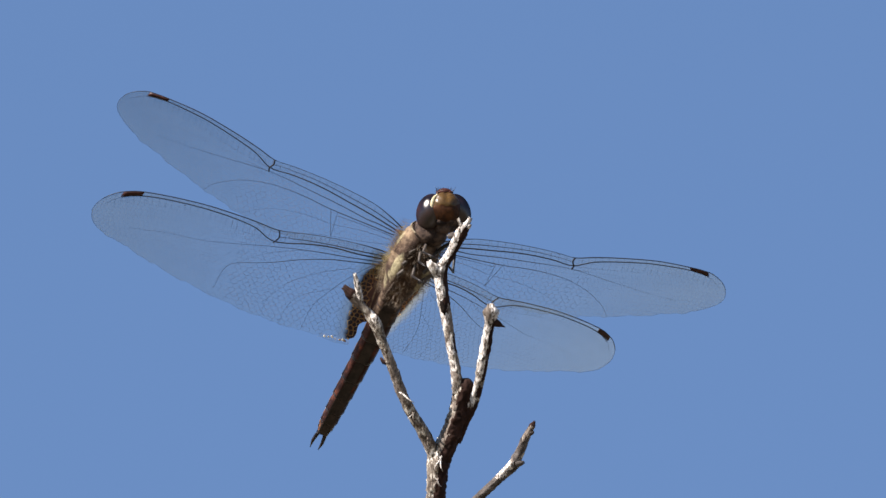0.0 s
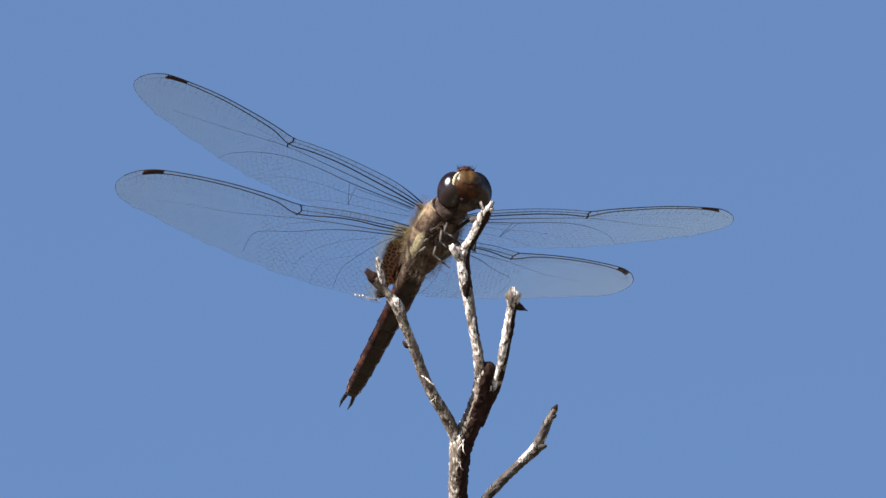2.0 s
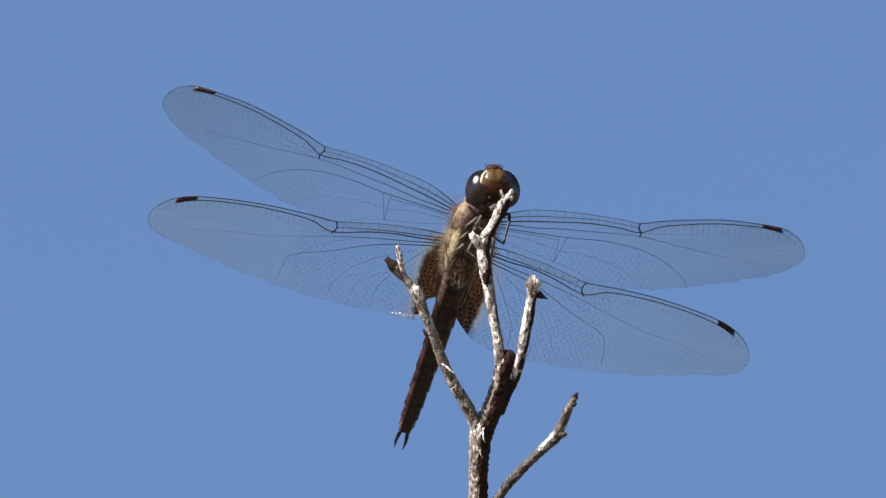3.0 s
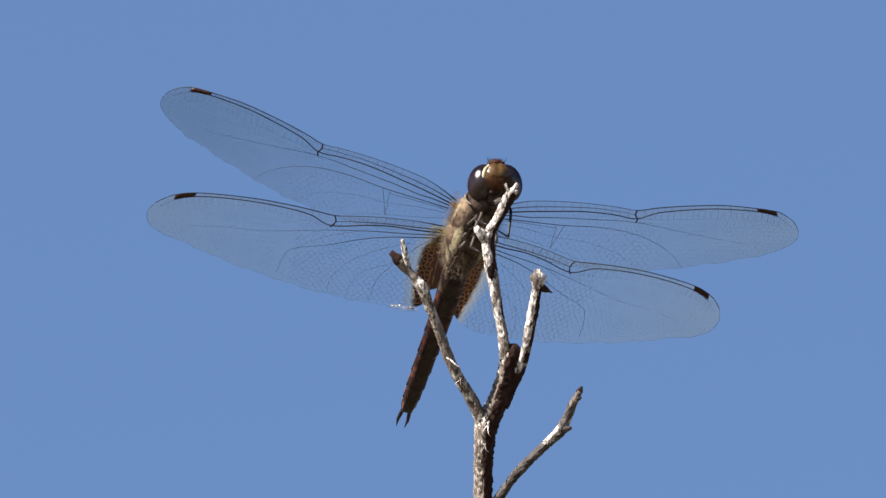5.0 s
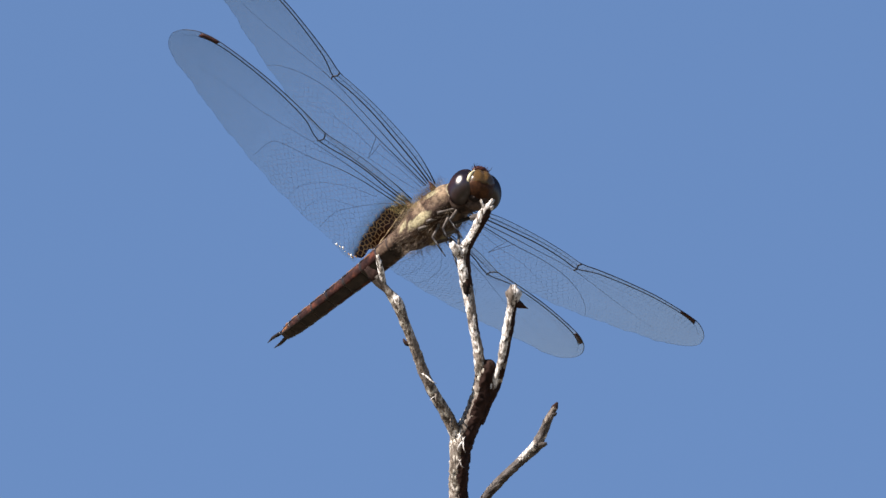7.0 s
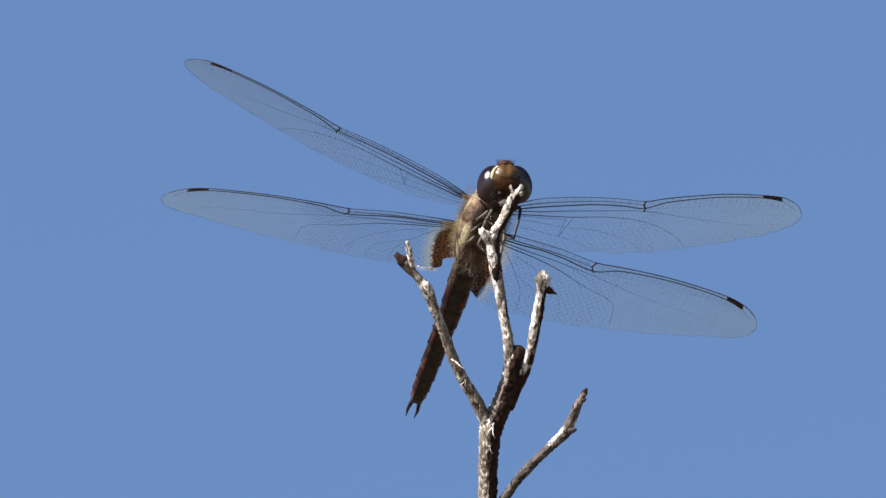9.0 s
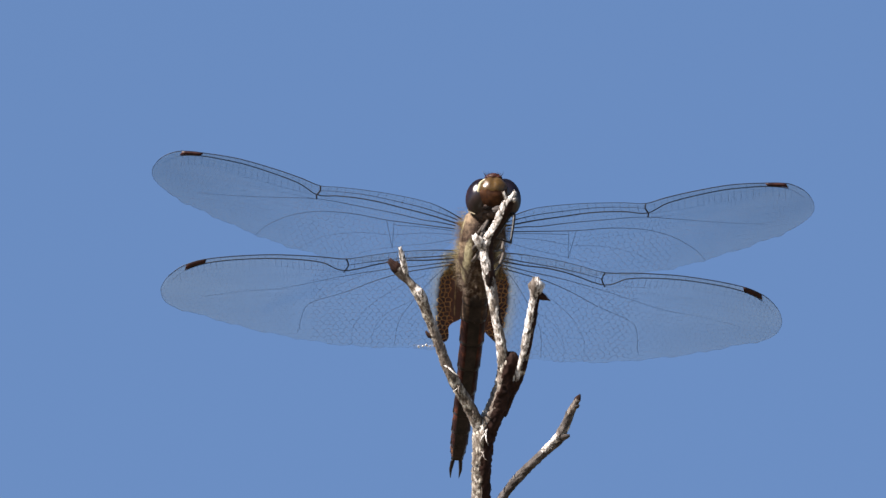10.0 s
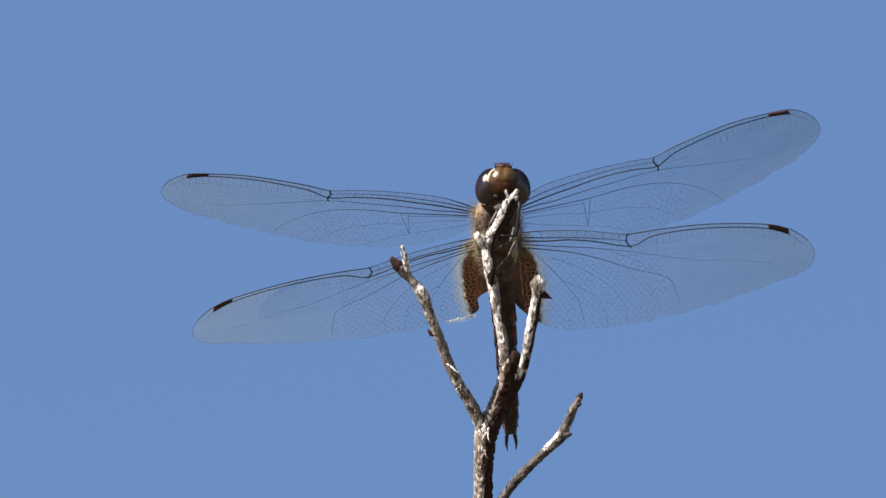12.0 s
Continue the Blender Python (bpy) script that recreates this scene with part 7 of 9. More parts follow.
    walk(wings["RH"], [
        (0, pose(-0.0029, -0.0026, 0.0032, 8.1, 26.3, 21.64)),
        (0.1, pose(-0.0029, -0.0026, 0.0032, 11.97, 26.58, 22.7)),
        (0.2, pose(-0.0029, -0.0026, 0.0032, 9.51, 18.35, 15.73)),
        (0.3, pose(-0.0029, -0.0026, 0.0032, 6.35, 18.16, 17.96)),
        (0.4, pose(-0.0029, -0.0026, 0.0032, 6.48, 13.49, 16.54)),
        (0.5, pose(-0.0029, -0.0026, 0.0032, 6.76, 18.26, 14.32)),
        (0.6, pose(-0.0029, -0.0026, 0.0032, 8.71, 10.56, 11.58)),
        (0.7, pose(-0.0029, -0.0026, 0.0032, 7.23, 6.19, 8.64)),
        (0.8, pose(-0.0029, -0.0026, 0.0032, 2.21, 12.17, 11.02)),
        (0.9, pose(-0.0029, -0.0026, 0.0032, 5.45, 1.38, 7.29)),
        (1, pose(-0.0029, -0.0026, 0.0032, 4.18, 6.99, 9.07)),
        (1.1, pose(-0.0029, -0.0026, 0.0032, 12.64, 12.25, 13.47)),
        (1.2, pose(-0.0029, -0.0026, 0.0032, 3.88, 15.31, 13.97)),
        (1.3, pose(-0.0029, -0.0026, 0.0032, 7.51, 9.85, 9.72)),
        (1.4, pose(-0.0029, -0.0026, 0.0032, 7.59, 14.04, 9.48)),
        (1.5, pose(-0.0029, -0.0026, 0.0032, 6.78, 7.41, 9.41)),
        (1.6, pose(-0.0029, -0.0026, 0.0032, 2.31, 10.83, 15.09)),
        (1.7, pose(-0.0029, -0.0026, 0.0032, -1.93, 17.57, 16.98)),
        (1.8, pose(-0.0029, -0.0026, 0.0032, -2.22, 19.9, 17.3)),
        (1.9, pose(-0.0029, -0.0026, 0.0032, -3.3, 19.3, 18.34)),
        (2, pose(-0.0029, -0.0026, 0.0032, -3.62, 28.94, 22.58)),
        (2.1, pose(-0.0029, -0.0026, 0.0032, -4.98, 17.87, 20.25)),
        (2.2, pose(-0.0029, -0.0026, 0.0032, -6.65, 20.09, 18.39)),
        (2.3, pose(-0.0029, -0.0026, 0.0032, -14.58, 17.7, 21.99)),
        (2.4, pose(-0.0029, -0.0026, 0.0032, -2.65, 14.05, 15.07)),
        (2.5, pose(-0.0029, -0.0026, 0.0032, 3.41, 25.12, 18.41)),
        (2.6, pose(-0.0029, -0.0026, 0.0032, -6.31, 23.52, 20.04)),
        (2.7, pose(-0.0029, -0.0026, 0.0032, -5.67, 13.79, 17.04)),
        (2.8, pose(-0.0029, -0.0026, 0.0032, 6.88, 13.88, 15.04)),
        (2.9, pose(-0.0029, -0.0026, 0.0032, 3.12, 5.07, 5.75)),
        (3, pose(-0.0029, -0.0026, 0.0032, 5.65, 5.06, 5.71)),
        (3.1, pose(-0.0029, -0.0026, 0.0032, 2.58, 6.65, 8.07)),
        (3.2, pose(-0.0029, -0.0026, 0.0032, -1.26, 11.77, 12.13)),
        (4.8, pose(-0.0029, -0.0026, 0.0032, 8.33, 22.89, 15.7)),
        (4.9, pose(-0.0029, -0.0026, 0.0032, 3.5, 20.98, 17.91)),
        (5, pose(-0.0029, -0.0026, 0.0032, 10.48, 13.34, 14.23)),
        (5.1, pose(-0.0029, -0.0026, 0.0032, 3, 10.16, 9.27)),
        (5.2, pose(-0.0029, -0.0026, 0.0032, 8.12, 12.27, 12.29)),
        (5.3, pose(-0.0029, -0.0026, 0.0032, 9.56, 19.47, 17.14)),
        (5.4, pose(-0.0029, -0.0026, 0.0032, 9.16, 19.73, 17.41)),
        (5.5, pose(-0.0029, -0.0026, 0.0032, 6, 13.38, 11.46)),
        (5.6, pose(-0.0029, -0.0026, 0.0032, 10.4, 18.39, 16.29)),
        (5.7, pose(-0.0029, -0.0026, 0.0032, -23.03, 29.32, 25.77)),
        (5.8, pose(-0.0029, -0.0026, 0.0032, -10.78, 12.88, 16.04)),
        (5.9, pose(-0.0029, -0.0026, 0.0032, -0.39, 10.76, 14.64)),
        (6, pose(-0.0029, -0.0026, 0.0032, -11.22, 27.69, 25.96)),
        (6.1, pose(-0.0029, -0.0026, 0.0032, 4.57, 15.52, 15.89)),
        (6.2, pose(-0.0029, -0.0026, 0.0032, 4.84, 14.1, 22.22)),
        (6.3, pose(-0.0029, -0.0026, 0.0032, -5.05, 23.62, 22.42)),
        (6.4, pose(-0.0029, -0.0026, 0.0032, -5.6, 17.12, 19.37)),
        (6.5, pose(-0.0029, -0.0026, 0.0032, -6.5, 24.32, 23.42)),
        (6.6, pose(-0.0029, -0.0026, 0.0032, -3.34, 11.67, 12.11)),
        (6.7, pose(-0.0029, -0.0026, 0.0032, -4.46, 20, 22.25)),
        (6.8, pose(-0.0029, -0.0026, 0.0032, -4.1, 24.9, 24.99)),
        (6.9, pose(-0.0029, -0.0026, 0.0032, -2.08, 22.64, 26.15)),
        (7, pose(-0.0029, -0.0026, 0.0032, -8.51, 20.27, 21.22)),
        (7.1, pose(-0.0029, -0.0026, 0.0032, -10.49, 21.59, 24.12)),
        (7.2, pose(-0.0029, -0.0026, 0.0032, 3.24, 26.27, 22.23)),
        (8.8, pose(-0.0029, -0.0026, 0.0032, 0.69, 7.65, 7.35)),
        (8.9, pose(-0.0029, -0.0026, 0.0032, -1.25, 6.64, 7.01)),
        (9, pose(-0.0029, -0.0026, 0.0032, -7.29, 7.89, 7.19)),
        (9.1, pose(-0.0029, -0.0026, 0.0032, -10.34, -0.63, 2.96)),
        (9.2, pose(-0.0029, -0.0026, 0.0032, -0.64, 11.45, 8.27)),
        (9.3, pose(-0.0029, -0.0026, 0.0032, 0.72, 14.25, 7.73)),
        (9.4, pose(-0.0029, -0.0026, 0.0032, -3.1, 11.61, 7.2)),
        (9.5, pose(-0.0029, -0.0026, 0.0032, -0.2, 6.04, 7.02)),
        (9.6, pose(-0.0029, -0.0026, 0.0032, 7.46, 4.32, 4.67)),
        (9.7, pose(-0.0029, -0.0026, 0.0032, -2.93, 5.47, 4.99)),
        (9.8, pose(-0.0029, -0.0026, 0.0032, 4.54, 8.33, 7.76)),
        (9.9, pose(-0.0029, -0.0026, 0.0032, -2.67, -1.52, 1.92)),
        (10, pose(-0.0029, -0.0026, 0.0032, 3.91, -1.46, 4.5)),
        (10.1, pose(-0.0029, -0.0026, 0.0032, 1.7, 1.17, 4.95)),
        (10.2, pose(-0.0029, -0.0026, 0.0032, -0.56, -3.18, 2.93)),
        (10.3, pose(-0.0029, -0.0026, 0.0032, 3.46, 8.25, 9.32)),
        (10.4, pose(-0.0029, -0.0026, 0.0032, -1.42, 8.32, 8.78)),
        (10.5, pose(-0.0029, -0.0026, 0.0032, 2.74, 8.59, 9.35)),
        (10.6, pose(-0.0029, -0.0026, 0.0032, 11.79, 2.24, 6.7)),
        (10.7, pose(-0.0029, -0.0026, 0.0032, 5.57, 1.23, 5.82)),
        (10.8, pose(-0.0029, -0.0026, 0.0032, 6.39, 5.02, 7.46)),
        (10.9, pose(-0.0029, -0.0026, 0.0032, 10.42, 5.09, 6.6)),
        (11, pose(-0.0029, -0.0026, 0.0032, 9.42, -1.89, 3.85)),
        (11.1, pose(-0.0029, -0.0026, 0.0032, 14.82, 2.98, 8.5)),
        (11.2, pose(-0.0029, -0.0026, 0.0032, 2.45, 0.54, 5.48)),
        (11.3, pose(-0.0029, -0.0026, 0.0032, 18.79, 7.74, 12.01)),
        (11.4, pose(-0.0029, -0.0026, 0.0032, 5.55, 10.57, 7.48)),
        (11.5, pose(-0.0029, -0.0026, 0.0032, 1.26, 10.17, 5.72)),
        (11.6, pose(-0.0029, -0.0026, 0.0032, 4.1, 13.34, 11.89)),
        (11.7, pose(-0.0029, -0.0026, 0.0032, -3.71, 16.67, 13.82)),
        (11.8, pose(-0.0029, -0.0026, 0.0032, -15.72, 9.51, -3.63)),
        (11.9, pose(-0.0029, -0.0026, 0.0032, 11.26, -4.31, -0.11)),
        (12, pose(-0.0029, -0.0026, 0.0032, 7.07, -5.53, -0.5)),
    ])
    walk(legs[0], [
        (0, pose(0.0013, 0.0042, -0.0026, 8.08, 12.72, 7.89)),
        (0.1, pose(0.0013, 0.0042, -0.0026, 18.21, 15.07, 6.4)),
        (0.2, pose(0.0013, 0.0042, -0.0026, 7.97, 10.17, 5.34)),
        (0.3, pose(0.0013, 0.0042, -0.0026, 10.13, 8, 2.14)),
        (0.4, pose(0.0013, 0.0042, -0.0026, 11.18, 8.23, 1.88)),
        (0.5, pose(0.0013, 0.0042, -0.0026, 3.62, 9.94, 6.94)),
        (0.6, pose(0.0013, 0.0042, -0.0026, 13.03, 8.88, 1.64)),
        (0.7, pose(0.0013, 0.0042, -0.0026, 11.36, 4.04, -2.46)),
        (0.8, pose(0.0013, 0.0042, -0.0026, 8.87, 8.19, 2.94)),
        (0.9, pose(0.0013, 0.0042, -0.0026, 7.77, 0.79, -3.52)),
        (1, pose(0.0013, 0.0042, -0.0026, 3.53, 1.14, -0.89)),
        (1.1, pose(0.0013, 0.0042, -0.0026, 9.35, 2.74, -2.6)),
        (1.2, pose(0.0013, 0.0042, -0.0026, 1.21, 1.69, 0.77)),
        (1.3, pose(0.0013, 0.0042, -0.0026, 7.86, 3.68, -0.91)),
        (1.4, pose(0.0013, 0.0042, -0.0026, 3.37, 8.31, 5.52)),
        (1.5, pose(0.0013, 0.0042, -0.0026, 0, -0, 0)),
        (1.6, pose(0.0013, 0.0042, -0.0026, 5.02, 0.62, -2.14)),
        (1.7, pose(0.0013, 0.0042, -0.0026, 6.11, 7.04, 3.11)),
        (1.8, pose(0.0013, 0.0042, -0.0026, 6.35, 6.43, 2.44)),
        (1.9, pose(0.0013, 0.0042, -0.0026, 10.94, 9.69, 3.5)),
        (2, pose(0.0013, 0.0042, -0.0026, 5.07, 13.46, 9.76)),
        (2.1, pose(0.0013, 0.0042, -0.0026, 6.04, 3.19, -0.4)),
        (2.2, pose(0.0013, 0.0042, -0.0026, 1.11, 6.68, 5.05)),
        (2.3, pose(0.0013, 0.0042, -0.0026, -0.75, 4.86, 4.33)),
        (2.4, pose(0.0013, 0.0042, -0.0026, 1.58, 1.06, 0.05)),
        (2.5, pose(0.0013, 0.0042, -0.0026, 0.13, 7.33, 6.03)),
        (2.6, pose(0.0013, 0.0042, -0.0026, -0.33, 8.33, 7.09)),
        (2.7, pose(0.0013, 0.0042, -0.0026, 2.92, 4.67, 2.47)),
        (2.8, pose(0.0013, 0.0042, -0.0026, 3.51, 1.5, -0.58)),
        (2.9, pose(0.0013, 0.0042, -0.0026, 4.63, 6.9, 3.67)),
        (3, pose(0.0013, 0.0042, -0.0026, -1.28, 3.01, 3.06)),
        (3.1, pose(0.0013, 0.0042, -0.0026, 2.36, 4.54, 2.62)),
        (3.2, pose(0.0013, 0.0042, -0.0026, 3.68, 4.47, 1.93)),
        (4.8, pose(0.0013, 0.0042, -0.0026, 7.61, 13.15, 8.51)),
        (4.9, pose(0.0013, 0.0042, -0.0026, 11.26, 15, 9.11)),
        (5, pose(0.0013, 0.0042, -0.0026, 6.95, 3.44, -0.64)),
        (5.1, pose(0.0013, 0.0042, -0.0026, 10.58, 10.72, 4.75)),
        (5.2, pose(0.0013, 0.0042, -0.0026, 5.58, 5.17, 1.63)),
        (5.3, pose(0.0013, 0.0042, -0.0026, 2.68, 2.96, 1.1)),
        (5.4, pose(0.0013, 0.0042, -0.0026, 3.62, 5.76, 3.11)),
        (5.5, pose(0.0013, 0.0042, -0.0026, -0.62, 5.75, 5.01)),
        (5.6, pose(0.0013, 0.0042, -0.0026, 3.84, 6.94, 4.06)),
        (5.7, pose(0.0013, 0.0042, -0.0026, -5.38, 9.24, 9.77)),
        (5.8, pose(0.0013, 0.0042, -0.0026, 1.83, 13.02, 10.49)),
        (5.9, pose(0.0013, 0.0042, -0.0026, 3.1, 12.14, 9.2)),
        (6, pose(0.0013, 0.0042, -0.0026, -5.69, 5.06, 6.62)),
        (6.1, pose(0.0013, 0.0042, -0.0026, 7.31, 16.04, 11.63)),
        (6.2, pose(0.0013, 0.0042, -0.0026, 2.86, 4.61, 2.45)),
        (6.3, pose(0.0013, 0.0042, -0.0026, -0.68, 7.68, 6.67)),
        (6.4, pose(0.0013, 0.0042, -0.0026, -1.58, 6.46, 6.02)),
        (6.5, pose(0.0013, 0.0042, -0.0026, -0.7, 10.15, 8.8)),
        (6.6, pose(0.0013, 0.0042, -0.0026, 6.82, 17.38, 13.2)),
        (6.7, pose(0.0013, 0.0042, -0.0026, 2.49, 9.01, 6.53)),
        (6.8, pose(0.0013, 0.0042, -0.0026, 6.16, 10.67, 6.59)),
        (6.9, pose(0.0013, 0.0042, -0.0026, 1.5, 3.45, 2.1)),
        (7, pose(0.0013, 0.0042, -0.0026, -0.33, 8.69, 7.39)),
        (7.1, pose(0.0013, 0.0042, -0.0026, 2.75, 8.59, 6.04)),
        (7.2, pose(0.0013, 0.0042, -0.0026, 8.77, 13.8, 8.76)),
        (8.8, pose(0.0013, 0.0042, -0.0026, 1, 4.42, 3.16)),
        (8.9, pose(0.0013, 0.0042, -0.0026, 3.24, 3.55, 1.33)),
        (9, pose(0.0013, 0.0042, -0.0026, 1.11, 2.86, 1.79)),
        (9.1, pose(0.0013, 0.0042, -0.0026, -3.58, 0.5, 2.18)),
        (9.2, pose(0.0013, 0.0042, -0.0026, -2.2, 4.37, 4.57)),
        (9.3, pose(0.0013, 0.0042, -0.0026, 2.1, 7.79, 5.6)),
        (9.4, pose(0.0013, 0.0042, -0.0026, 0.01, 2.73, 2.21)),
        (9.5, pose(0.0013, 0.0042, -0.0026, -4.51, -5.07, -1.47)),
        (9.6, pose(0.0013, 0.0042, -0.0026, -1.56, -5.18, -3.18)),
        (9.7, pose(0.0013, 0.0042, -0.0026, -3.31, -0.73, 1.11)),
        (9.8, pose(0.0013, 0.0042, -0.0026, -2.92, -3.71, -1.33)),
        (9.9, pose(0.0013, 0.0042, -0.0026, -4.99, -4.53, -0.83)),
        (10, pose(0.0013, 0.0042, -0.0026, -2.32, -7.5, -4.46)),
        (10.1, pose(0.0013, 0.0042, -0.0026, -3.43, -6.73, -3.27)),
        (10.2, pose(0.0013, 0.0042, -0.0026, -2.78, -7.5, -4.19)),
        (10.3, pose(0.0013, 0.0042, -0.0026, -1.88, -5.74, -3.42)),
        (10.4, pose(0.0013, 0.0042, -0.0026, -0.08, -1.55, -1.19)),
        (10.5, pose(0.0013, 0.0042, -0.0026, -0.83, -3.19, -2.07)),
        (10.6, pose(0.0013, 0.0042, -0.0026, 2.09, -7.12, -6.8)),
        (10.7, pose(0.0013, 0.0042, -0.0026, 5.04, -4.3, -6.33)),
        (10.8, pose(0.0013, 0.0042, -0.0026, 7.47, -6.24, -9.48)),
        (10.9, pose(0.0013, 0.0042, -0.0026, 9.38, -9.19, -13.25)),
        (11, pose(0.0013, 0.0042, -0.0026, 10.1, -10.33, -14.71)),
        (11.1, pose(0.0013, 0.0042, -0.0026, 3.8, -10.86, -10.79)),
        (11.2, pose(0.0013, 0.0042, -0.0026, -2.5, -12.86, -8.17)),
        (11.3, pose(0.0013, 0.0042, -0.0026, 5.03, -7.57, -9)),
        (11.4, pose(0.0013, 0.0042, -0.0026, 1.19, 5.57, 4.05)),
        (11.5, pose(0.0013, 0.0042, -0.0026, -5.36, -0.22, 2.49)),
        (11.6, pose(0.0013, 0.0042, -0.0026, 0.95, -4.57, -4.13)),
        (11.7, pose(0.0013, 0.0042, -0.0026, -1.43, -5.19, -3.27)),
        (11.8, pose(0.0013, 0.0042, -0.0026, -19.49, -6.19, 5.31)),
        (11.9, pose(0.0013, 0.0042, -0.0026, 15.53, -17.9, -25.28)),
        (12, pose(0.0013, 0.0042, -0.0026, -10.1, -20.36, -8.16)),
    ])
    walk(legs[1], [
        (0, pose(-0.0013, 0.0042, -0.0026, 11.64, 14.45, 12.18)),
        (0.1, pose(-0.0013, 0.0042, -0.0026, 23.92, 13.47, 13.3)),
        (0.2, pose(-0.0013, 0.0042, -0.0026, 11.09, 10.89, 8.92)),
        (0.3, pose(-0.0013, 0.0042, -0.0026, 12.62, 6.94, 5.51)),
        (0.4, pose(-0.0013, 0.0042, -0.0026, 13.64, 7.24, 5.84)),
        (0.5, pose(-0.0013, 0.0042, -0.0026, 5.67, 11.92, 9.21)),
        (0.6, pose(-0.0013, 0.0042, -0.0026, 15.7, 7.21, 5.91)),
        (0.7, pose(-0.0013, 0.0042, -0.0026, 12.85, 0.97, 0.11)),
        (0.8, pose(-0.0013, 0.0042, -0.0026, 11.19, 7.07, 5.56)),
        (0.9, pose(-0.0013, 0.0042, -0.0026, 8.05, -2.07, -2.18)),
        (1, pose(-0.0013, 0.0042, -0.0026, 4.05, -0.07, -0.28)),
        (1.1, pose(-0.0013, 0.0042, -0.0026, 9.99, 0.04, -0.55)),
        (1.2, pose(-0.0013, 0.0042, -0.0026, 1.26, 1.5, 1.03)),
        (1.3, pose(-0.0013, 0.0042, -0.0026, 9.08, 1.92, 1.1)),
        (1.4, pose(-0.0013, 0.0042, -0.0026, 4.31, 9.65, 7.28)),
        (1.5, pose(-0.0013, 0.0042, -0.0026, 0, -0, 0)),
        (1.6, pose(-0.0013, 0.0042, -0.0026, 5.13, -0.44, -0.63)),
        (1.7, pose(-0.0013, 0.0042, -0.0026, 7.4, 7.19, 5.5)),
        (1.8, pose(-0.0013, 0.0042, -0.0026, 8.37, 6.37, 4.84)),
        (1.9, pose(-0.0013, 0.0042, -0.0026, 13.61, 8.81, 7.28)),
        (2, pose(-0.0013, 0.0042, -0.0026, 7.82, 16.56, 13.36)),
        (2.1, pose(-0.0013, 0.0042, -0.0026, 6.79, 2.21, 1.4)),
        (2.2, pose(-0.0013, 0.0042, -0.0026, 3.1, 9.72, 7.24)),
        (2.3, pose(-0.0013, 0.0042, -0.0026, 0.25, 7.05, 5.09)),
        (2.4, pose(-0.0013, 0.0042, -0.0026, 2.12, 0.32, 0.12)),
        (2.5, pose(-0.0013, 0.0042, -0.0026, 0.79, 8.7, 6.32)),
        (2.6, pose(-0.0013, 0.0042, -0.0026, 1.1, 11.63, 8.51)),
        (2.7, pose(-0.0013, 0.0042, -0.0026, 3.94, 5.09, 3.71)),
        (2.8, pose(-0.0013, 0.0042, -0.0026, 4.31, 0.63, 0.25)),
        (2.9, pose(-0.0013, 0.0042, -0.0026, 6.6, 6.97, 5.28)),
        (3, pose(-0.0013, 0.0042, -0.0026, -1.04, 3.77, 2.71)),
        (3.1, pose(-0.0013, 0.0042, -0.0026, 3.04, 4.84, 3.51)),
        (3.2, pose(-0.0013, 0.0042, -0.0026, 4.9, 4.66, 3.39)),
        (4.8, pose(-0.0013, 0.0042, -0.0026, 11.15, 14.16, 11.84)),
        (4.9, pose(-0.0013, 0.0042, -0.0026, 16.17, 15.58, 14.06)),
        (5, pose(-0.0013, 0.0042, -0.0026, 8.25, 1.65, 0.89)),
        (5.1, pose(-0.0013, 0.0042, -0.0026, 13.69, 9.92, 8.32)),
        (5.2, pose(-0.0013, 0.0042, -0.0026, 6.52, 4.67, 3.41)),
        (5.3, pose(-0.0013, 0.0042, -0.0026, 2.76, 2.77, 1.94)),
        (5.4, pose(-0.0013, 0.0042, -0.0026, 4.42, 6.49, 4.82)),
        (5.5, pose(-0.0013, 0.0042, -0.0026, 0.13, 7.8, 5.62)),
        (5.6, pose(-0.0013, 0.0042, -0.0026, 4.7, 8.02, 6.03)),
        (5.7, pose(-0.0013, 0.0042, -0.0026, -5.23, 14.15, 9.56)),
        (5.8, pose(-0.0013, 0.0042, -0.0026, 4.83, 17.37, 13.49)),
        (5.9, pose(-0.0013, 0.0042, -0.0026, 6, 15.72, 12.36)),
        (6, pose(-0.0013, 0.0042, -0.0026, -5.28, 9.36, 6.39)),
        (6.1, pose(-0.0013, 0.0042, -0.0026, 13.4, 20.76, 18.37)),
        (6.2, pose(-0.0013, 0.0042, -0.0026, 5.6, 8.27, 6.28)),
        (6.3, pose(-0.0013, 0.0042, -0.0026, 1.74, 12.69, 9.37)),
        (6.4, pose(-0.0013, 0.0042, -0.0026, 0.35, 11.05, 8.02)),
        (6.5, pose(-0.0013, 0.0042, -0.0026, 2.01, 15.61, 11.62)),
        (6.6, pose(-0.0013, 0.0042, -0.0026, 13, 22.29, 19.7)),
        (6.7, pose(-0.0013, 0.0042, -0.0026, 5.36, 12.37, 9.55)),
        (6.8, pose(-0.0013, 0.0042, -0.0026, 10.46, 13.6, 11.26)),
        (6.9, pose(-0.0013, 0.0042, -0.0026, 3.56, 6.15, 4.52)),
        (7, pose(-0.0013, 0.0042, -0.0026, 3.01, 13.12, 9.85)),
        (7.1, pose(-0.0013, 0.0042, -0.0026, 6.15, 12.1, 9.43)),
        (7.2, pose(-0.0013, 0.0042, -0.0026, 14.09, 15.84, 13.88)),
        (8.8, pose(-0.0013, 0.0042, -0.0026, 1.19, 4.67, 3.36)),
        (8.9, pose(-0.0013, 0.0042, -0.0026, 3.45, 2.95, 2.06)),
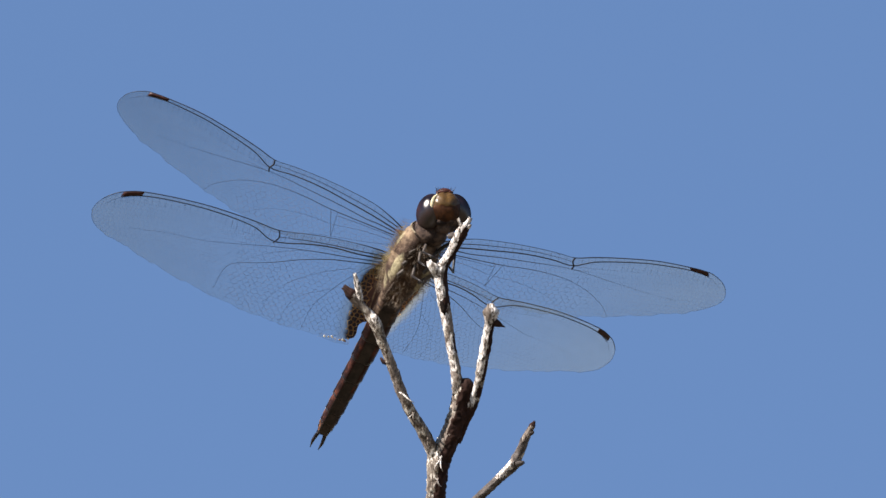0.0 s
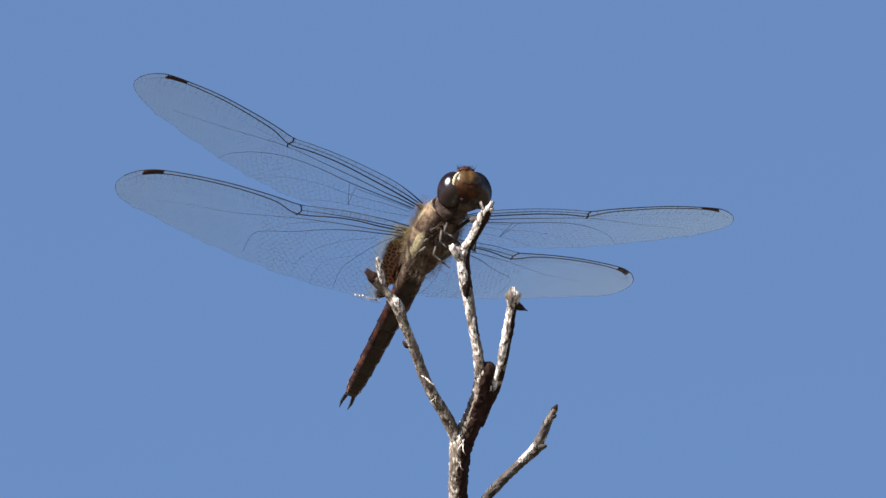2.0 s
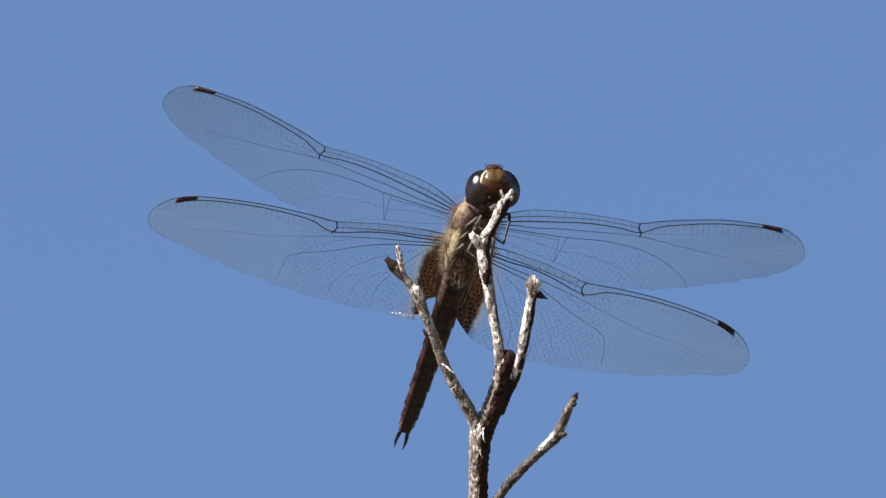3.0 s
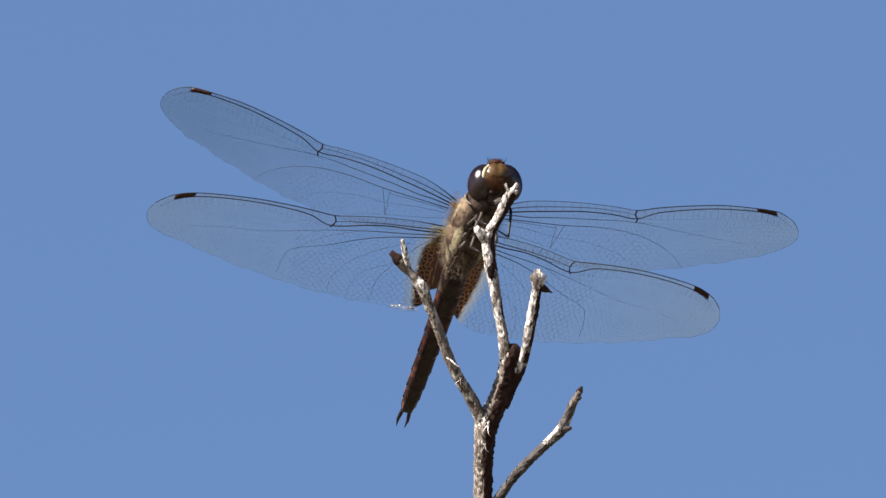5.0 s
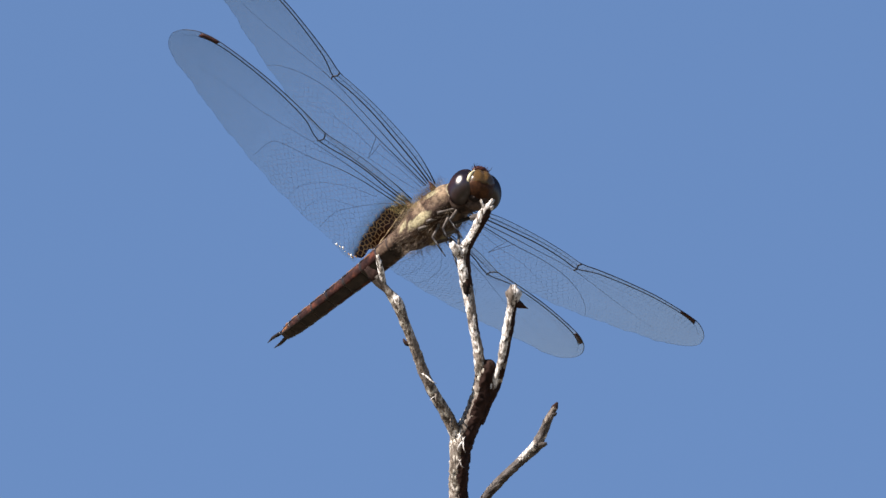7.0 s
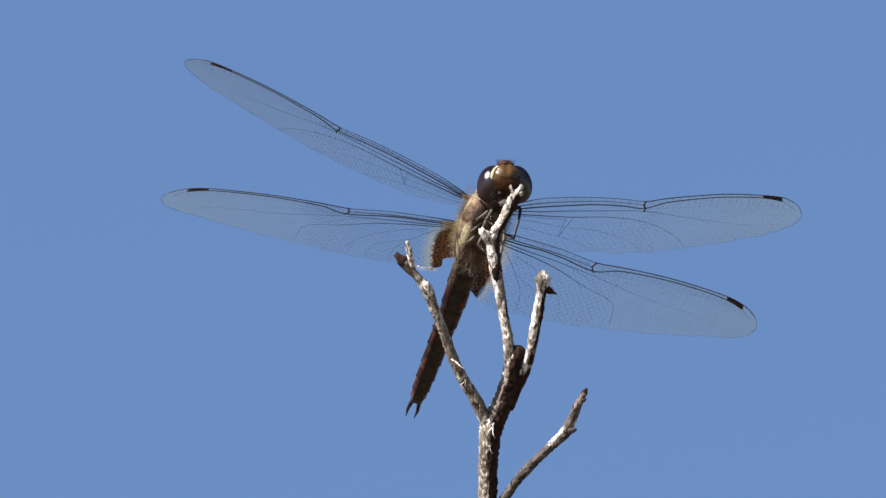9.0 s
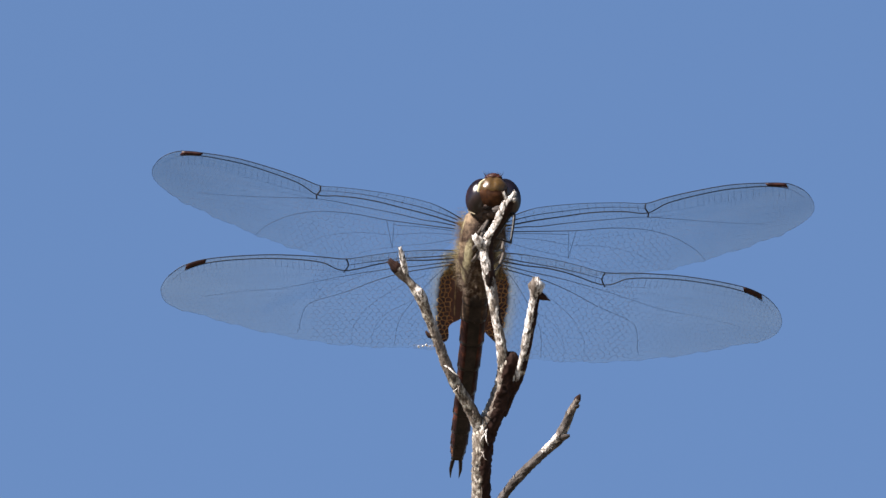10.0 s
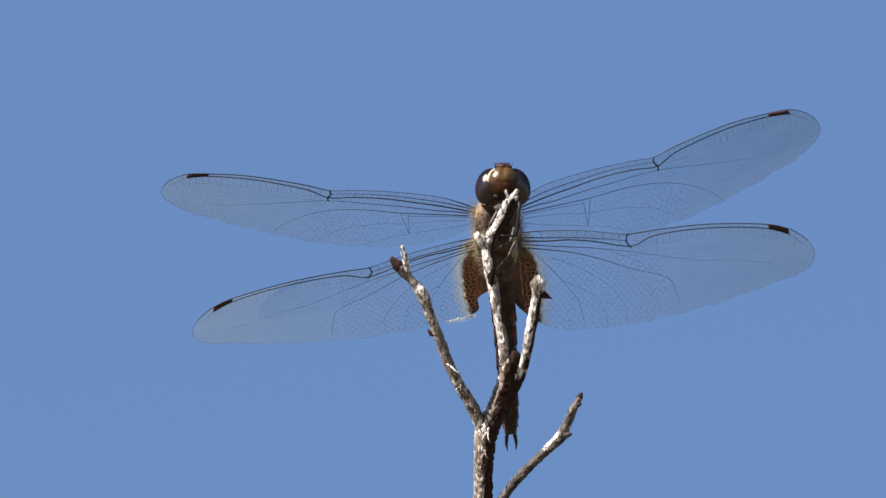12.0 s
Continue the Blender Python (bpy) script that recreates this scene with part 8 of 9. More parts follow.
        (9, pose(-0.0013, 0.0042, -0.0026, 1.77, 2.38, 1.67)),
        (9.1, pose(-0.0013, 0.0042, -0.0026, -4.32, 0.78, 0.74)),
        (9.2, pose(-0.0013, 0.0042, -0.0026, -2.94, 5.4, 3.83)),
        (9.3, pose(-0.0013, 0.0042, -0.0026, 2.03, 8.97, 6.6)),
        (9.4, pose(-0.0013, 0.0042, -0.0026, -0.68, 2.81, 2.03)),
        (9.5, pose(-0.0013, 0.0042, -0.0026, -5.27, -5.61, -3.35)),
        (9.6, pose(-0.0013, 0.0042, -0.0026, -2.93, -6.26, -4.09)),
        (9.7, pose(-0.0013, 0.0042, -0.0026, -4.49, -0.66, -0.2)),
        (9.8, pose(-0.0013, 0.0042, -0.0026, -4.35, -4.11, -2.48)),
        (9.9, pose(-0.0013, 0.0042, -0.0026, -6.45, -4.55, -2.55)),
        (10, pose(-0.0013, 0.0042, -0.0026, -3.16, -8.67, -5.67)),
        (10.1, pose(-0.0013, 0.0042, -0.0026, -4.83, -7.4, -4.58)),
        (10.2, pose(-0.0013, 0.0042, -0.0026, -4.11, -8.35, -5.31)),
        (10.3, pose(-0.0013, 0.0042, -0.0026, -3.26, -6.72, -4.35)),
        (10.4, pose(-0.0013, 0.0042, -0.0026, -0.79, -2.26, -1.55)),
        (10.5, pose(-0.0013, 0.0042, -0.0026, -1.48, -4.28, -2.9)),
        (10.6, pose(-0.0013, 0.0042, -0.0026, 0.85, -9.31, -6.81)),
        (10.7, pose(-0.0013, 0.0042, -0.0026, 4.33, -6.76, -5.47)),
        (10.8, pose(-0.0013, 0.0042, -0.0026, 6.98, -9.5, -8.1)),
        (10.9, pose(-0.0013, 0.0042, -0.0026, 8.59, -13.13, -11.43)),
        (11, pose(-0.0013, 0.0042, -0.0026, 9.83, -14.51, -12.91)),
        (11.1, pose(-0.0013, 0.0042, -0.0026, 2.4, -13.44, -10.16)),
        (11.2, pose(-0.0013, 0.0042, -0.0026, -3.86, -13.78, -8.96)),
        (11.3, pose(-0.0013, 0.0042, -0.0026, 3.49, -10.67, -8.32)),
        (11.4, pose(-0.0013, 0.0042, -0.0026, 0.75, 5.55, 4.01)),
        (11.5, pose(-0.0013, 0.0042, -0.0026, -6.4, -0.36, 0.11)),
        (11.6, pose(-0.0013, 0.0042, -0.0026, 0.66, -6.64, -4.85)),
        (11.7, pose(-0.0013, 0.0042, -0.0026, -1.56, -6.91, -4.71)),
        (11.8, pose(-0.0013, 0.0042, -0.0026, -20.22, -3.04, -0.45)),
        (11.9, pose(-0.0013, 0.0042, -0.0026, 14.57, -23.57, -22.53)),
        (12, pose(-0.0013, 0.0042, -0.0026, -10.89, -20.97, -11.62)),
    ])
    walk(legs[2], [
        (0, pose(0.0016, 0.0024, -0.0035, 7.02, 13.17, 11.09)),
        (0.1, pose(0.0016, 0.0024, -0.0035, 17.93, 15.09, 10.5)),
        (0.2, pose(0.0016, 0.0024, -0.0035, 7.06, 10.82, 8.38)),
        (0.3, pose(0.0016, 0.0024, -0.0035, 9.54, 8.55, 4.91)),
        (0.4, pose(0.0016, 0.0024, -0.0035, 11.28, 8.72, 4.45)),
        (0.5, pose(0.0016, 0.0024, -0.0035, 2.87, 10.9, 9.73)),
        (0.6, pose(0.0016, 0.0024, -0.0035, 13.74, 8.81, 3.59)),
        (0.7, pose(0.0016, 0.0024, -0.0035, 11.81, 3.44, -1.97)),
        (0.8, pose(0.0016, 0.0024, -0.0035, 7.93, 8.36, 5.3)),
        (0.9, pose(0.0016, 0.0024, -0.0035, 8.4, -0.13, -4.18)),
        (1, pose(0.0016, 0.0024, -0.0035, 3.28, 0.65, -0.87)),
        (1.1, pose(0.0016, 0.0024, -0.0035, 10.31, 2.03, -2.81)),
        (1.2, pose(0.0016, 0.0024, -0.0035, 1.22, 1.29, 0.67)),
        (1.3, pose(0.0016, 0.0024, -0.0035, 7.86, 3.7, 0.18)),
        (1.4, pose(0.0016, 0.0024, -0.0035, 3.27, 8.91, 7.51)),
        (1.5, pose(0.0016, 0.0024, -0.0035, 0, -0, 0)),
        (1.6, pose(0.0016, 0.0024, -0.0035, 5.61, 0.92, -1.69)),
        (1.7, pose(0.0016, 0.0024, -0.0035, 5.96, 7.58, 5.15)),
        (1.8, pose(0.0016, 0.0024, -0.0035, 5.46, 6.86, 4.56)),
        (1.9, pose(0.0016, 0.0024, -0.0035, 10.6, 9.85, 6.06)),
        (2, pose(0.0016, 0.0024, -0.0035, 3.63, 13.34, 12.15)),
        (2.1, pose(0.0016, 0.0024, -0.0035, 5.5, 3.38, 0.88)),
        (2.2, pose(0.0016, 0.0024, -0.0035, -0.53, 8.67, 8.47)),
        (2.3, pose(0.0016, 0.0024, -0.0035, -3.16, 5.76, 6.57)),
        (2.4, pose(0.0016, 0.0024, -0.0035, -0.23, 1.26, 1.27)),
        (2.5, pose(0.0016, 0.0024, -0.0035, -1.49, 6.95, 7.11)),
        (2.6, pose(0.0016, 0.0024, -0.0035, -2.84, 8.81, 9.31)),
        (2.7, pose(0.0016, 0.0024, -0.0035, 0.82, 4.28, 3.72)),
        (2.8, pose(0.0016, 0.0024, -0.0035, 2.26, 2.24, 1.14)),
        (2.9, pose(0.0016, 0.0024, -0.0035, 3.07, 8.14, 6.78)),
        (3, pose(0.0016, 0.0024, -0.0035, -2.29, 3.51, 4.17)),
        (3.1, pose(0.0016, 0.0024, -0.0035, 1.55, 5.38, 4.51)),
        (3.2, pose(0.0016, 0.0024, -0.0035, 2.34, 5.64, 4.48)),
        (4.8, pose(0.0016, 0.0024, -0.0035, 6.13, 13.27, 11.44)),
        (4.9, pose(0.0016, 0.0024, -0.0035, 9.31, 15.3, 13.06)),
        (5, pose(0.0016, 0.0024, -0.0035, 6.31, 2.81, -0.07)),
        (5.1, pose(0.0016, 0.0024, -0.0035, 9.58, 10.89, 7.65)),
        (5.2, pose(0.0016, 0.0024, -0.0035, 5.21, 5.46, 3.18)),
        (5.3, pose(0.0016, 0.0024, -0.0035, 2.35, 3.09, 1.94)),
        (5.4, pose(0.0016, 0.0024, -0.0035, 3.19, 6.63, 5.17)),
        (5.5, pose(0.0016, 0.0024, -0.0035, -1.71, 6.92, 7.16)),
        (5.6, pose(0.0016, 0.0024, -0.0035, 3.56, 7.74, 6.19)),
        (5.7, pose(0.0016, 0.0024, -0.0035, -7.18, 10.4, 11.95)),
        (5.8, pose(0.0016, 0.0024, -0.0035, -0.07, 15.01, 14.79)),
        (5.9, pose(0.0016, 0.0024, -0.0035, 1.82, 14.58, 13.94)),
        (6, pose(0.0016, 0.0024, -0.0035, -7.67, 6.74, 8.88)),
        (6.1, pose(0.0016, 0.0024, -0.0035, 6.69, 19.19, 18.32)),
        (6.2, pose(0.0016, 0.0024, -0.0035, 0.57, 7.69, 7.15)),
        (6.3, pose(0.0016, 0.0024, -0.0035, -2.51, 10.39, 10.72)),
        (6.4, pose(0.0016, 0.0024, -0.0035, -3.39, 10.06, 10.66)),
        (6.5, pose(0.0016, 0.0024, -0.0035, -2.44, 12.71, 12.96)),
        (6.6, pose(0.0016, 0.0024, -0.0035, 6.87, 20.85, 20.33)),
        (6.7, pose(0.0016, 0.0024, -0.0035, 0.7, 11.9, 11.38)),
        (6.8, pose(0.0016, 0.0024, -0.0035, 4.29, 13.4, 12.07)),
        (6.9, pose(0.0016, 0.0024, -0.0035, -0.82, 6.26, 6.23)),
        (7, pose(0.0016, 0.0024, -0.0035, -2.18, 11.9, 12.1)),
        (7.1, pose(0.0016, 0.0024, -0.0035, 0.64, 11.64, 11.13)),
        (7.2, pose(0.0016, 0.0024, -0.0035, 7.22, 15.51, 13.79)),
        (8.8, pose(0.0016, 0.0024, -0.0035, 0.7, 3.9, 3.39)),
        (8.9, pose(0.0016, 0.0024, -0.0035, 3.05, 3.27, 1.82)),
        (9, pose(0.0016, 0.0024, -0.0035, -0.31, 2.6, 2.56)),
        (9.1, pose(0.0016, 0.0024, -0.0035, -5.02, 0.14, 2.28)),
        (9.2, pose(0.0016, 0.0024, -0.0035, -2.29, 3.57, 4.23)),
        (9.3, pose(0.0016, 0.0024, -0.0035, 2.43, 7.29, 6.12)),
        (9.4, pose(0.0016, 0.0024, -0.0035, 0.16, 1.93, 1.73)),
        (9.5, pose(0.0016, 0.0024, -0.0035, -4.49, -6.03, -3.16)),
        (9.6, pose(0.0016, 0.0024, -0.0035, -0.01, -6.89, -6.21)),
        (9.7, pose(0.0016, 0.0024, -0.0035, -3.46, -1.51, 0.19)),
        (9.8, pose(0.0016, 0.0024, -0.0035, -1.86, -4.9, -3.51)),
        (9.9, pose(0.0016, 0.0024, -0.0035, -4.48, -5.48, -2.71)),
        (10, pose(0.0016, 0.0024, -0.0035, -0.83, -8.9, -7.49)),
        (10.1, pose(0.0016, 0.0024, -0.0035, -2.12, -8.18, -6.18)),
        (10.2, pose(0.0016, 0.0024, -0.0035, -1.35, -8.72, -7.06)),
        (10.3, pose(0.0016, 0.0024, -0.0035, -0.31, -7.09, -6.22)),
        (10.4, pose(0.0016, 0.0024, -0.0035, 0.26, -2.17, -2.12)),
        (10.5, pose(0.0016, 0.0024, -0.0035, 0.03, -4.46, -4.07)),
        (10.6, pose(0.0016, 0.0024, -0.0035, 4.66, -8.78, -10.6)),
        (10.7, pose(0.0016, 0.0024, -0.0035, 7.26, -5.41, -8.93)),
        (10.8, pose(0.0016, 0.0024, -0.0035, 9.79, -7.58, -12.65)),
        (10.9, pose(0.0016, 0.0024, -0.0035, 12.49, -10.38, -17.31)),
        (11, pose(0.0016, 0.0024, -0.0035, 13, -11.35, -18.64)),
        (11.1, pose(0.0016, 0.0024, -0.0035, 7.62, -12.13, -15.63)),
        (11.2, pose(0.0016, 0.0024, -0.0035, 0.18, -14.38, -12.74)),
        (11.3, pose(0.0016, 0.0024, -0.0035, 9.74, -9.32, -14.36)),
        (11.4, pose(0.0016, 0.0024, -0.0035, 0.45, 4.33, 3.9)),
        (11.5, pose(0.0016, 0.0024, -0.0035, -6.27, -1.62, 1.31)),
        (11.6, pose(0.0016, 0.0024, -0.0035, -0.1, -5.9, -5.29)),
        (11.7, pose(0.0016, 0.0024, -0.0035, -2.27, -6.79, -4.92)),
        (11.8, pose(0.0016, 0.0024, -0.0035, -21.38, -5.42, 4.72)),
        (11.9, pose(0.0016, 0.0024, -0.0035, 15.74, -19.03, -28.44)),
        (12, pose(0.0016, 0.0024, -0.0035, -6.06, -23.69, -15.88)),
    ])
    walk(legs[3], [
        (0, pose(-0.0016, 0.0024, -0.0035, 12.27, 16.54, 13.93)),
        (0.1, pose(-0.0016, 0.0024, -0.0035, 25.58, 16.02, 15.69)),
        (0.2, pose(-0.0016, 0.0024, -0.0035, 12, 13.33, 10.93)),
        (0.3, pose(-0.0016, 0.0024, -0.0035, 13.67, 9.12, 7.14)),
        (0.4, pose(-0.0016, 0.0024, -0.0035, 14.84, 8.93, 7)),
        (0.5, pose(-0.0016, 0.0024, -0.0035, 7.04, 14.51, 11.41)),
        (0.6, pose(-0.0016, 0.0024, -0.0035, 17.35, 8.31, 6.48)),
        (0.7, pose(-0.0016, 0.0024, -0.0035, 13.96, 1.13, -0.33)),
        (0.8, pose(-0.0016, 0.0024, -0.0035, 12.18, 9.22, 7.17)),
        (0.9, pose(-0.0016, 0.0024, -0.0035, 8.4, -3.11, -3.41)),
        (1, pose(-0.0016, 0.0024, -0.0035, 3.64, 0.01, -0.33)),
        (1.1, pose(-0.0016, 0.0024, -0.0035, 10.6, -0.72, -1.66)),
        (1.2, pose(-0.0016, 0.0024, -0.0035, 0.9, 1.16, 0.77)),
        (1.3, pose(-0.0016, 0.0024, -0.0035, 10.3, 2.76, 1.41)),
        (1.4, pose(-0.0016, 0.0024, -0.0035, 5.89, 11.22, 8.57)),
        (1.5, pose(-0.0016, 0.0024, -0.0035, 0, -0, 0)),
        (1.6, pose(-0.0016, 0.0024, -0.0035, 5.57, -0.6, -1)),
        (1.7, pose(-0.0016, 0.0024, -0.0035, 8.26, 8.57, 6.46)),
        (1.8, pose(-0.0016, 0.0024, -0.0035, 8.61, 8.18, 6.14)),
        (1.9, pose(-0.0016, 0.0024, -0.0035, 14.45, 10.57, 8.55)),
        (2, pose(-0.0016, 0.0024, -0.0035, 7.6, 17.47, 14.02)),
        (2.1, pose(-0.0016, 0.0024, -0.0035, 6.46, 2.79, 1.66)),
        (2.2, pose(-0.0016, 0.0024, -0.0035, 4.06, 12.28, 9.29)),
        (2.3, pose(-0.0016, 0.0024, -0.0035, -0.12, 8.7, 6.34)),
        (2.4, pose(-0.0016, 0.0024, -0.0035, 1.64, 1.67, 1.09)),
        (2.5, pose(-0.0016, 0.0024, -0.0035, 0.47, 9.7, 7.09)),
        (2.6, pose(-0.0016, 0.0024, -0.0035, 0.7, 12.9, 9.51)),
        (2.7, pose(-0.0016, 0.0024, -0.0035, 2.76, 5.62, 4.04)),
        (2.8, pose(-0.0016, 0.0024, -0.0035, 4.56, 2.36, 1.44)),
        (2.9, pose(-0.0016, 0.0024, -0.0035, 8.01, 10.25, 7.89)),
        (3, pose(-0.0016, 0.0024, -0.0035, -0.85, 5.25, 3.83)),
        (3.1, pose(-0.0016, 0.0024, -0.0035, 3.92, 6.63, 4.82)),
        (3.2, pose(-0.0016, 0.0024, -0.0035, 5.38, 6.96, 5.08)),
        (4.8, pose(-0.0016, 0.0024, -0.0035, 12.21, 16.9, 14.25)),
        (4.9, pose(-0.0016, 0.0024, -0.0035, 17.23, 18.66, 16.91)),
        (5, pose(-0.0016, 0.0024, -0.0035, 7.58, 2.17, 1.09)),
        (5.1, pose(-0.0016, 0.0024, -0.0035, 14.71, 12.34, 10.27)),
        (5.2, pose(-0.0016, 0.0024, -0.0035, 6.95, 5.72, 4.06)),
        (5.3, pose(-0.0016, 0.0024, -0.0035, 2.6, 2.98, 2.03)),
        (5.4, pose(-0.0016, 0.0024, -0.0035, 5.02, 7.94, 5.87)),
        (5.5, pose(-0.0016, 0.0024, -0.0035, 0.67, 9.84, 7.21)),
        (5.6, pose(-0.0016, 0.0024, -0.0035, 5.31, 9.36, 7.02)),
        (5.7, pose(-0.0016, 0.0024, -0.0035, -4.69, 15.56, 10.87)),
        (5.8, pose(-0.0016, 0.0024, -0.0035, 6.68, 20.64, 16.58)),
        (5.9, pose(-0.0016, 0.0024, -0.0035, 8.46, 19.52, 15.96)),
        (6, pose(-0.0016, 0.0024, -0.0035, -4.81, 10.93, 7.71)),
        (6.1, pose(-0.0016, 0.0024, -0.0035, 17.74, 24.4, 22.96)),
        (6.2, pose(-0.0016, 0.0024, -0.0035, 6.63, 11.25, 8.65)),
        (6.3, pose(-0.0016, 0.0024, -0.0035, 3.29, 15.22, 11.55)),
        (6.4, pose(-0.0016, 0.0024, -0.0035, 2.19, 14.67, 11)),
        (6.5, pose(-0.0016, 0.0024, -0.0035, 4.01, 18.19, 14.03)),
        (6.6, pose(-0.0016, 0.0024, -0.0035, 18.82, 26.41, 25.42)),
        (6.7, pose(-0.0016, 0.0024, -0.0035, 7.38, 16.16, 12.87)),
        (6.8, pose(-0.0016, 0.0024, -0.0035, 12.77, 17.4, 14.83)),
        (6.9, pose(-0.0016, 0.0024, -0.0035, 4.38, 9.29, 6.93)),
        (7, pose(-0.0016, 0.0024, -0.0035, 6.29, 16.9, 13.32)),
        (7.1, pose(-0.0016, 0.0024, -0.0035, 8.29, 15.95, 12.82)),
        (7.2, pose(-0.0016, 0.0024, -0.0035, 16.73, 19.43, 17.57)),
        (8.8, pose(-0.0016, 0.0024, -0.0035, 1.08, 4.82, 3.47)),
        (8.9, pose(-0.0016, 0.0024, -0.0035, 3.91, 3.04, 2.01)),
        (9, pose(-0.0016, 0.0024, -0.0035, 1.41, 3.67, 2.6)),
        (9.1, pose(-0.0016, 0.0024, -0.0035, -5.19, 0.7, 0.91)),
        (9.2, pose(-0.0016, 0.0024, -0.0035, -3.32, 4.69, 3.49)),
        (9.3, pose(-0.0016, 0.0024, -0.0035, 2.82, 8.7, 6.42)),
        (9.4, pose(-0.0016, 0.0024, -0.0035, -0.32, 1.56, 1.15)),
        (9.5, pose(-0.0016, 0.0024, -0.0035, -5.75, -7.02, -4.04)),
        (9.6, pose(-0.0016, 0.0024, -0.0035, -2.39, -10.26, -6.85)),
        (9.7, pose(-0.0016, 0.0024, -0.0035, -4.68, -2.27, -1.1)),
        (9.8, pose(-0.0016, 0.0024, -0.0035, -4.1, -7.24, -4.47)),
        (9.9, pose(-0.0016, 0.0024, -0.0035, -6.5, -7.25, -4.07)),
        (10, pose(-0.0016, 0.0024, -0.0035, -3.31, -11.58, -7.53)),
        (10.1, pose(-0.0016, 0.0024, -0.0035, -4.42, -11.15, -7)),
        (10.2, pose(-0.0016, 0.0024, -0.0035, -3.7, -11.83, -7.61)),
        (10.3, pose(-0.0016, 0.0024, -0.0035, -2.83, -10.3, -6.78)),
        (10.4, pose(-0.0016, 0.0024, -0.0035, -0.43, -3.74, -2.64)),
        (10.5, pose(-0.0016, 0.0024, -0.0035, -1.83, -6.38, -4.28)),
        (10.6, pose(-0.0016, 0.0024, -0.0035, 2.03, -13.65, -10.34)),
        (10.7, pose(-0.0016, 0.0024, -0.0035, 5.68, -9.85, -8.36)),
        (10.8, pose(-0.0016, 0.0024, -0.0035, 8.96, -12.94, -11.74)),
        (10.9, pose(-0.0016, 0.0024, -0.0035, 10.97, -16.98, -15.8)),
        (11, pose(-0.0016, 0.0024, -0.0035, 10.94, -17.58, -16.28)),
        (11.1, pose(-0.0016, 0.0024, -0.0035, 4.39, -18.17, -14.47)),
        (11.2, pose(-0.0016, 0.0024, -0.0035, -2.49, -18.56, -12.49)),
        (11.3, pose(-0.0016, 0.0024, -0.0035, 5.97, -16.48, -13.69)),
        (11.4, pose(-0.0016, 0.0024, -0.0035, -0.28, 4.67, 3.4)),
        (11.5, pose(-0.0016, 0.0024, -0.0035, -7.31, -1.15, -0.1)),
        (11.6, pose(-0.0016, 0.0024, -0.0035, -0.48, -7.66, -5.42)),
        (11.7, pose(-0.0016, 0.0024, -0.0035, -2.6, -7.5, -4.91)),
        (11.8, pose(-0.0016, 0.0024, -0.0035, -19.73, -1.22, 0.99)),
        (11.9, pose(-0.0016, 0.0024, -0.0035, 12.98, -24.89, -23.48)),
        (12, pose(-0.0016, 0.0024, -0.0035, -10.63, -26.75, -14.81)),
    ])
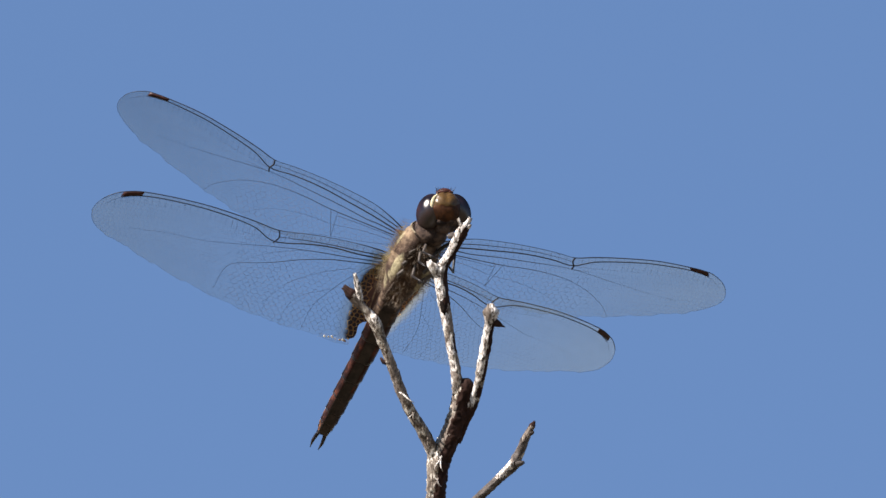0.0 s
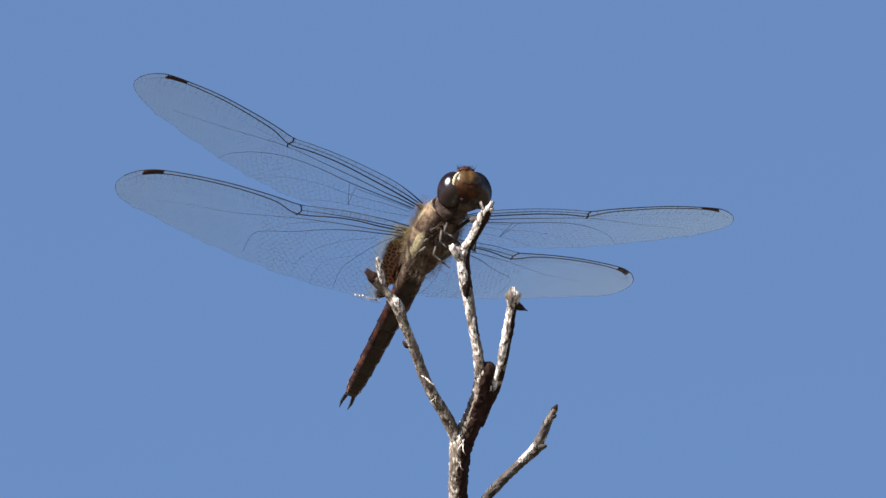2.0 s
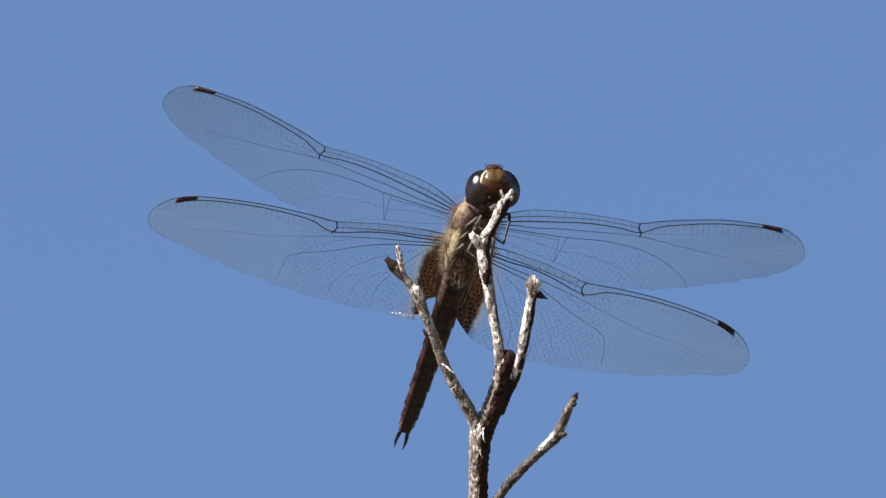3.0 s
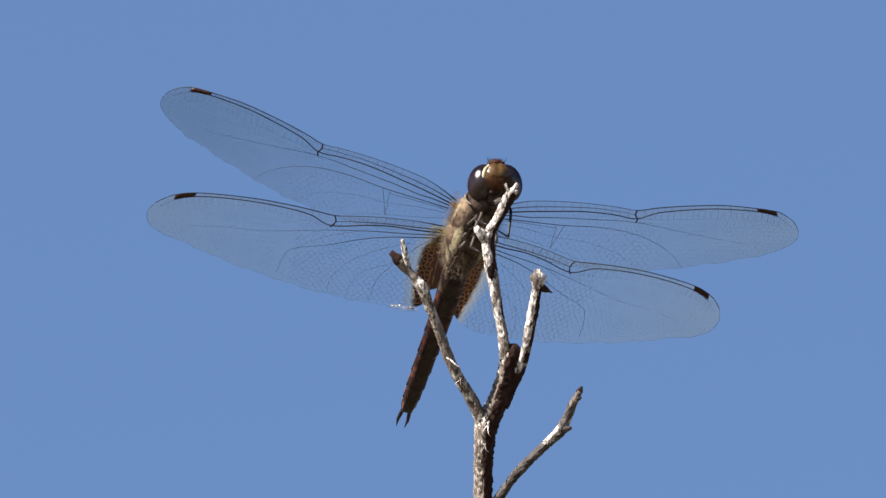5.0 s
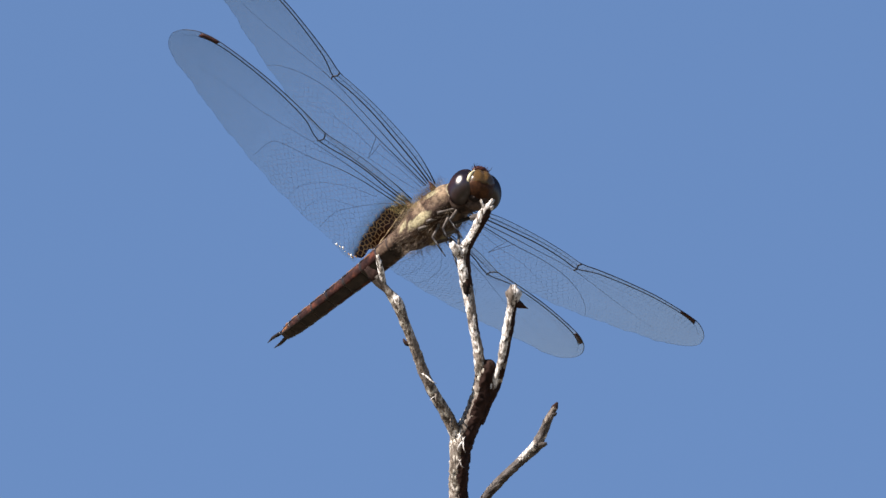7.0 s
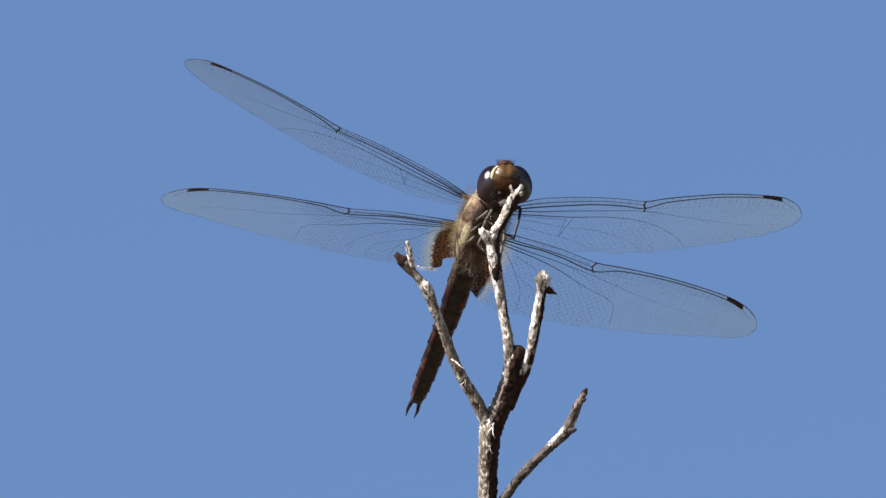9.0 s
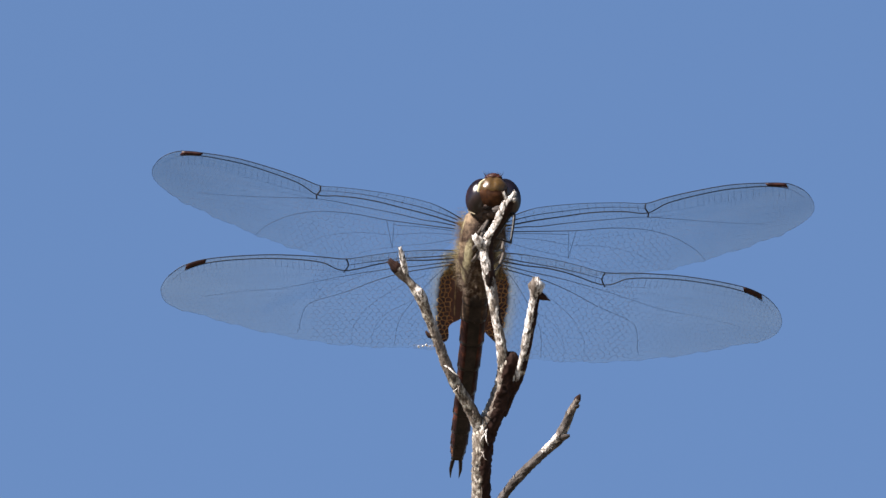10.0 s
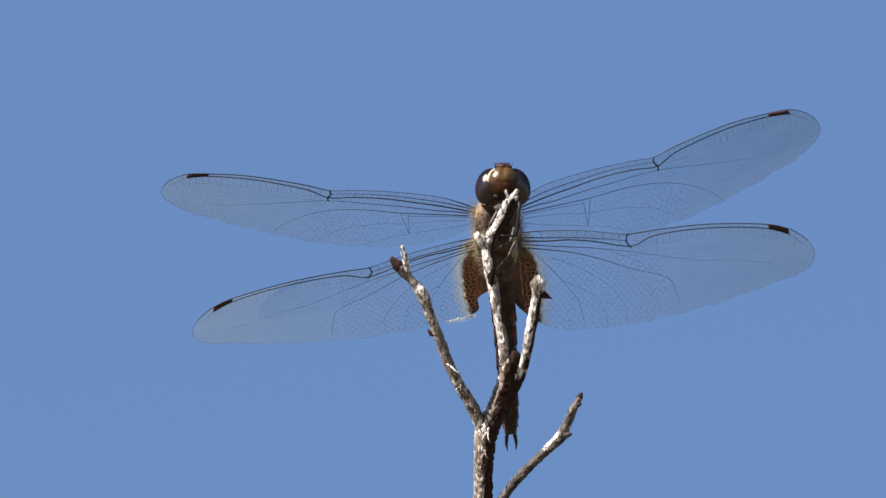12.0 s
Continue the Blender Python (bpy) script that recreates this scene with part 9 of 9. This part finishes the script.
    walk(legs[4], [
        (0, pose(0.0016, 0.0006, -0.0039, 7.08, 14.57, 8.25)),
        (0.1, pose(0.0016, 0.0006, -0.0039, 17.16, 17.87, 7.91)),
        (0.2, pose(0.0016, 0.0006, -0.0039, 7.17, 12.75, 6.63)),
        (0.3, pose(0.0016, 0.0006, -0.0039, 9.22, 10, 3.44)),
        (0.4, pose(0.0016, 0.0006, -0.0039, 11.01, 10, 2.65)),
        (0.5, pose(0.0016, 0.0006, -0.0039, 3.55, 13.17, 8.31)),
        (0.6, pose(0.0016, 0.0006, -0.0039, 13.46, 10.01, 1.56)),
        (0.7, pose(0.0016, 0.0006, -0.0039, 11.25, 3.34, -3.22)),
        (0.8, pose(0.0016, 0.0006, -0.0039, 7.52, 9.78, 3.97)),
        (0.9, pose(0.0016, 0.0006, -0.0039, 7.81, -1.87, -5.46)),
        (1, pose(0.0016, 0.0006, -0.0039, 2.71, 0.09, -1.29)),
        (1.1, pose(0.0016, 0.0006, -0.0039, 9.81, 0.66, -4.62)),
        (1.2, pose(0.0016, 0.0006, -0.0039, 0.88, 0.49, -0.1)),
        (1.3, pose(0.0016, 0.0006, -0.0039, 7.69, 4.39, -0.54)),
        (1.4, pose(0.0016, 0.0006, -0.0039, 3.7, 10.41, 6.03)),
        (1.5, pose(0.0016, 0.0006, -0.0039, 0, -0, 0)),
        (1.6, pose(0.0016, 0.0006, -0.0039, 5.64, 0.06, -2.84)),
        (1.7, pose(0.0016, 0.0006, -0.0039, 5.91, 8.33, 3.45)),
        (1.8, pose(0.0016, 0.0006, -0.0039, 5.37, 7.9, 3.33)),
        (1.9, pose(0.0016, 0.0006, -0.0039, 9.99, 10.93, 3.92)),
        (2, pose(0.0016, 0.0006, -0.0039, 3.89, 13.07, 8.1)),
        (2.1, pose(0.0016, 0.0006, -0.0039, 5.15, 2.48, -0.77)),
        (2.2, pose(0.0016, 0.0006, -0.0039, 1.5, 9.86, 6.45)),
        (2.3, pose(0.0016, 0.0006, -0.0039, -1.58, 5.1, 4.24)),
        (2.4, pose(0.0016, 0.0006, -0.0039, 0.07, 1.1, 0.72)),
        (2.5, pose(0.0016, 0.0006, -0.0039, -0.67, 6.52, 4.86)),
        (2.6, pose(0.0016, 0.0006, -0.0039, -1.15, 7.72, 5.92)),
        (2.7, pose(0.0016, 0.0006, -0.0039, 1.33, 2.46, 1.07)),
        (2.8, pose(0.0016, 0.0006, -0.0039, 2.43, 2.92, 0.88)),
        (2.9, pose(0.0016, 0.0006, -0.0039, 3.72, 10.41, 6.03)),
        (3, pose(0.0016, 0.0006, -0.0039, -1.59, 4.58, 3.88)),
        (3.1, pose(0.0016, 0.0006, -0.0039, 1.97, 6.59, 3.8)),
        (3.2, pose(0.0016, 0.0006, -0.0039, 2.79, 6.64, 3.48)),
        (4.8, pose(0.0016, 0.0006, -0.0039, 6.36, 15.27, 9.11)),
        (4.9, pose(0.0016, 0.0006, -0.0039, 9.18, 17.12, 9.88)),
        (5, pose(0.0016, 0.0006, -0.0039, 5.44, 2.22, -1.11)),
        (5.1, pose(0.0016, 0.0006, -0.0039, 9.01, 12.47, 5.69)),
        (5.2, pose(0.0016, 0.0006, -0.0039, 5, 5.66, 1.74)),
        (5.3, pose(0.0016, 0.0006, -0.0039, 2.26, 2.22, 0.45)),
        (5.4, pose(0.0016, 0.0006, -0.0039, 3.42, 7.22, 3.65)),
        (5.5, pose(0.0016, 0.0006, -0.0039, -0.63, 8.12, 5.99)),
        (5.6, pose(0.0016, 0.0006, -0.0039, 3.74, 8.24, 4.3)),
        (5.7, pose(0.0016, 0.0006, -0.0039, -4.76, 10.06, 8.92)),
        (5.8, pose(0.0016, 0.0006, -0.0039, 1.97, 16.46, 11.55)),
        (5.9, pose(0.0016, 0.0006, -0.0039, 3.59, 17.07, 11.57)),
        (6, pose(0.0016, 0.0006, -0.0039, -4.83, 6.5, 6.53)),
        (6.1, pose(0.0016, 0.0006, -0.0039, 9.81, 22.69, 15.12)),
        (6.2, pose(0.0016, 0.0006, -0.0039, 3.36, 8.9, 4.98)),
        (6.3, pose(0.0016, 0.0006, -0.0039, 0.75, 11.43, 7.93)),
        (6.4, pose(0.0016, 0.0006, -0.0039, -0.3, 11.92, 8.7)),
        (6.5, pose(0.0016, 0.0006, -0.0039, 0.98, 13.83, 9.72)),
        (6.6, pose(0.0016, 0.0006, -0.0039, 10.29, 25.17, 17.58)),
        (6.7, pose(0.0016, 0.0006, -0.0039, 3.08, 14.02, 9.19)),
        (6.8, pose(0.0016, 0.0006, -0.0039, 6.72, 15.8, 9.48)),
        (6.9, pose(0.0016, 0.0006, -0.0039, 1.56, 7.42, 4.59)),
        (7, pose(0.0016, 0.0006, -0.0039, 2.5, 14.01, 9.36)),
        (7.1, pose(0.0016, 0.0006, -0.0039, 3.58, 13.68, 8.73)),
        (7.2, pose(0.0016, 0.0006, -0.0039, 9.28, 18.42, 11.05)),
        (8.8, pose(0.0016, 0.0006, -0.0039, 0.48, 3.96, 2.53)),
        (8.9, pose(0.0016, 0.0006, -0.0039, 2.95, 3.04, 0.73)),
        (9, pose(0.0016, 0.0006, -0.0039, 0.09, 2.85, 1.93)),
        (9.1, pose(0.0016, 0.0006, -0.0039, -4.52, -0.99, 1.54)),
        (9.2, pose(0.0016, 0.0006, -0.0039, -2.39, 2.94, 3.12)),
        (9.3, pose(0.0016, 0.0006, -0.0039, 2.49, 7.07, 3.93)),
        (9.4, pose(0.0016, 0.0006, -0.0039, 0.36, 0.87, 0.42)),
        (9.5, pose(0.0016, 0.0006, -0.0039, -4.47, -6.97, -2.15)),
        (9.6, pose(0.0016, 0.0006, -0.0039, 0.6, -10.67, -7.33)),
        (9.7, pose(0.0016, 0.0006, -0.0039, -3.14, -3, -0.41)),
        (9.8, pose(0.0016, 0.0006, -0.0039, -1.33, -7.78, -4.39)),
        (9.9, pose(0.0016, 0.0006, -0.0039, -3.95, -7.82, -2.96)),
        (10, pose(0.0016, 0.0006, -0.0039, -1.25, -11.68, -6.84)),
        (10.1, pose(0.0016, 0.0006, -0.0039, -1.49, -11.58, -6.65)),
        (10.2, pose(0.0016, 0.0006, -0.0039, -0.81, -12.09, -7.37)),
        (10.3, pose(0.0016, 0.0006, -0.0039, 0.22, -10.65, -7.09)),
        (10.4, pose(0.0016, 0.0006, -0.0039, 0.49, -3.53, -2.64)),
        (10.5, pose(0.0016, 0.0006, -0.0039, -0.45, -6.52, -4.07)),
        (10.6, pose(0.0016, 0.0006, -0.0039, 5.51, -13.43, -12.22)),
        (10.7, pose(0.0016, 0.0006, -0.0039, 7.9, -8.7, -10.52)),
        (10.8, pose(0.0016, 0.0006, -0.0039, 10.74, -11.2, -14.19)),
        (10.9, pose(0.0016, 0.0006, -0.0039, 13.87, -15.03, -19.19)),
        (11, pose(0.0016, 0.0006, -0.0039, 12.54, -15.6, -18.6)),
        (11.1, pose(0.0016, 0.0006, -0.0039, 9.25, -17.68, -17.65)),
        (11.2, pose(0.0016, 0.0006, -0.0039, 1.39, -19.13, -13.06)),
        (11.3, pose(0.0016, 0.0006, -0.0039, 12.29, -15.82, -18.58)),
        (11.4, pose(0.0016, 0.0006, -0.0039, -0, 2.13, 1.47)),
        (11.5, pose(0.0016, 0.0006, -0.0039, -5.67, -2.71, 1.04)),
        (11.6, pose(0.0016, 0.0006, -0.0039, -0.31, -8.21, -5.24)),
        (11.7, pose(0.0016, 0.0006, -0.0039, -1.7, -8.66, -4.72)),
        (11.8, pose(0.0016, 0.0006, -0.0039, -15.35, -4.36, 4.7)),
        (11.9, pose(0.0016, 0.0006, -0.0039, 14.06, -23.43, -25.22)),
        (12, pose(0.0016, 0.0006, -0.0039, -5.79, -29.85, -14.01)),
    ])
    walk(legs[5], [
        (0, pose(-0.0016, 0.0006, -0.0039, 12.45, 19.73, 9.47)),
        (0.1, pose(-0.0016, 0.0006, -0.0039, 25.23, 21.87, 11.93)),
        (0.2, pose(-0.0016, 0.0006, -0.0039, 12.01, 17.13, 7.89)),
        (0.3, pose(-0.0016, 0.0006, -0.0039, 13.7, 12.29, 4.97)),
        (0.4, pose(-0.0016, 0.0006, -0.0039, 14.9, 11.45, 4.42)),
        (0.5, pose(-0.0016, 0.0006, -0.0039, 7.04, 18.45, 8.46)),
        (0.6, pose(-0.0016, 0.0006, -0.0039, 16.86, 10.51, 3.73)),
        (0.7, pose(-0.0016, 0.0006, -0.0039, 13.08, 1.48, -1.3)),
        (0.8, pose(-0.0016, 0.0006, -0.0039, 11.7, 12.6, 5.21)),
        (0.9, pose(-0.0016, 0.0006, -0.0039, 7.88, -4.94, -3.77)),
        (1, pose(-0.0016, 0.0006, -0.0039, 3.62, -0.15, -0.64)),
        (1.1, pose(-0.0016, 0.0006, -0.0039, 10.15, -2.4, -2.92)),
        (1.2, pose(-0.0016, 0.0006, -0.0039, 1.03, 0.33, -0.01)),
        (1.3, pose(-0.0016, 0.0006, -0.0039, 9.79, 4.29, 0.71)),
        (1.4, pose(-0.0016, 0.0006, -0.0039, 5.43, 13.84, 6)),
        (1.5, pose(-0.0016, 0.0006, -0.0039, 0, -0, 0)),
        (1.6, pose(-0.0016, 0.0006, -0.0039, 6.16, -1.74, -1.84)),
        (1.7, pose(-0.0016, 0.0006, -0.0039, 8.37, 10.19, 4)),
        (1.8, pose(-0.0016, 0.0006, -0.0039, 8.87, 10.46, 4.14)),
        (1.9, pose(-0.0016, 0.0006, -0.0039, 14.11, 13.17, 5.49)),
        (2, pose(-0.0016, 0.0006, -0.0039, 8.75, 18.2, 8.4)),
        (2.1, pose(-0.0016, 0.0006, -0.0039, 7.45, 2.41, 0.03)),
        (2.2, pose(-0.0016, 0.0006, -0.0039, 7.15, 14.75, 6.48)),
        (2.3, pose(-0.0016, 0.0006, -0.0039, 3.62, 9.16, 3.76)),
        (2.4, pose(-0.0016, 0.0006, -0.0039, 3.23, 2.85, 0.81)),
        (2.5, pose(-0.0016, 0.0006, -0.0039, 2.56, 10.19, 4.31)),
        (2.6, pose(-0.0016, 0.0006, -0.0039, 4.63, 12.88, 5.54)),
        (2.7, pose(-0.0016, 0.0006, -0.0039, 5.69, 4.82, 1.46)),
        (2.8, pose(-0.0016, 0.0006, -0.0039, 5.47, 4.29, 1.23)),
        (2.9, pose(-0.0016, 0.0006, -0.0039, 8.76, 14.87, 6.53)),
        (3, pose(-0.0016, 0.0006, -0.0039, -0.04, 7.16, 3.11)),
        (3.1, pose(-0.0016, 0.0006, -0.0039, 4.32, 9.03, 3.65)),
        (3.2, pose(-0.0016, 0.0006, -0.0039, 6.73, 9.34, 3.66)),
        (4.8, pose(-0.0016, 0.0006, -0.0039, 11.99, 21.27, 10.38)),
        (4.9, pose(-0.0016, 0.0006, -0.0039, 17.53, 23.49, 12.31)),
        (5, pose(-0.0016, 0.0006, -0.0039, 7.6, 2.37, -0.01)),
        (5.1, pose(-0.0016, 0.0006, -0.0039, 14.19, 16.16, 7.33)),
        (5.2, pose(-0.0016, 0.0006, -0.0039, 7.14, 6.68, 2.25)),
        (5.3, pose(-0.0016, 0.0006, -0.0039, 3.38, 2.33, 0.55)),
        (5.4, pose(-0.0016, 0.0006, -0.0039, 5.73, 9.25, 3.67)),
        (5.5, pose(-0.0016, 0.0006, -0.0039, 2.09, 11.95, 5.16)),
        (5.6, pose(-0.0016, 0.0006, -0.0039, 5.91, 10.47, 4.28)),
        (5.7, pose(-0.0016, 0.0006, -0.0039, -0.88, 15.74, 6.93)),
        (5.8, pose(-0.0016, 0.0006, -0.0039, 9.72, 24.17, 11.88)),
        (5.9, pose(-0.0016, 0.0006, -0.0039, 10.76, 24.37, 12.11)),
        (6, pose(-0.0016, 0.0006, -0.0039, -0.28, 11.26, 4.93)),
        (6.1, pose(-0.0016, 0.0006, -0.0039, 22.17, 31.17, 18.71)),
        (6.2, pose(-0.0016, 0.0006, -0.0039, 11.65, 13.91, 5.97)),
        (6.3, pose(-0.0016, 0.0006, -0.0039, 7.93, 17.55, 8.01)),
        (6.4, pose(-0.0016, 0.0006, -0.0039, 6.86, 18.07, 8.24)),
        (6.5, pose(-0.0016, 0.0006, -0.0039, 8.63, 20.78, 9.84)),
        (6.6, pose(-0.0016, 0.0006, -0.0039, 23.18, 34.54, 21.65)),
        (6.7, pose(-0.0016, 0.0006, -0.0039, 11.08, 20.4, 9.77)),
        (6.8, pose(-0.0016, 0.0006, -0.0039, 16.74, 22.35, 11.46)),
        (6.9, pose(-0.0016, 0.0006, -0.0039, 8.77, 11.9, 4.91)),
        (7, pose(-0.0016, 0.0006, -0.0039, 12.17, 21.12, 10.3)),
        (7.1, pose(-0.0016, 0.0006, -0.0039, 12.88, 20.19, 9.76)),
        (7.2, pose(-0.0016, 0.0006, -0.0039, 19.18, 25.38, 13.87)),
        (8.8, pose(-0.0016, 0.0006, -0.0039, 0.61, 5.19, 2.18)),
        (8.9, pose(-0.0016, 0.0006, -0.0039, 3.57, 3.25, 0.96)),
        (9, pose(-0.0016, 0.0006, -0.0039, 2.72, 5.08, 1.91)),
        (9.1, pose(-0.0016, 0.0006, -0.0039, -3.47, 0.29, 0.65)),
        (9.2, pose(-0.0016, 0.0006, -0.0039, -3.63, 3.8, 2.06)),
        (9.3, pose(-0.0016, 0.0006, -0.0039, 1.77, 8.37, 3.51)),
        (9.4, pose(-0.0016, 0.0006, -0.0039, -0.85, 0.23, 0.23)),
        (9.5, pose(-0.0016, 0.0006, -0.0039, -5.57, -7.89, -2.08)),
        (9.6, pose(-0.0016, 0.0006, -0.0039, -2.53, -15.22, -5.66)),
        (9.7, pose(-0.0016, 0.0006, -0.0039, -4.54, -3.97, -0.82)),
        (9.8, pose(-0.0016, 0.0006, -0.0039, -4.07, -11.19, -3.67)),
        (9.9, pose(-0.0016, 0.0006, -0.0039, -6.3, -10.32, -2.78)),
        (10, pose(-0.0016, 0.0006, -0.0039, -3.71, -14.97, -5.22)),
        (10.1, pose(-0.0016, 0.0006, -0.0039, -4.49, -15.59, -5.21)),
        (10.2, pose(-0.0016, 0.0006, -0.0039, -3.65, -16.19, -5.69)),
        (10.3, pose(-0.0016, 0.0006, -0.0039, -2.76, -15.01, -5.5)),
        (10.4, pose(-0.0016, 0.0006, -0.0039, -0.57, -5.43, -2.19)),
        (10.5, pose(-0.0016, 0.0006, -0.0039, -2.15, -8.86, -3.24)),
        (10.6, pose(-0.0016, 0.0006, -0.0039, 1.98, -19.84, -9.04)),
        (10.7, pose(-0.0016, 0.0006, -0.0039, 5.53, -14.72, -7.91)),
        (10.8, pose(-0.0016, 0.0006, -0.0039, 8.62, -18.28, -10.68)),
        (10.9, pose(-0.0016, 0.0006, -0.0039, 10.92, -23.69, -14.34)),
        (11, pose(-0.0016, 0.0006, -0.0039, 9.44, -23.09, -13.43)),
        (11.1, pose(-0.0016, 0.0006, -0.0039, 4.7, -25.78, -12.76)),
        (11.2, pose(-0.0016, 0.0006, -0.0039, -2.69, -24.74, -9.33)),
        (11.3, pose(-0.0016, 0.0006, -0.0039, 7.11, -26.06, -13.92)),
        (11.4, pose(-0.0016, 0.0006, -0.0039, 0.39, 2.73, 1.13)),
        (11.5, pose(-0.0016, 0.0006, -0.0039, -5.5, -1.56, 0.25)),
        (11.6, pose(-0.0016, 0.0006, -0.0039, 0.83, -8.83, -3.95)),
        (11.7, pose(-0.0016, 0.0006, -0.0039, 0.24, -8.2, -3.55)),
        (11.8, pose(-0.0016, 0.0006, -0.0039, -11.19, 1.39, 2.11)),
        (11.9, pose(-0.0016, 0.0006, -0.0039, 12.52, -27.13, -16.89)),
        (12, pose(-0.0016, 0.0006, -0.0039, -9.53, -31.73, -9.04)),
    ])


motions()
